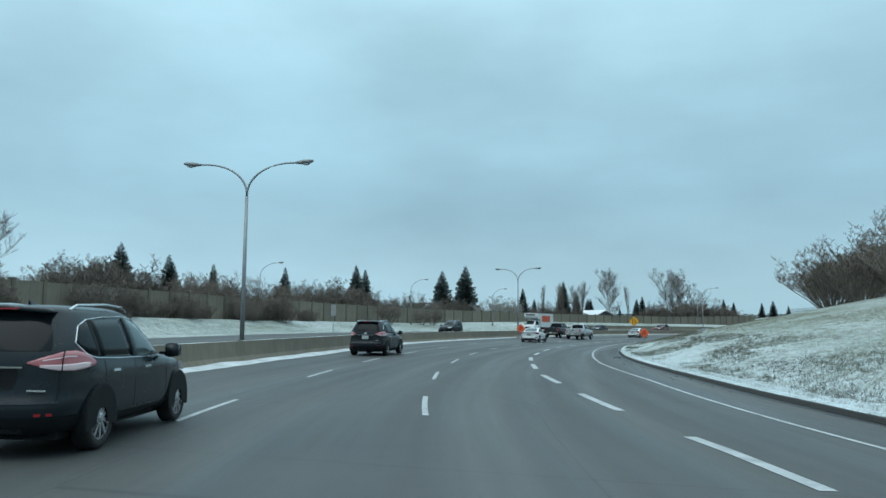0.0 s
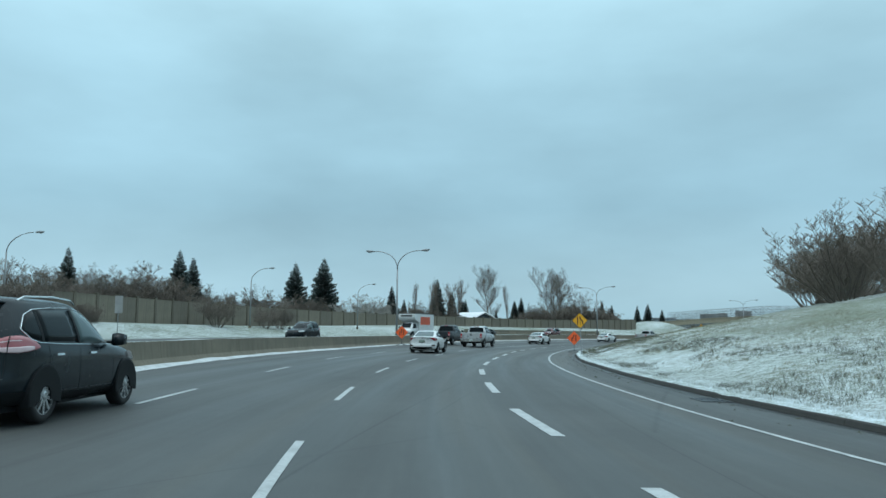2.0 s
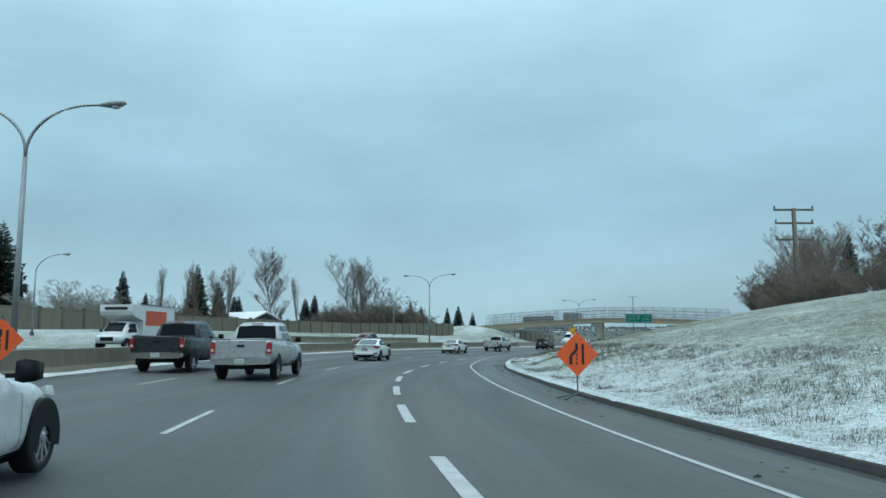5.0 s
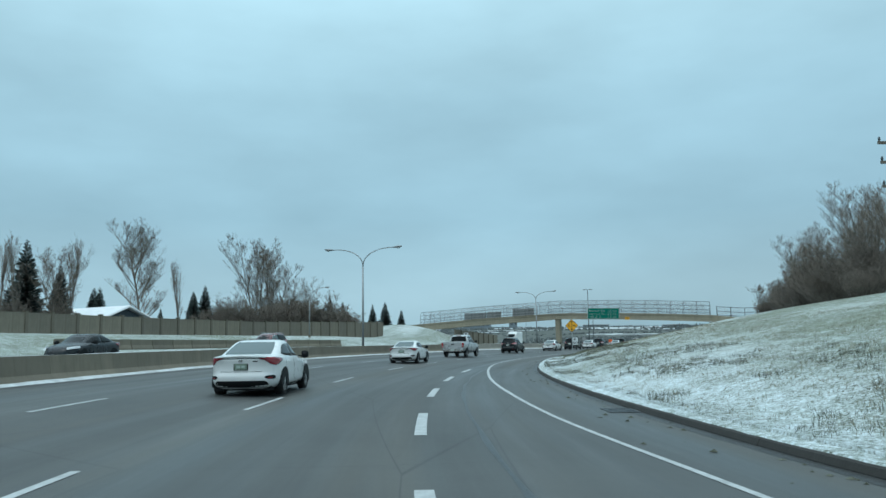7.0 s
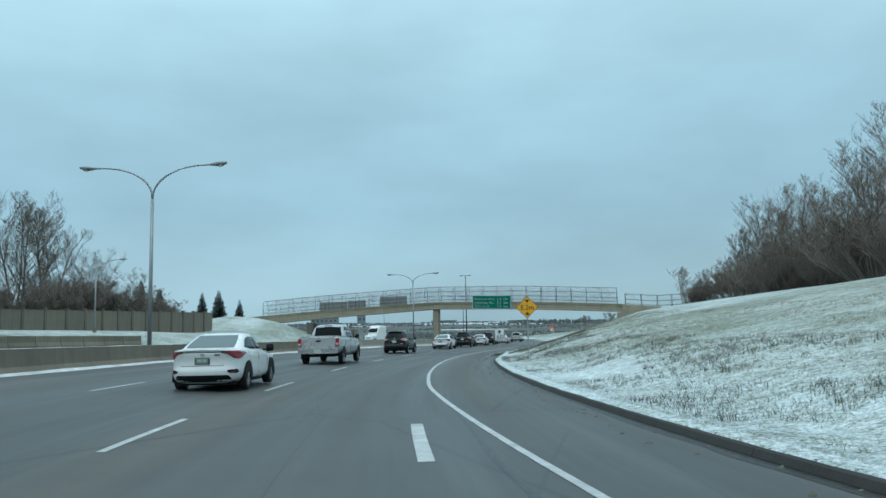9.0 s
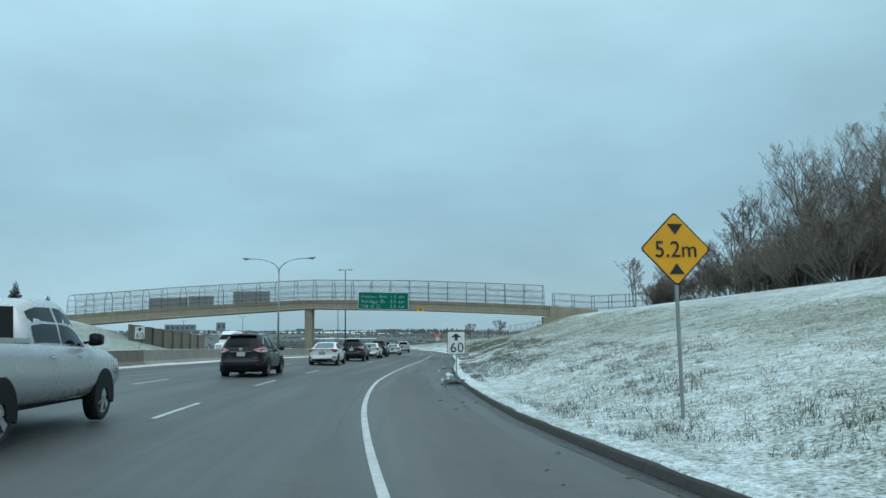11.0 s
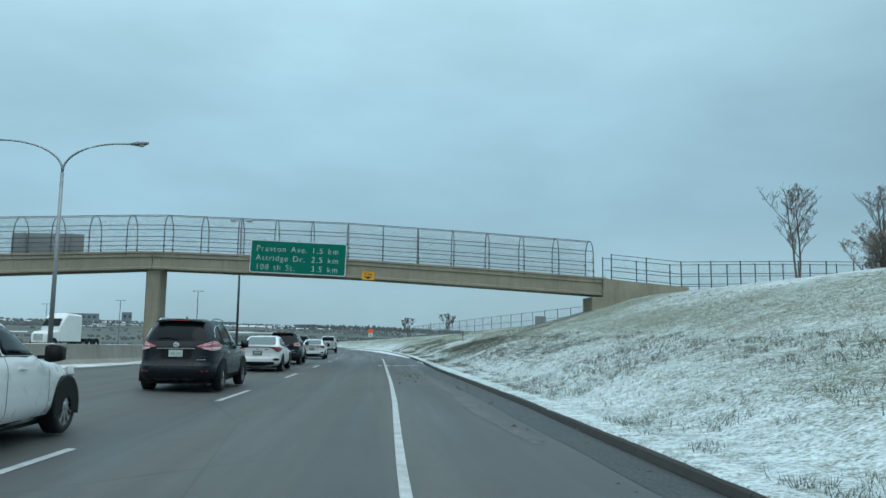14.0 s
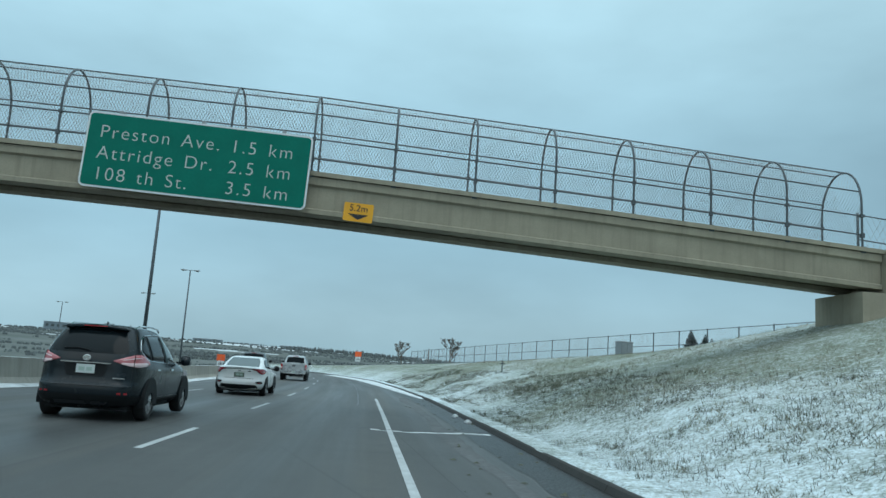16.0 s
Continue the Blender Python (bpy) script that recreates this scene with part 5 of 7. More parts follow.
def snow_clump(s, u, w, seed):
    random.seed(seed)
    n = 18
    rings = []
    for z, r in ((-0.02, 1.0), (0.03, 0.9), (0.06, 0.62), (0.075, 0.25)):
        rings.append([(w * r * random.uniform(0.55, 1.3) * math.cos(6.283 * i / n) * 0.6, w * r * random.uniform(0.55, 1.3) * math.sin(6.283 * i / n) * 1.4, z * random.uniform(0.5, 1.4)) for i in range(n)])
    root = part("snow_clump", Geo().loft(rings), DIRTYSNOW, smooth=True, m=place(s, u))
    tagged(root, "lump of broken snow lying by the kerb", "snow", "snow lumps")


for i, (s, du, w) in enumerate(((187.5, 0.35, 0.12), (190.5, 0.2, 0.3), (192.0, 0.25, 0.22), (196.2, 0.7, 0.08), (184.6, 0.1, 0.16), (186.2, 0.6, 0.07), (203.5, 0.6, 0.07), (246.0, 0.1, 0.2), (248.5, 0.15, 0.18))):
    snow_clump(s, float(u_kerb(s)) + du, w, 40 + i)


def roadside_bits():
    """Joint across the shoulder, snow lying along the far kerb, stake, pole and debris."""
    rows = []
    for u in np.linspace(0.25, -3.1, 26):
        s = 242.2 + 0.35 * math.sin(u * 1.6) + 0.06 * noise.noise(Vector((u * 3, 0, 0)))
        w = 0.045 + 0.03 * noise.noise(Vector((u * 2, 5, 0)))
        rows.append([(*map(float, xy(s + d, u)), float(ground_z(s, u)) + z) for d, z in ((-w, 0.003), (0.0, 0.012), (w, 0.003))])
    tagged(part("pavement_joint", Geo().sheet(rows), TARSEAL, fix=False), "dark sealed joint across the shoulder", "joint", "", "structure")
    rows = []
    for u in np.linspace(-0.3, -3.0, 30):
        f = (-0.3 - u) / 2.7
        s = 241.9 + 0.35 * math.sin(u * 1.6)
        w = 0.04 + 0.34 * f * f + 0.2 * f * noise.noise(Vector((u * 2.3, 8, 0)))
        rows.append([(*map(float, xy(s - w * a, u)), float(ground_z(s, u)) + 0.001 + (0.012 + 0.02 * noise.noise(Vector((u * 4.1, 3, 0)))) * b) for a, b in ((0.0, 0.2), (0.3, 1.0), (0.7, 0.8), (1.0, 0.0))])
    tagged(part("snow_smear", Geo().sheet(rows), DIRTYSNOW, smooth=True, fix=False), "thin smear of slush along the pavement joint", "snow", "", "stuff")
    rows = []
    for s in np.arange(262, 332, 0.5):
        k = float(u_kerb(s))
        w = np.interp(s, [262, 268, 285, 300, 332], [0.05, 0.4, 1.0, 1.4, 1.4]) * (1 + 0.18 * noise.noise(Vector((s * 0.4, 3, 0)))) + 0.15 * noise.noise(Vector((s * 1.7, 4, 0)))
        h = 0.05 + 0.03 * noise.noise(Vector((s * 0.8, 6, 0)))
        rows.append([(*map(float, xy(s, k + 0.04 + w * a)), float(ground_z(s, k + w * a)) + 0.002 + h * b) for a, b in ((0.0, 1.0), (0.3, 0.9), (0.75, 0.5), (1.0, 0.0))])
    tagged(part("snow_strip", Geo().sheet(rows), DIRTYSNOW, smooth=True, fix=False), "ploughed snow lying on the road beside the far kerb", "snow", "", "stuff")
    strip("pavement_seam", 150, 300, lambda s: -0.02 + 0.04 * noise.noise(Vector((s * 0.2, 1, 0))), lambda s: 0.035 + 0.05 * noise.noise(Vector((s * 0.3, 2, 0))), TARSEAL, 0.0025, "dark sealed seam along the lane", step=0.8, category="joint")
    strip("pavement_seam", 100, 150, lambda s: -1.48 + 0.1 * noise.noise(Vector((s * 0.2, 1, 0))), lambda s: -1.40 + 0.12 * noise.noise(Vector((s * 0.25, 2, 0))), TARSEAL, 0.0025, "dark sealed crack wandering along the lane", step=0.8, category="joint")
    root = thing("marker_stake", "small dark survey stake with a crosspiece", "stake", m=place(271.1, -8.7))
    part("post", Geo().box(-0.03, 0.03, -0.03, 0.03, -0.2, 0.75), DARKSTEEL, root)
    part("crosspiece", Geo().box(-0.16, 0.16, -0.035, 0.0, 0.5, 0.56), DARKSTEEL, root)
    root = thing("power_pole", "tall double wooden power pole with three crossarms", "pole", m=place(162.0, -29.7, None, 20))
    top = 15.3 - float(ground_z(162.0, -29.7))
    for y in (-0.4, 0.4):
        part("post", Geo().tube([(0.2 * y, y, -0.5), (0.2 * y, y, top)], [0.2, 0.13], 9), BARK, root, smooth=True)
    for z, w in ((top - 0.12, 2.1), (top - 1.55, 2.0), (top - 3.3, 2.0)):
        arm = part("crossarm", Geo().box(-w, w, -0.09, 0.09, z - 0.1, z + 0.1), BARK, root)
        for x in (-w + 0.1, w - 0.1):
            part("insulator", Geo().tube([(x, 0, z + 0.1), (x, 0, z + 0.24), (x, 0, z + 0.42)], [0.05, 0.1, 0.06], 8), DARKSTEEL, arm)
    root = thing("utility_pole", "short weathered wooden pole with a guy wire", "pole", m=place(380, -22))
    part("pole", Geo().tube([(0, 0, -0.4), (0, 0, 4.1)], [0.14, 0.1], 9), BARK, root, smooth=True)
    part("guy_wire", Geo().tube([(0, 0, 3.8), (-1.0, 0.4, 0.0)], 0.03, 5), DARKSTEEL, root)
    rng = np.random.RandomState(12)
    g = Geo()
    for i in range(520):
        s = rng.uniform(20, 262) if i < 420 else rng.normal(229, 3.0)
        u = float(u_kerb(s)) + 0.05 + abs(rng.normal(0, 0.6) if i < 420 else rng.normal(1.6, 0.5))
        x, y = map(float, xy(s, u))
        z = float(ground_z(s, u)) + 0.004
        r = rng.uniform(0.012, 0.05)
        a = rng.uniform(0, 6.28, 5)
        ring = [(x + r * math.cos(k * 1.2566 + 0.3 * a[k]) * 1.4, y + r * math.sin(k * 1.2566 + 0.3 * a[k]), z) for k in range(5)]
        g.add(ring + [(x + 0.3 * r, y, z + r * rng.uniform(0.3, 0.9))], [(k, (k + 1) % 5, 5) for k in range(5)])
    tagged(part("gutter_debris", g, DARKGRASS, fix=False), "scattered dark twigs and grit in the gutter", "debris", "", "stuff")


roadside_bits()


# ---- distance ----
def backdrop():
    rng = np.random.RandomState(4)
    rows = []
    dist = [190, 260, 340, 430, 540, 680, 850, 1050, 1300, 1650, 2100]
    lift = [-11, -10, -8.5, -6, -2, 4, 10.5, 17, 25, 33, 31]
    for r, z in zip(dist, lift):
        row = []
        for b in np.arange(75, -60, -2.5):
            f = np.interp(b, [-60, -12, -4, 2, 10, 20, 40, 75], [0.5, 0.5, 0.7, 0.9, 1.0, 1.05, 1.1, 1.0])
            x, y = -math.sin(radians(b)) * r, math.cos(radians(b)) * r - 20
            zz = z * (f if z > 0 else 1) + (2.2 if r > 500 else 0.6) * noise.noise(Vector((x * 0.006, y * 0.006, 2)))
            row.append((x, y, zz))
        rows.append(row)
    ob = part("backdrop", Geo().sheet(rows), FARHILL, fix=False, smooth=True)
    if ob.data.polygons[0].normal.z < 0:
        ob.data.flip_normals()
    tagged(ob, "wide valley side of pale winter fields", "hills", "", "structure")

    def hill_z(b, r):
        f = np.interp(b, [-60, -12, -4, 2, 10, 20, 40, 75], [0.5, 0.5, 0.7, 0.9, 1.0, 1.05, 1.1, 1.0])
        z = float(np.interp(r, dist, lift))
        return z * (f if z > 0 else 1)

    # woods and scrub in low belts, each clump a cluster of small ragged crowns
    g = Geo()
    for belt in range(380):
        r0, b0 = rng.choice([260, 320, 400, 500, 620, 720, 820, 900, 1000, 1100, 1200, 1350, 1500]) * rng.uniform(0.92, 1.08), rng.uniform(-45, 65)
        dark = -9 < b0 < 5 and r0 > 1100
        for _ in range(rng.randint(25, 70)):
            b = b0 + rng.normal(0, 2.2)
            r = r0 * (1 + rng.normal(0, 0.006))
            x, y = -math.sin(radians(b)) * r, math.cos(radians(b)) * r - 20
            z = hill_z(b, r) + (2.2 if r > 500 else 0.6) * noise.noise(Vector((x * 0.006, y * 0.006, 2)))
            h = rng.uniform(0.35, 1.0) * (0.8 + r / 550) * (2.2 if dark else 1.0)
            w = h * (rng.uniform(0.2, 0.35) if dark else rng.uniform(0.5, 1.3))
            n = 5
            low = [(x + w * rng.uniform(0.6, 1.1) * math.cos(6.283 * k / n), y + w * rng.uniform(0.6, 1.1) * math.sin(6.283 * k / n), z - 0.6) for k in range(n)]
            mid = [(x + w * rng.uniform(0.4, 0.95) * math.cos(6.283 * k / n), y + w * rng.uniform(0.4, 0.95) * math.sin(6.283 * k / n), z + h * rng.uniform(0.5, 0.85)) for k in range(n)]
            g.add(low + mid + [(x + rng.uniform(-0.3, 0.3) * w, y, z + h)], [(k, (k + 1) % n, n + (k + 1) % n, n + k) for k in range(n)] + [(n + k, n + (k + 1) % n, 2 * n) for k in range(n)])
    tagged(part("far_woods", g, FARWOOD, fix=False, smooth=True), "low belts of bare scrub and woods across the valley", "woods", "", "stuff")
    # snow lying in strips
    for i in range(22):
        r, b = rng.uniform(600, 1500), rng.uniform(-8, 40)
        x, y = -math.sin(radians(b)) * r, math.cos(radians(b)) * r - 20
        z = hill_z(b, r)
        w, h = rng.uniform(12, 40) * r / 600, rng.uniform(0.3, 0.7) * r / 600
        m = pose(x, y, z + 0.3, 0, 0, b)
        row = [[(w * (k / 8 - 0.5) * 2, j * h * 8, h * j * (1 + 0.3 * rng.uniform())) for k in range(9)] for j in (0, 1)]
        tagged(part("snow_field", Geo().sheet(row), FARPALE, m=m, fix=False), "thin pale strip of snow on the far hillside", "snow", "far snow fields")
    # buildings
    for i, (b, r, w, h) in enumerate(((21.5, 1350, 26, 13), (18.6, 1380, 8, 17), (12.0, 1450, 26, 5), (6.0, 1480, 24, 4), (31.0, 1350, 22, 6))):
        x, y = -math.sin(radians(b)) * r, math.cos(radians(b)) * r - 20
        root = thing("far_building", "pale flat-roofed building on the far hillside", "building", "far buildings", m=pose(x, y, hill_z(b, r) - 2, 0, 0, b))
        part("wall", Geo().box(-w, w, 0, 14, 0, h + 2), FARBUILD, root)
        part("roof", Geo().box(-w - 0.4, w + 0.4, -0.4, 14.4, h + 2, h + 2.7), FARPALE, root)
        for k in range(int(w / 4)):
            part("window", Geo().box(-w + 3 + k * 8, -w + 7 + k * 8, -0.15, -0.02, h * 0.45 + 2, h * 0.75 + 2), FARWOOD, root)


backdrop()


# ---- vehicles ----
def paint(name, color, rough=0.32, coat=0.6, metal=0.0, spec=0.5):
    return simple(name, color, rough, metal, 0.02, 0.35, coat, spec=spec)


WHITEP = paint("white_car_paint", (0.72, 0.74, 0.74))
BLACKP = paint("blue_black_car_paint", (0.0085, 0.0135, 0.0175), 0.22, 0.06, 0.0, 0.32)
SILVERP = paint("silver_car_paint", (0.42, 0.44, 0.45), 0.3, 0.5, 0.35)
GREYP = paint("dark_grey_car_paint", (0.022, 0.027, 0.032), 0.3, 0.0, 0.0, 0.4)
MAROONP = paint("maroon_car_paint", (0.10, 0.012, 0.015), 0.3)
CARGLASS = simple("dark_tinted_glass", (0.007, 0.0105, 0.0125), 0.08, 0, 0.05, 2.0, spec=0.13)
CARGLASSL = simple("lighter_rear_glass", (0.075, 0.11, 0.115), 0.08, 0, 0.05, 2.0, spec=0.25)
TYRE = simple("tyre_rubber", (0.016, 0.016, 0.017), 0.85, 0, 0.15, 6.0)
RIM = simple("alloy_rim", (0.50, 0.51, 0.52), 0.3, 0.8, 0.06, 5.0)
TRIM = simple("black_plastic_trim", (0.009, 0.0105, 0.012), 0.6, 0, 0.1, 6.0, spec=0.2)
CHROME = simple("chrome_trim", (0.70, 0.72, 0.73), 0.15, 1.0, 0.03, 5.0)
TAILRED = simple("red_tail_lens", (0.36, 0.018, 0.024), 0.15, 0, 0.06, 6.0, 0.5)
TAILDARK = simple("dark_red_tail_lens", (0.25, 0.018, 0.028), 0.15, 0, 0.06, 6.0, 0.5)
TAILPINK = simple("pink_tail_lens", (0.42, 0.12, 0.13), 0.15, 0, 0.1, 9.0, 0.5)
TAILCLEAR = simple("clear_tail_lens", (0.70, 0.52, 0.53), 0.15, 0, 0.06, 6.0, 0.5)
PLATE = simple("pale_plate", (0.52, 0.57, 0.56), 0.5, 0, 0.05, 8.0)
PLATEGREEN = simple("greenish_plate", (0.17, 0.23, 0.18), 0.5, 0, 0.05, 8.0)
PLATEINK = simple("green_plate_ink", (0.34, 0.44, 0.40), 0.5, 0, 0.05, 8.0)
ORANGEP = simple("orange_red_truck_stripe", (0.65, 0.10, 0.04), 0.4, 0, 0.06, 2.0)
HEADL = simple("headlamp_lens", (0.65, 0.68, 0.70), 0.12, 0, 0.04, 6.0, 0.5)


def mirror_ring(half, y):
    return [(x, y, z) for x, z in half] + [(-x, y, z) for x, z in half[::-1] if abs(x) > 1e-6]


def body_geo(st):
    rings = []
    for y, z0, zs, w0, w1, w2 in st:
        zm = z0 + (zs - z0) * 0.55
        rings.append(mirror_ring([(0, z0), (w0 * 0.9, z0), (w0, z0 + 0.06), (w1, z0 + (zs - z0) * 0.3), (w1, zm), (w1 - 0.02, zm + (zs - zm) * 0.5), (w2, zs - 0.03), (w2 - 0.06, zs), (0, zs + 0.02)], y))
    return Geo().loft(rings)


class Cabin:
    """Glasshouse: rows of y, roof height, roof half width, base half width, base height."""

    def __init__(self, rows):
        self.a = np.array(rows, float)

    def at(self, y):
        return [float(np.interp(y, self.a[:, 0], self.a[:, i])) for i in range(1, 5)]

    def geo(self):
        rings = []
        for y in sorted(set(list(self.a[:, 0]) + list(np.linspace(self.a[0, 0], self.a[-1, 0], 16)))):
            zr, wr, wb, zb = self.at(y)
            rings.append(mirror_ring([(0, zb - 0.1), (wb, zb - 0.1), (wb, zb), ((wb + wr) / 2 + 0.025, (zb + zr) / 2), (wr, zr - 0.05), (max(wr - 0.1, 0.05), zr), (0, zr + 0.02)], y))
        return Geo().loft(rings)

    def side(self, y, v, sg):
        zr, wr, wb, zb = self.at(y)
        mid = (wb + wr) / 2 + 0.025
        x = wb + (mid - wb) * v * 2 if v < 0.5 else mid + (wr - mid) * (v - 0.5) * 2
        return (sg * (x + 0.010), y, zb + (zr - 0.05 - zb) * v)

    def pane(self, corners, sg):
        (ya, va), (yb, vb), (yc, vc), (yd, vd) = corners
        rows = []
        for j in np.linspace(0, 1, 5):
            y0, v0, y1, v1 = ya + (yd - ya) * j, va + (vd - va) * j, yb + (yc - yb) * j, vb + (vc - vb) * j
            rows.append([self.side(y0 + (y1 - y0) * i, v0 + (v1 - v0) * i, sg) for i in np.linspace(0, 1, 6)])
        return Geo().sheet(rows)

    def top(self, y0, y1, inset=0.1, n=7):
        rows = []
        for y in np.linspace(y0, y1, n):
            zr, wr, wb, zb = self.at(y)
            rows.append([(f * (wr - inset), y, zr + 0.02 * (1 - abs(f)) + 0.014) for f in np.linspace(-1, 1, 9)])
        return Geo().sheet(rows)


def wheel(root, x, y, r, w, spokes=5):
    sg = 1 if x > 0 else -1
    g = Geo()
    prof = [(-0.5, 0.72), (-0.5, 0.92), (-0.38, 1.0), (0.38, 1.0), (0.5, 0.92), (0.5, 0.72), (0.42, 0.70), (-0.42, 0.70)]
    n = 26
    rings = [[(x + a * w, y + r * b * math.cos(k), r + r * b * math.sin(k)) for a, b in prof] for k in np.linspace(0, 2 * math.pi, n + 1)]
    g.sheet(rings, True)
    wh = part("wheel", g, TYRE, root, "black rubber tyre", smooth=True)
    g = Geo()
    xo = x + sg * w * 0.36
    rings = [[(xo + a, y + r * b * math.cos(k), r + r * b * math.sin(k)) for a, b in ((0, 0.72), (sg * 0.02, 0.72), (sg * 0.02, 0.66), (0, 0.66))] for k in np.linspace(0, 2 * math.pi, n + 1)]
    g.sheet(rings, True)
    for i in range(spokes):
        k = 2 * math.pi * i / spokes + 0.3
        c, s_ = math.cos(k), math.sin(k)
        a, b = (0.05, 0.035) if spokes < 8 else (0.022, 0.014)
        pts = [(y + c * r * 0.12 - s_ * a, r + s_ * r * 0.12 + c * a), (y + c * r * 0.12 + s_ * a, r + s_ * r * 0.12 - c * a), (y + c * r * 0.69 + s_ * b * 1.6, r + s_ * r * 0.69 - c * b * 1.6), (y + c * r * 0.69 - s_ * b * 1.6, r + s_ * r * 0.69 + c * b * 1.6)]
        g.add([(xo + sg * 0.025, p, q) for p, q in pts] + [(xo - sg * 0.02, p, q) for p, q in pts], [(0, 1, 2, 3), (0, 4, 5, 1), (1, 5, 6, 2), (2, 6, 7, 3), (3, 7, 4, 0)])
    g.loft([[(xo + a, y + r * 0.17 * b * math.cos(k), r + r * 0.17 * b * math.sin(k)) for k in np.linspace(0, 2 * math.pi, 11)[:-1]] for a, b in ((-sg * 0.03, 1), (sg * 0.03, 1), (sg * 0.04, 0.6))])
    part("rim", g, RIM, wh, "spoked alloy rim")
    # solid dark disc gives the shade behind the spokes
    part("brake_shadow", Geo().loft([[(x + sg * a * w, y + r * 0.70 * math.cos(k), r + r * 0.70 * math.sin(k)) for k in np.linspace(0, 2 * math.pi, 19)[:-1]] for a in (-0.3, 0.05)]), TRIM, wh, "dark disc drawn as the shade behind the spokes")


def arch(root, x, y, r):
    sg = 1 if x > 0 else -1
    prof = []
    for k in np.linspace(-0.25, math.pi + 0.25, 18):
        prof.append([(x + sg * a, y + r * b * math.cos(k), max(0.2, r * 0.94 + r * b * math.sin(k))) for a, b in ((-0.12, 0.4), (0.004, 0.4), (0.008, 1.13), (0.0, 1.2), (-0.12, 1.2))])
    part("wheel_arch", Geo().sheet(prof), TRIM, root, smooth=False)


def plate_on(root, y, z, x=0.0, w=0.31, mat=None):
    p = part("number_plate", Geo().box(x - w / 2, x + w / 2, y - 0.012, y, z - 0.075, z + 0.075), mat or PLATE, root, "pale number plate with blank bars")
    part("plate_bar", Geo().box(x - w * 0.36, x - 0.01, y - 0.016, y - 0.012, z - 0.035, z + 0.03), PLATEINK, p)
    part("plate_bar", Geo().box(x + 0.02, x + w * 0.36, y - 0.016, y - 0.012, z - 0.035, z + 0.03), PLATEINK, p)


def door_mirror(root, x, y, z, mat):
    sg = 1 if x > 0 else -1
    g = Geo().loft([[(x + sg * a, y + b * w, z + c * w) for b, c in ((-0.5, -0.5), (0.5, -0.4), (0.55, 0.4), (-0.4, 0.55))] for a, w in ((0.02, 0.16), (0.10, 0.2), (0.2, 0.17))])
    mi = part("door_mirror", g, mat, root, smooth=True)
    part("mirror_arm", Geo().box(x - 0.06 if sg < 0 else x - 0.08, x + 0.08 if sg < 0 else x + 0.06, y - 0.03, y + 0.03, z - 0.06, z - 0.02), TRIM, mi)


def solid(root, name, rings, mat, label="", smooth=False):
    return part(name, Geo().loft(rings), mat, root, label, smooth)


def finish_car(root, W, wr, wheels, spokes=6):
    for y in wheels:
        for sg in (-1, 1):
            arch(root, sg * W, y, wr)
            wheel(root, sg * (W - 0.118), y, wr, 0.22, spokes)


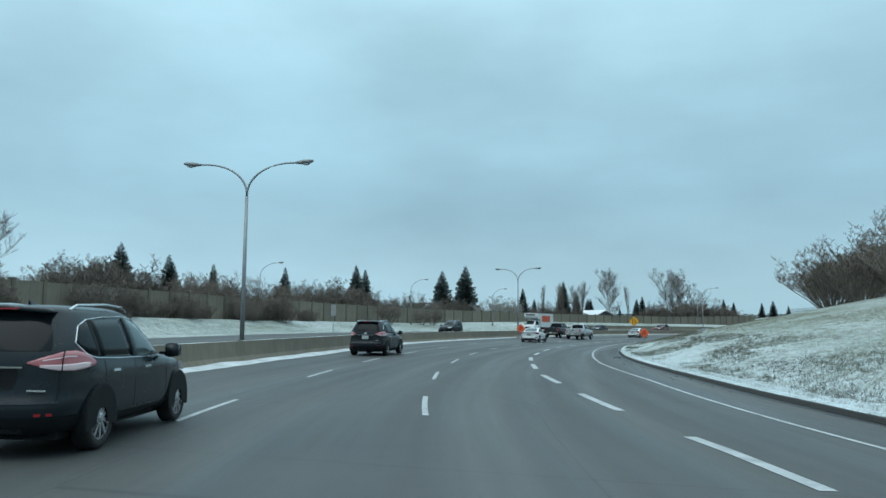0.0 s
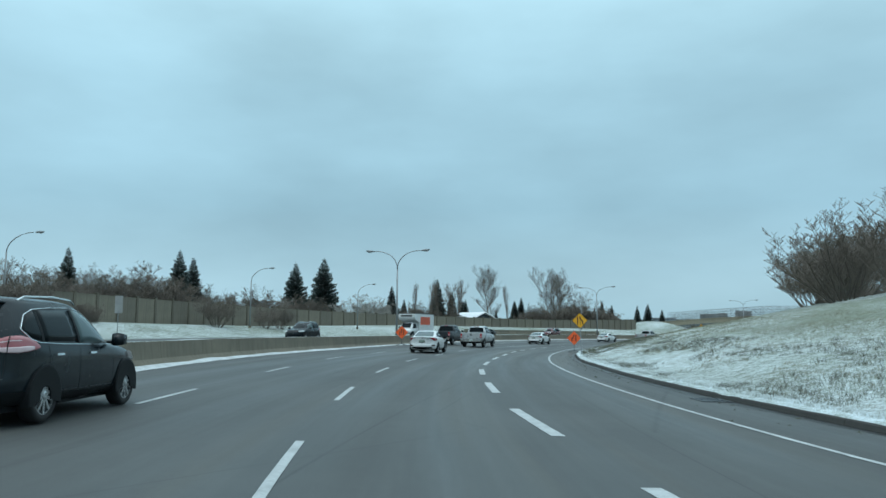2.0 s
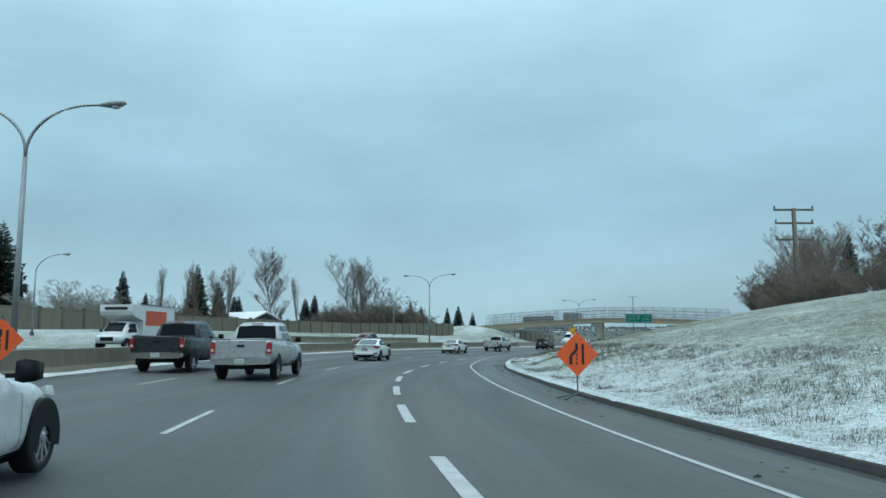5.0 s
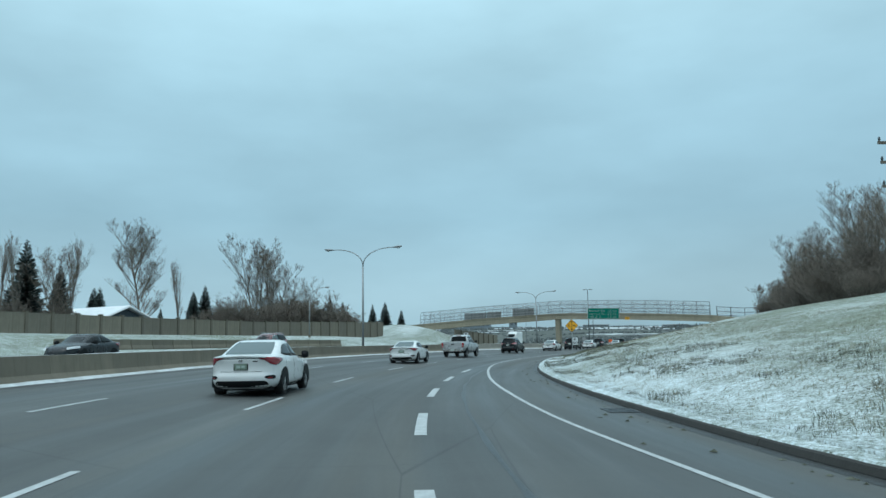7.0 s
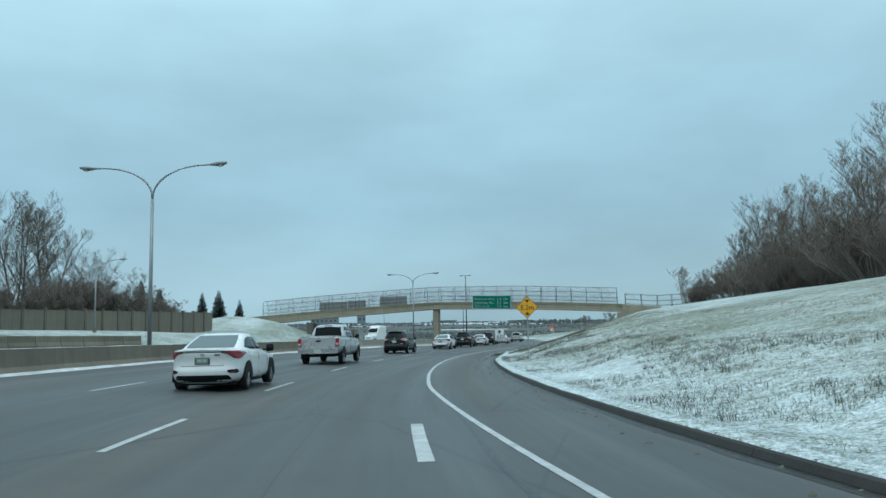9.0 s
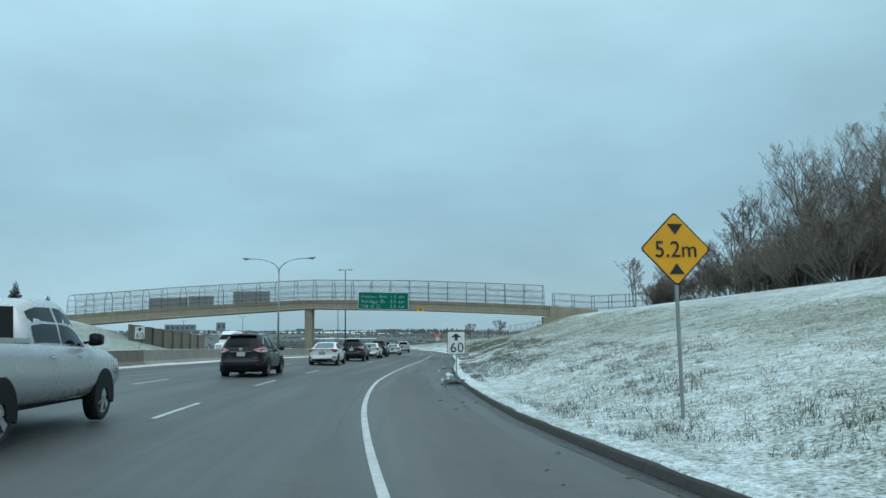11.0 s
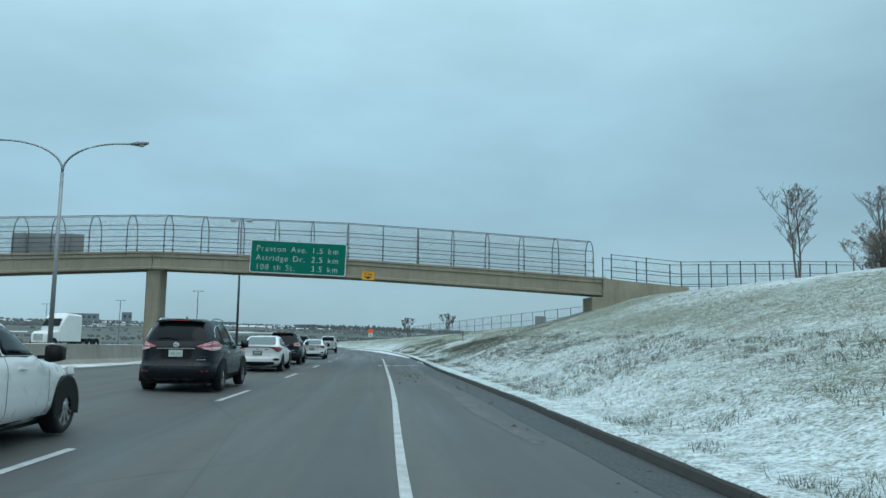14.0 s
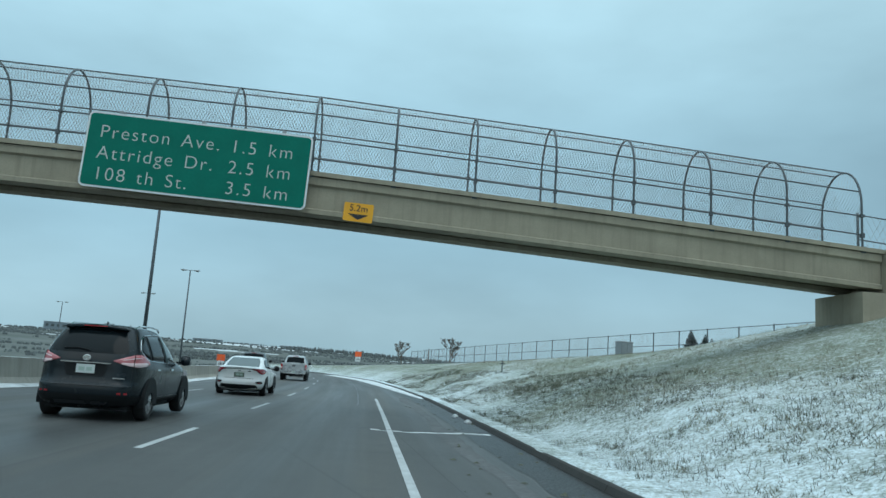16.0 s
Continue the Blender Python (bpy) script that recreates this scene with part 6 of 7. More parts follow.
class Shell:
    """A car body as rounded outlines stacked by height: rows of z, half width, rear end, front end."""

    def __init__(self, rows, n_rear=5.0, n_front=3.6):
        k = np.array(rows, float)
        fine = []
        for i in range(len(k) - 1):
            p0, p1, p2, p3 = k[max(i - 1, 0)], k[i], k[i + 1], k[min(i + 2, len(k) - 1)]
            for t in (0.0, 0.25, 0.5, 0.75):
                fine.append(0.5 * (2 * p1 + (p2 - p0) * t + (2 * p0 - 5 * p1 + 4 * p2 - p3) * t * t + (3 * p1 - p0 - 3 * p2 + p3) * t ** 3))
        fine.append(k[-1])
        self.a = np.array(fine)
        self.a[:, 0] = np.maximum.accumulate(self.a[:, 0])
        self.n_rear, self.n_front = n_rear, n_front

    def outline(self, z):
        """The half outline at a height, from the rear middle round the side to the front middle."""
        w, r, f = (float(np.interp(z, self.a[:, 0], self.a[:, i])) for i in (1, 2, 3))
        c, out = (r + f) / 2, []
        for q in np.linspace(0, 1, 49):
            th = math.pi * (q - 0.5)
            n = self.n_rear if th < 0 else self.n_front
            out.append((w * max(math.cos(th), 0.0) ** (2 / n), c + (f - r) / 2 * math.copysign(abs(math.sin(th)) ** (2 / n), th)))
        return np.array(out)

    def geo(self):
        rings = []
        for z in self.a[:, 0]:
            o = self.outline(z)
            rings.append([(x, y, z) for x, y in o] + [(-x, y, z) for x, y in o[-2:0:-1]])
        return Geo().loft(rings)

    def wrap(self, a, z, sg, off):
        """The point a metres along the outline from the rear middle, lifted off the surface."""
        o = self.outline(z)
        d = np.r_[0, np.cumsum(np.hypot(*np.diff(o, axis=0).T))]
        p = [float(np.interp(a, d, o[:, i])) for i in (0, 1)]
        q = [float(np.interp(a + 0.02, d, o[:, i])) - float(np.interp(a - 0.02, d, o[:, i])) for i in (0, 1)]
        n = math.hypot(*q) or 1.0
        return (sg * (p[0] + off * q[1] / n), p[1] - off * q[0] / n, z)

    def side(self, y, z, sg, off):
        o = self.outline(z)
        m = o[10:40]
        return (sg * (float(np.interp(y, m[:, 1], m[:, 0])) + off), y, z)

    def front(self, x, z, off):
        o = self.outline(z)[25:]
        return (x, float(np.interp(-abs(x), -o[:, 0], o[:, 1])) + off, z)

    def strip(self, rows, sg, off, way="wrap", up=5, skirt=0.02):
        """A plate that follows the body: rows of place along it, lower and upper height."""
        at = self.wrap if way == "wrap" else self.side
        k = np.array(rows, float)
        if len(k) > 2:
            t = np.linspace(0, len(k) - 1, 3 * (len(k) - 1) + 1)
            k = np.array([[np.interp(v, range(len(k)), k[:, i]) for i in range(3)] for v in t])
        grid = []
        for a, lo, hi in k:
            zs = np.linspace(lo, hi, up)
            grid.append([at(a, lo, sg, off - skirt)] + [at(a, z, sg, off) for z in zs] + [at(a, hi, sg, off - skirt)])
        ends = [[at(k[e][0], z, sg, off - skirt) for z in (k[e][1], *np.linspace(k[e][1], k[e][2], up), k[e][2])] for e in (0, -1)]
        return Geo().sheet([ends[0]] + grid + [ends[1]])


def suv(label, body, m):
    root = thing("suv", label, "car", m=m)
    sh = Shell([(0.23, 0.72, -2.10, 2.05), (0.30, 0.84, -2.24, 2.22), (0.42, 0.90, -2.31, 2.30), (0.58, 0.918, -2.32, 2.31), (0.70, 0.92, -2.27, 2.28), (0.84, 0.92, -2.25, 2.20), (0.94, 0.91, -2.245, 2.02), (1.00, 0.895, -2.24, 1.62), (1.06, 0.875, -2.23, 1.22),
                (1.18, 0.845, -2.19, 1.02), (1.32, 0.79, -2.11, 0.80), (1.46, 0.725, -2.01, 0.57), (1.56, 0.675, -1.92, 0.36), (1.63, 0.62, -1.86, 0.12), (1.67, 0.52, -1.78, -0.15), (1.69, 0.34, -1.6, -0.5), (1.695, 0.1, -1.3, -0.7)], 5.5, 3.4)
    part("body", sh.geo(), body, root, smooth=True)
    part("rear_window", Geo().sheet([[sh.wrap(abs(a), z, 1 if a >= 0 else -1, 0.008) for a in np.linspace(-w, w, 13)] for z, w in ((1.17, 0.66), (1.24, 0.655), (1.34, 0.62), (1.44, 0.57), (1.54, 0.52))]), CARGLASS, root, "dark tinted tailgate window", smooth=True)
    part("windscreen", Geo().sheet([[sh.front(x, z, 0.008) for x in np.linspace(-w, w, 9)] for z, w in ((1.08, 0.68), (1.2, 0.67), (1.35, 0.63), (1.5, 0.57))]), CARGLASS, root, smooth=True)
    for sg in (-1, 1):
        part("side_window", sh.strip([(-1.80, 1.24, 1.27), (-1.66, 1.14, 1.42), (-1.50, 1.10, 1.49), (-1.42, 1.09, 1.505)], sg, 0.006, "side"), CARGLASS, root, smooth=True)
        part("side_window", sh.strip([(-1.38, 1.085, 1.51), (-0.9, 1.07, 1.535), (-0.40, 1.06, 1.545)], sg, 0.006, "side"), CARGLASS, root, smooth=True)
        part("side_window", sh.strip([(-0.33, 1.06, 1.545), (0.05, 1.055, 1.52), (0.35, 1.05, 1.40), (0.62, 1.05, 1.22), (0.80, 1.05, 1.09)], sg, 0.006, "side"), CARGLASSL, root, "lighter front door window", smooth=True)
        for y, lo, hi in ((-1.40, 1.09, 1.51), (-0.365, 1.06, 1.545)):
            part("pillar", sh.strip([(y - 0.03, lo, hi), (y + 0.03, lo, hi)], sg, 0.008, "side"), TRIM, root, "black window pillar")
        edge = [(-1.84, 1.25), (-1.68, 1.12), (-1.5, 1.075), (-0.9, 1.05), (0.0, 1.035), (0.84, 1.035)]
        top = [(0.62, 1.24), (0.36, 1.42), (0.06, 1.54), (-0.4, 1.565), (-0.95, 1.555), (-1.45, 1.52), (-1.68, 1.44), (-1.84, 1.25)]
        part("window_chrome", Geo().tube([sh.side(y, z, sg, 0.008) for y, z in edge], 0.009, 5), CHROME, root, "thin chrome window surround")
        part("window_chrome", Geo().tube([sh.side(y, z, sg, 0.008) for y, z in top], 0.008, 5), CHROME, root, "thin chrome window surround")
        part("roof_rail", Geo().tube([(sg * 0.58, -1.62, 1.63), (sg * 0.585, -1.45, 1.69), (sg * 0.60, -0.7, 1.715), (sg * 0.59, -0.15, 1.69), (sg * 0.57, 0.02, 1.635)], 0.017, 6), CHROME, root, "silver roof rail")
        for y in (-1.02, 0.0):
            part("door_handle", sh.strip([(y - 0.11, 0.895, 0.925), (y + 0.09, 0.895, 0.925)], sg, 0.03, "side", 3, 0.03), CHROME, root, "chrome door handle")
        for y, lo in ((-0.38, 0.36), (0.80, 0.36), (-1.28, 0.74)):
            part("door_seam", sh.strip([(y - 0.005, lo, 1.04), (y + 0.005, lo, 1.04)], sg, 0.002, "side", 12), TRIM, root)
        part("sill", sh.strip([(-0.98, 0.25, 0.37), (0.98, 0.25, 0.37)], sg, 0.012, "side"), TRIM, root, "black sill moulding")
        part("sill_line", sh.strip([(-0.96, 0.40, 0.415), (0.98, 0.385, 0.40)], sg, 0.012, "side", 3), GREYP, root)
        tl = part("tail_light", sh.strip([(0.45, 1.035, 1.05), (0.62, 0.985, 1.11), (0.80, 0.95, 1.165), (0.95, 0.945, 1.17), (1.12, 0.96, 1.14), (1.28, 0.985, 1.085), (1.38, 1.01, 1.03)], sg, 0.018), TAILPINK, root, "pinkish red wrap-around tail light", smooth=True)
        part("clear_band", sh.strip([(0.58, 0.992, 1.02), (0.76, 0.955, 1.02), (0.95, 0.948, 1.025), (1.12, 0.965, 1.035), (1.24, 0.985, 1.03)], sg, 0.023), TAILCLEAR, tl, "pale lower lens band", smooth=True)
        part("light_bar", sh.strip([(0.60, 1.06, 1.075), (0.84, 1.10, 1.115), (0.98, 1.10, 1.112)], sg, 0.023, up=2), TAILCLEAR, tl, "pale light streak")
        part("seam", sh.strip([(0.79, 0.945, 1.17), (0.80, 0.945, 1.17)], sg, 0.027), TRIM, tl)
        part("tailgate_seam", sh.strip([(0.785, 0.62, 0.945), (0.795, 0.62, 0.945)], sg, 0.002), TRIM, root)
        part("reflector", sh.strip([(0.58, 0.47, 0.50), (0.76, 0.47, 0.50)], sg, 0.012, up=3), TAILRED, root)
        door_mirror(root, sg * 0.93, 0.66, 1.10, body)
        part("headlight", Geo().loft([[(sg * x, y, z) for x, y, z in r] for r in (((0.86, 1.62, 0.90), (0.90, 1.62, 0.78), (0.80, 1.66, 0.78), (0.78, 1.66, 0.90)), ((0.66, 2.13, 0.86), (0.68, 2.19, 0.74), (0.58, 2.2, 0.74), (0.56, 2.14, 0.86)))]), HEADL, root)
    part("bumper", Geo().sheet([[sh.wrap(abs(a), z, 1 if a >= 0 else -1, 0.014) for a in np.linspace(-1.25, 1.25, 21)] for z in (0.27, 0.32, 0.38, 0.45)]), TRIM, root, "black lower rear bumper", smooth=True)
    part("bumper_step", Geo().sheet([[sh.wrap(abs(a), z, 1 if a >= 0 else -1, o) for a in np.linspace(-0.8, 0.8, 13)] for z, o in ((0.60, 0.0), (0.605, 0.02), (0.625, 0.02), (0.63, 0.0))]), GREYP, root)
    part("skid_plate", Geo().sheet([[sh.wrap(abs(a), z, 1 if a >= 0 else -1, 0.02) for a in np.linspace(-0.45, 0.45, 9)] for z in (0.28, 0.34)]), GREYP, root, "grey skid strip under the bumper")
    part("tailgate_recess", Geo().sheet([[sh.wrap(abs(a), z, 1 if a >= 0 else -1, 0.004) for a in np.linspace(-w, w, 9)] for z, w in ((0.76, 0.30), (0.80, 0.33), (0.93, 0.36), (0.97, 0.34))]), TRIM, root)
    part("tailgate_chrome", Geo().box(-0.42, 0.42, -2.275, -2.23, 0.985, 1.005), CHROME, root, "chrome bar over the number plate")
    plate_on(root, -2.255, 0.885)
    part("badge", Geo().loft([[(0.07 * math.cos(k) * r, -2.25 - d, 1.075 + 0.058 * math.sin(k) * r) for k in np.linspace(0, 2 * math.pi, 17)[:-1]] for r, d in ((1.0, -0.03), (1.0, 0.01), (0.7, 0.012), (0.66, 0.0))]), CHROME, root, "round chrome badge")
    part("lettering_bar", Geo().box(0.48, 0.68, -2.276, -2.25, 0.735, 0.755), CHROME, root, "plain chrome bar in place of a model name")
    part("spoiler", Geo().loft([mirror_ring([(0, 1.63), (0.50, 1.585), (0.545, 1.60), (0.47, 1.64), (0, 1.675)], y) for y in (-2.0, -1.8, -1.6)]), body, root, smooth=True)
    part("brake_light", Geo().box(-0.2, 0.2, -2.012, -1.985, 1.628, 1.645), TAILRED, root)
    part("wiper", Geo().tube([(0.02, -2.205, 1.20), (-0.18, -2.185, 1.235), (-0.42, -2.19, 1.225)], 0.012, 5), TRIM, root)
    part("aerial_fin", Geo().loft([[(x, y, z) for x, y, z in ((-0.02, y0, 1.685), (0.02, y0, 1.685), (0.0, y0 - 0.02, 1.685 + h))] for y0, h in ((-1.40, 0.075), (-1.2, 0.01))]), body, root)
    part("underbody", Geo().box(-0.7, 0.7, -2.0, 2.0, 0.19, 0.3), TRIM, root)
    finish_car(root, 0.92, 0.365, (-1.36, 1.34), 10)
    return root


def sedan(label, body, m):
    root = thing("sedan", label, "car", m=m)
    sh = Shell([(0.19, 0.70, -2.08, 2.10), (0.25, 0.82, -2.22, 2.24), (0.36, 0.885, -2.30, 2.31), (0.50, 0.90, -2.32, 2.31), (0.60, 0.90, -2.29, 2.28), (0.72, 0.90, -2.28, 2.18), (0.82, 0.895, -2.295, 1.98), (0.89, 0.88, -2.31, 1.62), (0.94, 0.86, -2.31, 1.28), (0.985, 0.835, -2.29, 1.16),
                (1.005, 0.815, -2.10, 1.12), (1.03, 0.795, -1.78, 1.06), (1.10, 0.76, -1.58, 0.90), (1.20, 0.71, -1.30, 0.70), (1.30, 0.655, -1.02, 0.49), (1.37, 0.60, -0.78, 0.30), (1.405, 0.52, -0.58, 0.10), (1.42, 0.36, -0.40, -0.05), (1.425, 0.1, -0.25, -0.15)], 5.0, 3.2)
    part("body", sh.geo(), body, root, smooth=True)
    part("rear_window", Geo().sheet([[sh.wrap(abs(a), z, 1 if a >= 0 else -1, 0.010) for a in np.linspace(-w, w, 13)] for z, w in ((1.045, 0.60), (1.10, 0.60), (1.2, 0.575), (1.3, 0.53), (1.36, 0.49))]), CARGLASSL, root, "grey-green rear window", smooth=True)
    part("windscreen", Geo().sheet([[sh.front(x, z, 0.008) for x in np.linspace(-w, w, 9)] for z, w in ((1.02, 0.64), (1.12, 0.62), (1.24, 0.57), (1.35, 0.5))]), CARGLASS, root, smooth=True)
    for sg in (-1, 1):
        part("side_window", sh.strip([(-1.22, 1.06, 1.075), (-1.0, 1.025, 1.20), (-0.8, 1.01, 1.275), (-0.5, 1.0, 1.315), (-0.30, 0.995, 1.32)], sg, 0.006, "side"), CARGLASS, root, smooth=True)
        part("side_window", sh.strip([(-0.24, 0.995, 1.32), (0.05, 0.99, 1.315), (0.3, 0.985, 1.25), (0.6, 0.98, 1.12), (0.82, 0.98, 1.01)], sg, 0.006, "side"), CARGLASS, root, smooth=True)
        part("window_trim", Geo().tube([sh.side(y, z, sg, 0.006) for y, z in ((-1.26, 1.06), (-1.0, 1.012), (-0.5, 0.985), (0.3, 0.97), (0.86, 0.965))], 0.008, 5), TRIM, root)
        for y in (-0.92, 0.08):
            part("door_handle", sh.strip([(y - 0.1, 0.835, 0.862), (y + 0.09, 0.835, 0.862)], sg, 0.026, "side", 3, 0.026), body, root)
        for y, lo in ((-0.27, 0.30), (0.82, 0.30), (-1.18, 0.70)):
            part("door_seam", sh.strip([(y - 0.005, lo, 0.97), (y + 0.005, lo, 0.97)], sg, 0.002, "side", 12), TRIM, root)
        part("sill", sh.strip([(-0.98, 0.21, 0.27), (0.98, 0.21, 0.27)], sg, 0.012, "side"), TRIM, root, "black sill moulding")
        tl = part("tail_light", sh.strip([(0.46, 0.93, 0.965), (0.60, 0.90, 0.975), (0.76, 0.80, 0.978), (0.92, 0.775, 0.978), (1.08, 0.80, 0.965), (1.26, 0.86, 0.95), (1.42, 0.905, 0.93)], sg, 0.016), TAILDARK, root, "dark red C-shaped tail light", smooth=True)
        part("light_bar", sh.strip([(0.52, 0.944, 0.962), (0.72, 0.945, 0.965), (0.90, 0.94, 0.962), (1.04, 0.925, 0.95)], sg, 0.021, up=3), TAILRED, tl, "brighter red light strip")
        part("light_bar", sh.strip([(0.80, 0.80, 0.822), (0.94, 0.79, 0.815), (1.06, 0.81, 0.83)], sg, 0.021, up=3), TAILRED, tl, "brighter red light strip")
        vent = part("fog_recess", sh.strip([(0.60, 0.47, 0.50), (0.68, 0.435, 0.525), (0.88, 0.43, 0.53), (0.96, 0.45, 0.50)], sg, 0.008), TRIM, root, "black corner vent in the bumper")
        part("reflector", sh.strip([(0.68, 0.455, 0.475), (0.82, 0.455, 0.475)], sg, 0.014, up=3), TAILRED, vent)
        door_mirror(root, sg * 0.90, 0.62, 1.0, TRIM)
        part("headlight", Geo().loft([[(sg * x, y, z) for x, y, z in r] for r in (((0.85, 1.62, 0.82), (0.88, 1.62, 0.72), (0.78, 1.68, 0.72), (0.76, 1.68, 0.82)), ((0.62, 2.13, 0.76), (0.64, 2.2, 0.66), (0.52, 2.2, 0.66), (0.52, 2.14, 0.76)))]), HEADL, root)
    both = lambda w, z, o, n=13: [sh.wrap(abs(a), z, 1 if a >= 0 else -1, o) for a in np.linspace(-w, w, n)]
    part("diffuser", Geo().sheet([both(0.62, 0.23, 0.012), both(0.70, 0.30, 0.012), both(0.66, 0.36, 0.012), both(0.60, 0.395, 0.010)]), TRIM, root, "black rear diffuser", smooth=True)
    part("boot_seam", Geo().sheet([both(0.52, 0.615, 0.003), both(0.52, 0.625, 0.003)]), TRIM, root)
    # dark strip between the tail lights, drawn as the shadow under the boot lip
    part("light_band", Geo().sheet([both(0.46, 0.935, 0.006), both(0.46, 0.952, 0.006)]), GREYP, root, "dark strip drawn as the shadow line under the boot lip")
    part("boot_lip", Geo().loft([mirror_ring([(0, 0.985), (0.62, 0.965), (0.64, 0.985), (0, 1.028)], y) for y in (-2.335, -2.08)]), body, root, smooth=True)
    part("plate_frame", Geo().box(-0.18, 0.18, -2.294, -2.27, 0.655, 0.835), TRIM, root)
    plate_on(root, -2.296, 0.745, mat=PLATEGREEN)
    part("badge", Geo().box(-0.05, 0.05, -2.325, -2.29, 0.86, 0.91), CHROME, root, "small chrome badge")
    part("lettering_bar", Geo().box(0.30, 0.42, -2.312, -2.28, 0.865, 0.89), TRIM, root, "plain dark bar in place of a model name")
    part("underbody", Geo().box(-0.7, 0.7, -2.0, 2.0, 0.15, 0.26), TRIM, root)
    finish_car(root, 0.90, 0.335, (-1.33, 1.36), 10)
    return root


def pickup(label, body, m):
    root = thing("pickup_truck", label, "truck", m=m)
    st = [(-2.92, 0.55, 1.26, 0.86, 0.94, 0.93), (-2.86, 0.52, 1.28, 0.90, 0.98, 0.96), (-2.0, 0.48, 1.28, 0.92, 1.0, 0.97), (-1.0, 0.45, 1.27, 0.92, 1.0, 0.97), (0.5, 0.42, 1.22, 0.92, 1.0, 0.96), (1.4, 0.42, 1.20, 0.92, 1.0, 0.95), (2.2, 0.44, 1.16, 0.90, 0.98, 0.90), (2.75, 0.46, 1.08, 0.86, 0.94, 0.82), (2.9, 0.52, 0.98, 0.76, 0.84, 0.72)]
    part("body", body_geo(st), body, root, smooth=True)
    cab = Cabin([(-0.92, 1.26, 0.76, 0.90, 1.2), (-0.80, 1.80, 0.68, 0.91, 1.2), (-0.4, 1.90, 0.67, 0.91, 1.2), (0.5, 1.92, 0.67, 0.91, 1.18), (0.85, 1.83, 0.66, 0.90, 1.17), (1.65, 1.2, 0.70, 0.86, 1.14)])
    part("cabin", cab.geo(), body, root, smooth=True)
    part("rear_window", cab.top(-0.905, -0.81, 0.06), CARGLASS, root, "dark rear cab window", smooth=True)
    part("windscreen", cab.top(0.88, 1.6, 0.06), CARGLASS, root, smooth=True)
    part("bed_floor", Geo().box(-0.80, 0.80, -2.80, -0.98, 1.26, 1.305), TRIM, root, "dark bed cover")
    for sg in (-1, 1):
        part("side_window", cab.pane([(-0.72, 0.12), (0.16, 0.12), (0.16, 0.9), (-0.70, 0.88)], sg), CARGLASS, root, smooth=True)
        part("side_window", cab.pane([(0.24, 0.12), (1.25, 0.12), (0.86, 0.84), (0.24, 0.9)], sg), CARGLASS, root, smooth=True)
        part("bed_rail", Geo().box(sg * 0.88 - 0.06, sg * 0.88 + 0.06, -2.88, -0.95, 1.27, 1.33), body, root)
        tl = part("tail_light", Geo().box(sg * 0.90 - 0.07, sg * 0.90 + 0.07, -2.965, -2.80, 0.86, 1.22), TAILRED, root)
        part("clear_band", Geo().box(sg * 0.90 - 0.05, sg * 0.90 + 0.05, -2.972, -2.96, 0.92, 1.0), TAILCLEAR, tl)
        door_mirror(root, sg * 0.96, 1.15, 1.32, TRIM)
        for y in (-0.1, 0.95):
            part("door_handle", Geo().box(sg * 0.985 - 0.02, sg * 0.985 + 0.02, y - 0.3, y - 0.12, 1.06, 1.10), CHROME, root)
        part("headlight", Geo().box(sg * 0.76 - 0.14, sg * 0.76 + 0.10, 2.7, 2.88, 0.82, 1.0), HEADL, root)
    part("tailgate", Geo().box(-0.80, 0.80, -2.965, -2.90, 0.76, 1.27), body, root)
    part("tailgate_handle", Geo().box(-0.12, 0.12, -2.985, -2.96, 1.06, 1.14), TRIM, root)
    part("bumper", Geo().loft([mirror_ring([(0, 0.50), (0.86, 0.52), (0.94, 0.56), (0.94, 0.70), (0, 0.74)], y) for y in (-3.08, -2.9)]), CHROME, root, "chrome step bumper")
    plate_on(root, -3.085, 0.63)
    part("brake_light", Geo().box(-0.2, 0.2, -0.83, -0.79, 1.84, 1.87), TAILRED, root)
    part("underbody", Geo().box(-0.7, 0.7, -2.7, 2.6, 0.36, 0.52), TRIM, root)
    finish_car(root, 1.0, 0.40, (-1.85, 1.85))
    return root


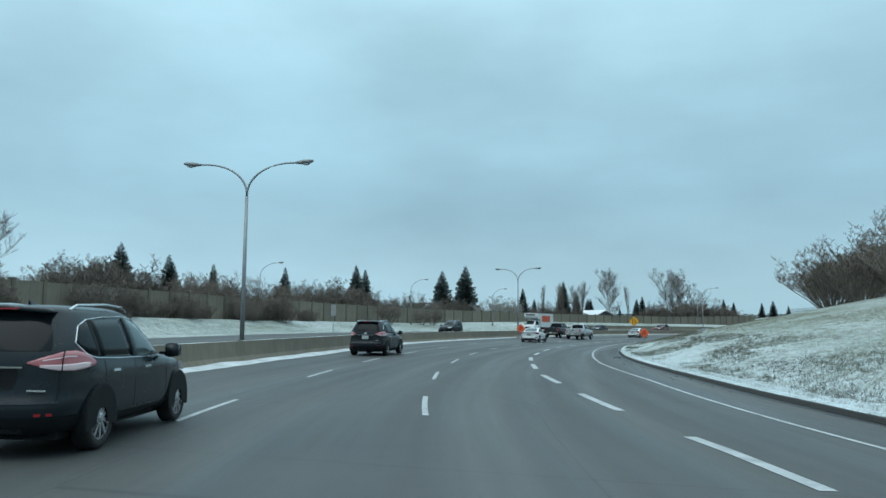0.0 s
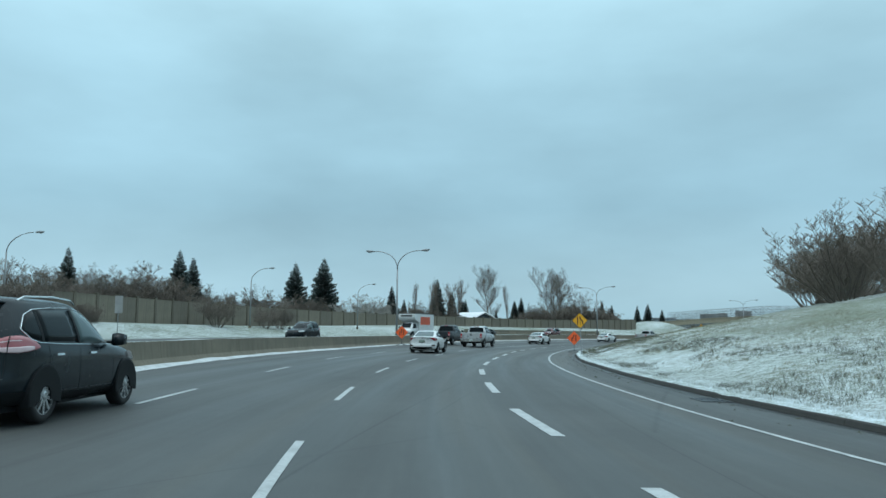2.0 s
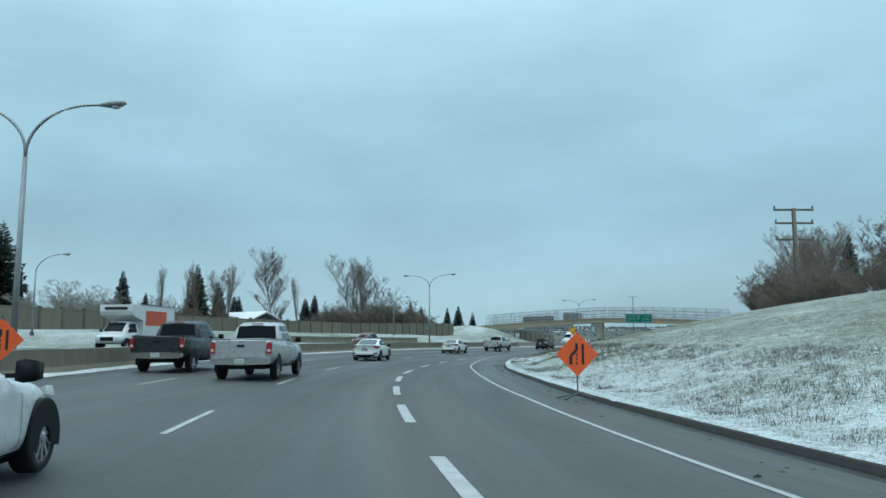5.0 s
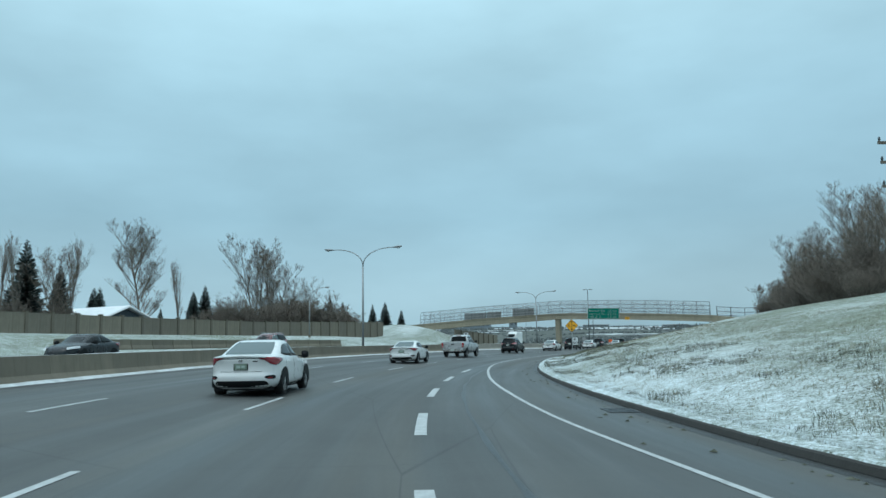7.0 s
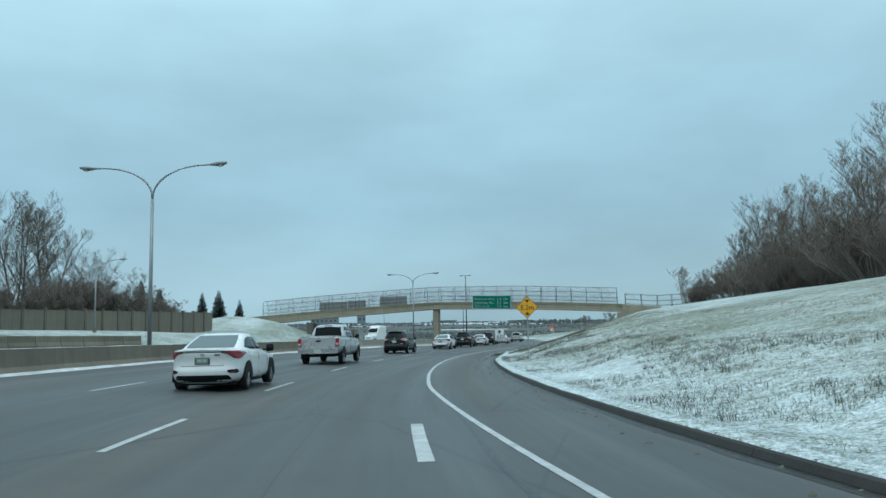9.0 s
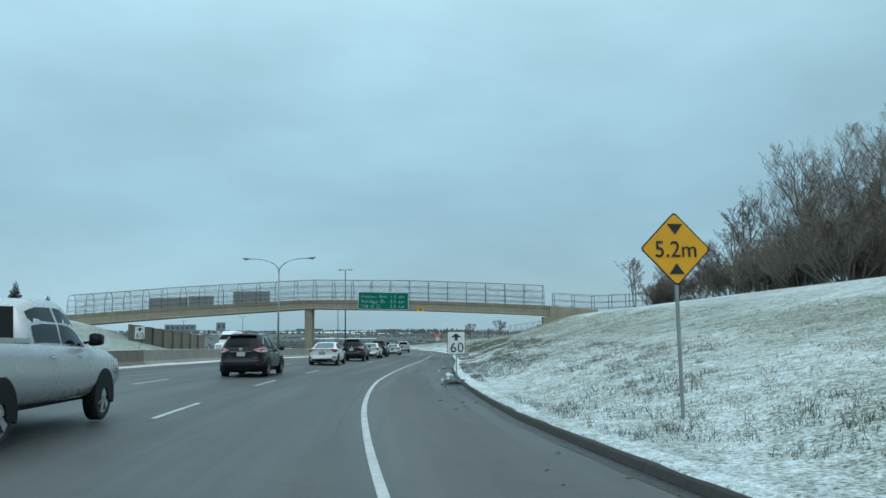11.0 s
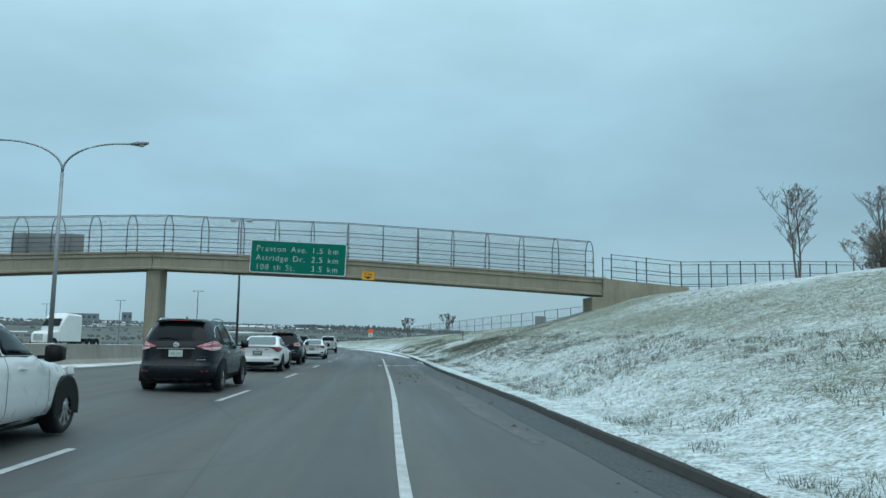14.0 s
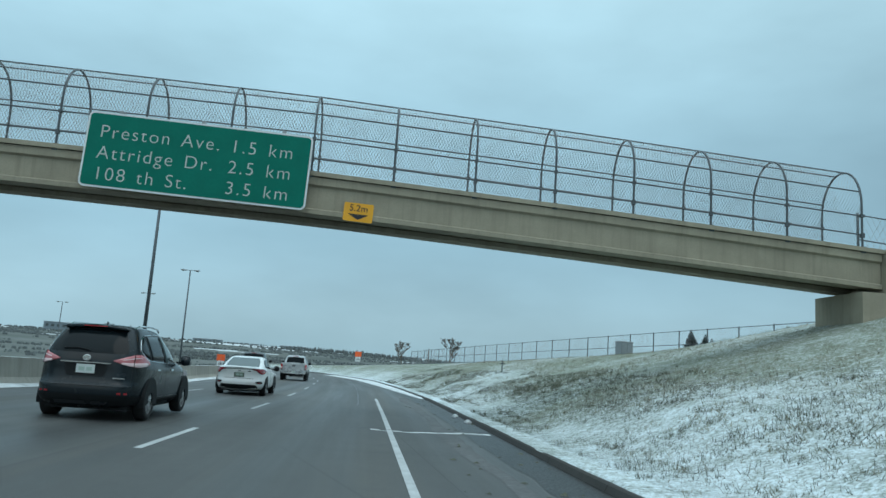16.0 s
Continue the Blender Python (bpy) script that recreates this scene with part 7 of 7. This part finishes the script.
def box_truck(label, m):
    root = thing("box_truck", label, "truck", m=m)
    part("cargo_box", Geo().box(-1.15, 1.15, -3.4, 1.0, 0.85, 3.05), WHITEP, root)
    part("attic", Geo().loft([[(x, y, z) for x in (-1.15, 1.15) for z in ((z0, 3.05) if x < 0 else (3.05, z0))] for y, z0 in ((1.0, 2.0), (2.3, 2.35), (2.45, 2.6))]), WHITEP, root, "overhanging front of the box")
    part("roof_edge", Geo().box(-1.17, 1.17, -3.42, 1.02, 3.03, 3.1), STEEL, root)
    for sg in (-1, 1):
        part("stripe", Geo().box(sg * 1.155 - 0.006, sg * 1.155 + 0.006, -2.2, 0.7, 1.7, 2.7), ORANGEP, root, "plain orange-red panel in place of a logo")
    part("lettering_bar", Geo().box(-0.8, 0.8, 2.45, 2.47, 2.7, 2.9), BLACK, root, "plain dark bar in place of a name")
    part("cab", body_geo([(0.9, 0.5, 1.2, 0.85, 0.95, 0.93), (1.6, 0.45, 1.2, 0.88, 0.97, 0.93), (2.5, 0.45, 1.15, 0.88, 0.97, 0.9), (3.2, 0.5, 1.05, 0.84, 0.92, 0.8), (3.4, 0.55, 0.95, 0.7, 0.8, 0.66)]), WHITEP, root, smooth=True)
    cab = Cabin([(0.95, 1.9, 0.72, 0.9, 1.15), (1.9, 1.95, 0.7, 0.9, 1.13), (2.2, 1.85, 0.7, 0.9, 1.12), (2.8, 1.2, 0.72, 0.86, 1.1)])
    part("cab_roof", cab.geo(), WHITEP, root, smooth=True)
    part("windscreen", cab.top(2.2, 2.75, 0.06), CARGLASS, root, smooth=True)
    for sg in (-1, 1):
        part("side_window", cab.pane([(1.3, 0.12), (2.4, 0.12), (2.15, 0.86), (1.3, 0.9)], sg), CARGLASS, root)
        part("headlight", Geo().box(sg * 0.68 - 0.13, sg * 0.68 + 0.13, 3.3, 3.42, 0.72, 0.9), HEADL, root)
        door_mirror(root, sg * 0.95, 2.3, 1.35, TRIM)
    part("grille", Geo().box(-0.45, 0.45, 3.36, 3.43, 0.66, 0.92), TRIM, root)
    part("chassis", Geo().box(-0.6, 0.6, -3.3, 3.0, 0.45, 0.86), TRIM, root)
    finish_car(root, 0.98, 0.4, (-2.2, 2.6))


def semi_truck(label, m):
    root = thing("semi_truck", label, "truck", m=m)
    part("cab", Geo().loft([mirror_ring([(0, z0), (w, z0), (w, z1 - 0.2), (w - 0.2, z1), (0, z1)], y) for y, z0, z1, w in ((-2.2, 0.7, 3.6, 1.2), (0.2, 0.7, 3.7, 1.2), (0.7, 0.7, 3.2, 1.15), (1.3, 0.7, 2.3, 1.1), (1.35, 0.7, 1.9, 1.0), (3.0, 0.6, 1.7, 0.9), (3.2, 0.6, 1.5, 0.8))]), WHITEP, root)
    part("windscreen", Geo().add([(-0.95, 0.84, 3.1), (0.95, 0.84, 3.1), (1.0, 1.36, 2.3), (-1.0, 1.36, 2.3)], [(0, 1, 2, 3)]), CARGLASS, root)
    part("grille", Geo().box(-0.5, 0.5, 3.15, 3.24, 0.8, 1.45), CHROME, root)
    part("chassis", Geo().box(-0.5, 0.5, -6, 2.8, 0.6, 1.0), TRIM, root)
    finish_car(root, 1.15, 0.5, (-5.2, -3.9, 2.3))


# one moving suv and one moving sedan, each repeated at points along its way
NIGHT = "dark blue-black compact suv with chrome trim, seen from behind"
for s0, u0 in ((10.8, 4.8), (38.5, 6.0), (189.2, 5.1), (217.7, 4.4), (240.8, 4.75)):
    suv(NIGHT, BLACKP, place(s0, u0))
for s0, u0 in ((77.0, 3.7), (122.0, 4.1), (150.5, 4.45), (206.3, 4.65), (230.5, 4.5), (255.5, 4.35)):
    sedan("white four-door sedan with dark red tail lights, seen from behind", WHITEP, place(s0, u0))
pickup("silver crew-cab pickup truck driving ahead", SILVERP, place(98.0, 4.2))
pickup("silver crew-cab pickup truck driving ahead", SILVERP, place(168.5, 4.9))
pickup("silver crew-cab pickup truck driving ahead beyond the footbridge", SILVERP, place(287.5, 4.6))
pickup("dark grey pickup truck driving ahead in the outer lane", GREYP, place(101.0, 8.0))
pickup("dark grey pickup truck driving ahead beyond the footbridge", GREYP, place(283.0, 7.4))
suv("white compact suv driving ahead beyond the footbridge", WHITEP, place(304.0, 4.8))
box_truck("white box truck with an orange-red side panel, oncoming", place(121.0, 20.6, None, 180))
sedan("dark grey sedan, oncoming beyond the median barrier", GREYP, place(137.0, 18.2, None, 180))
suv("black suv, oncoming beyond the median barrier", BLACKP, place(93.0, 19.5, None, 180))
suv("maroon suv, oncoming beyond the median barrier", MAROONP, place(159.0, 18.6, None, 180))
semi_truck("white semi truck far off on the lower road", place(284, 33, None, 165))
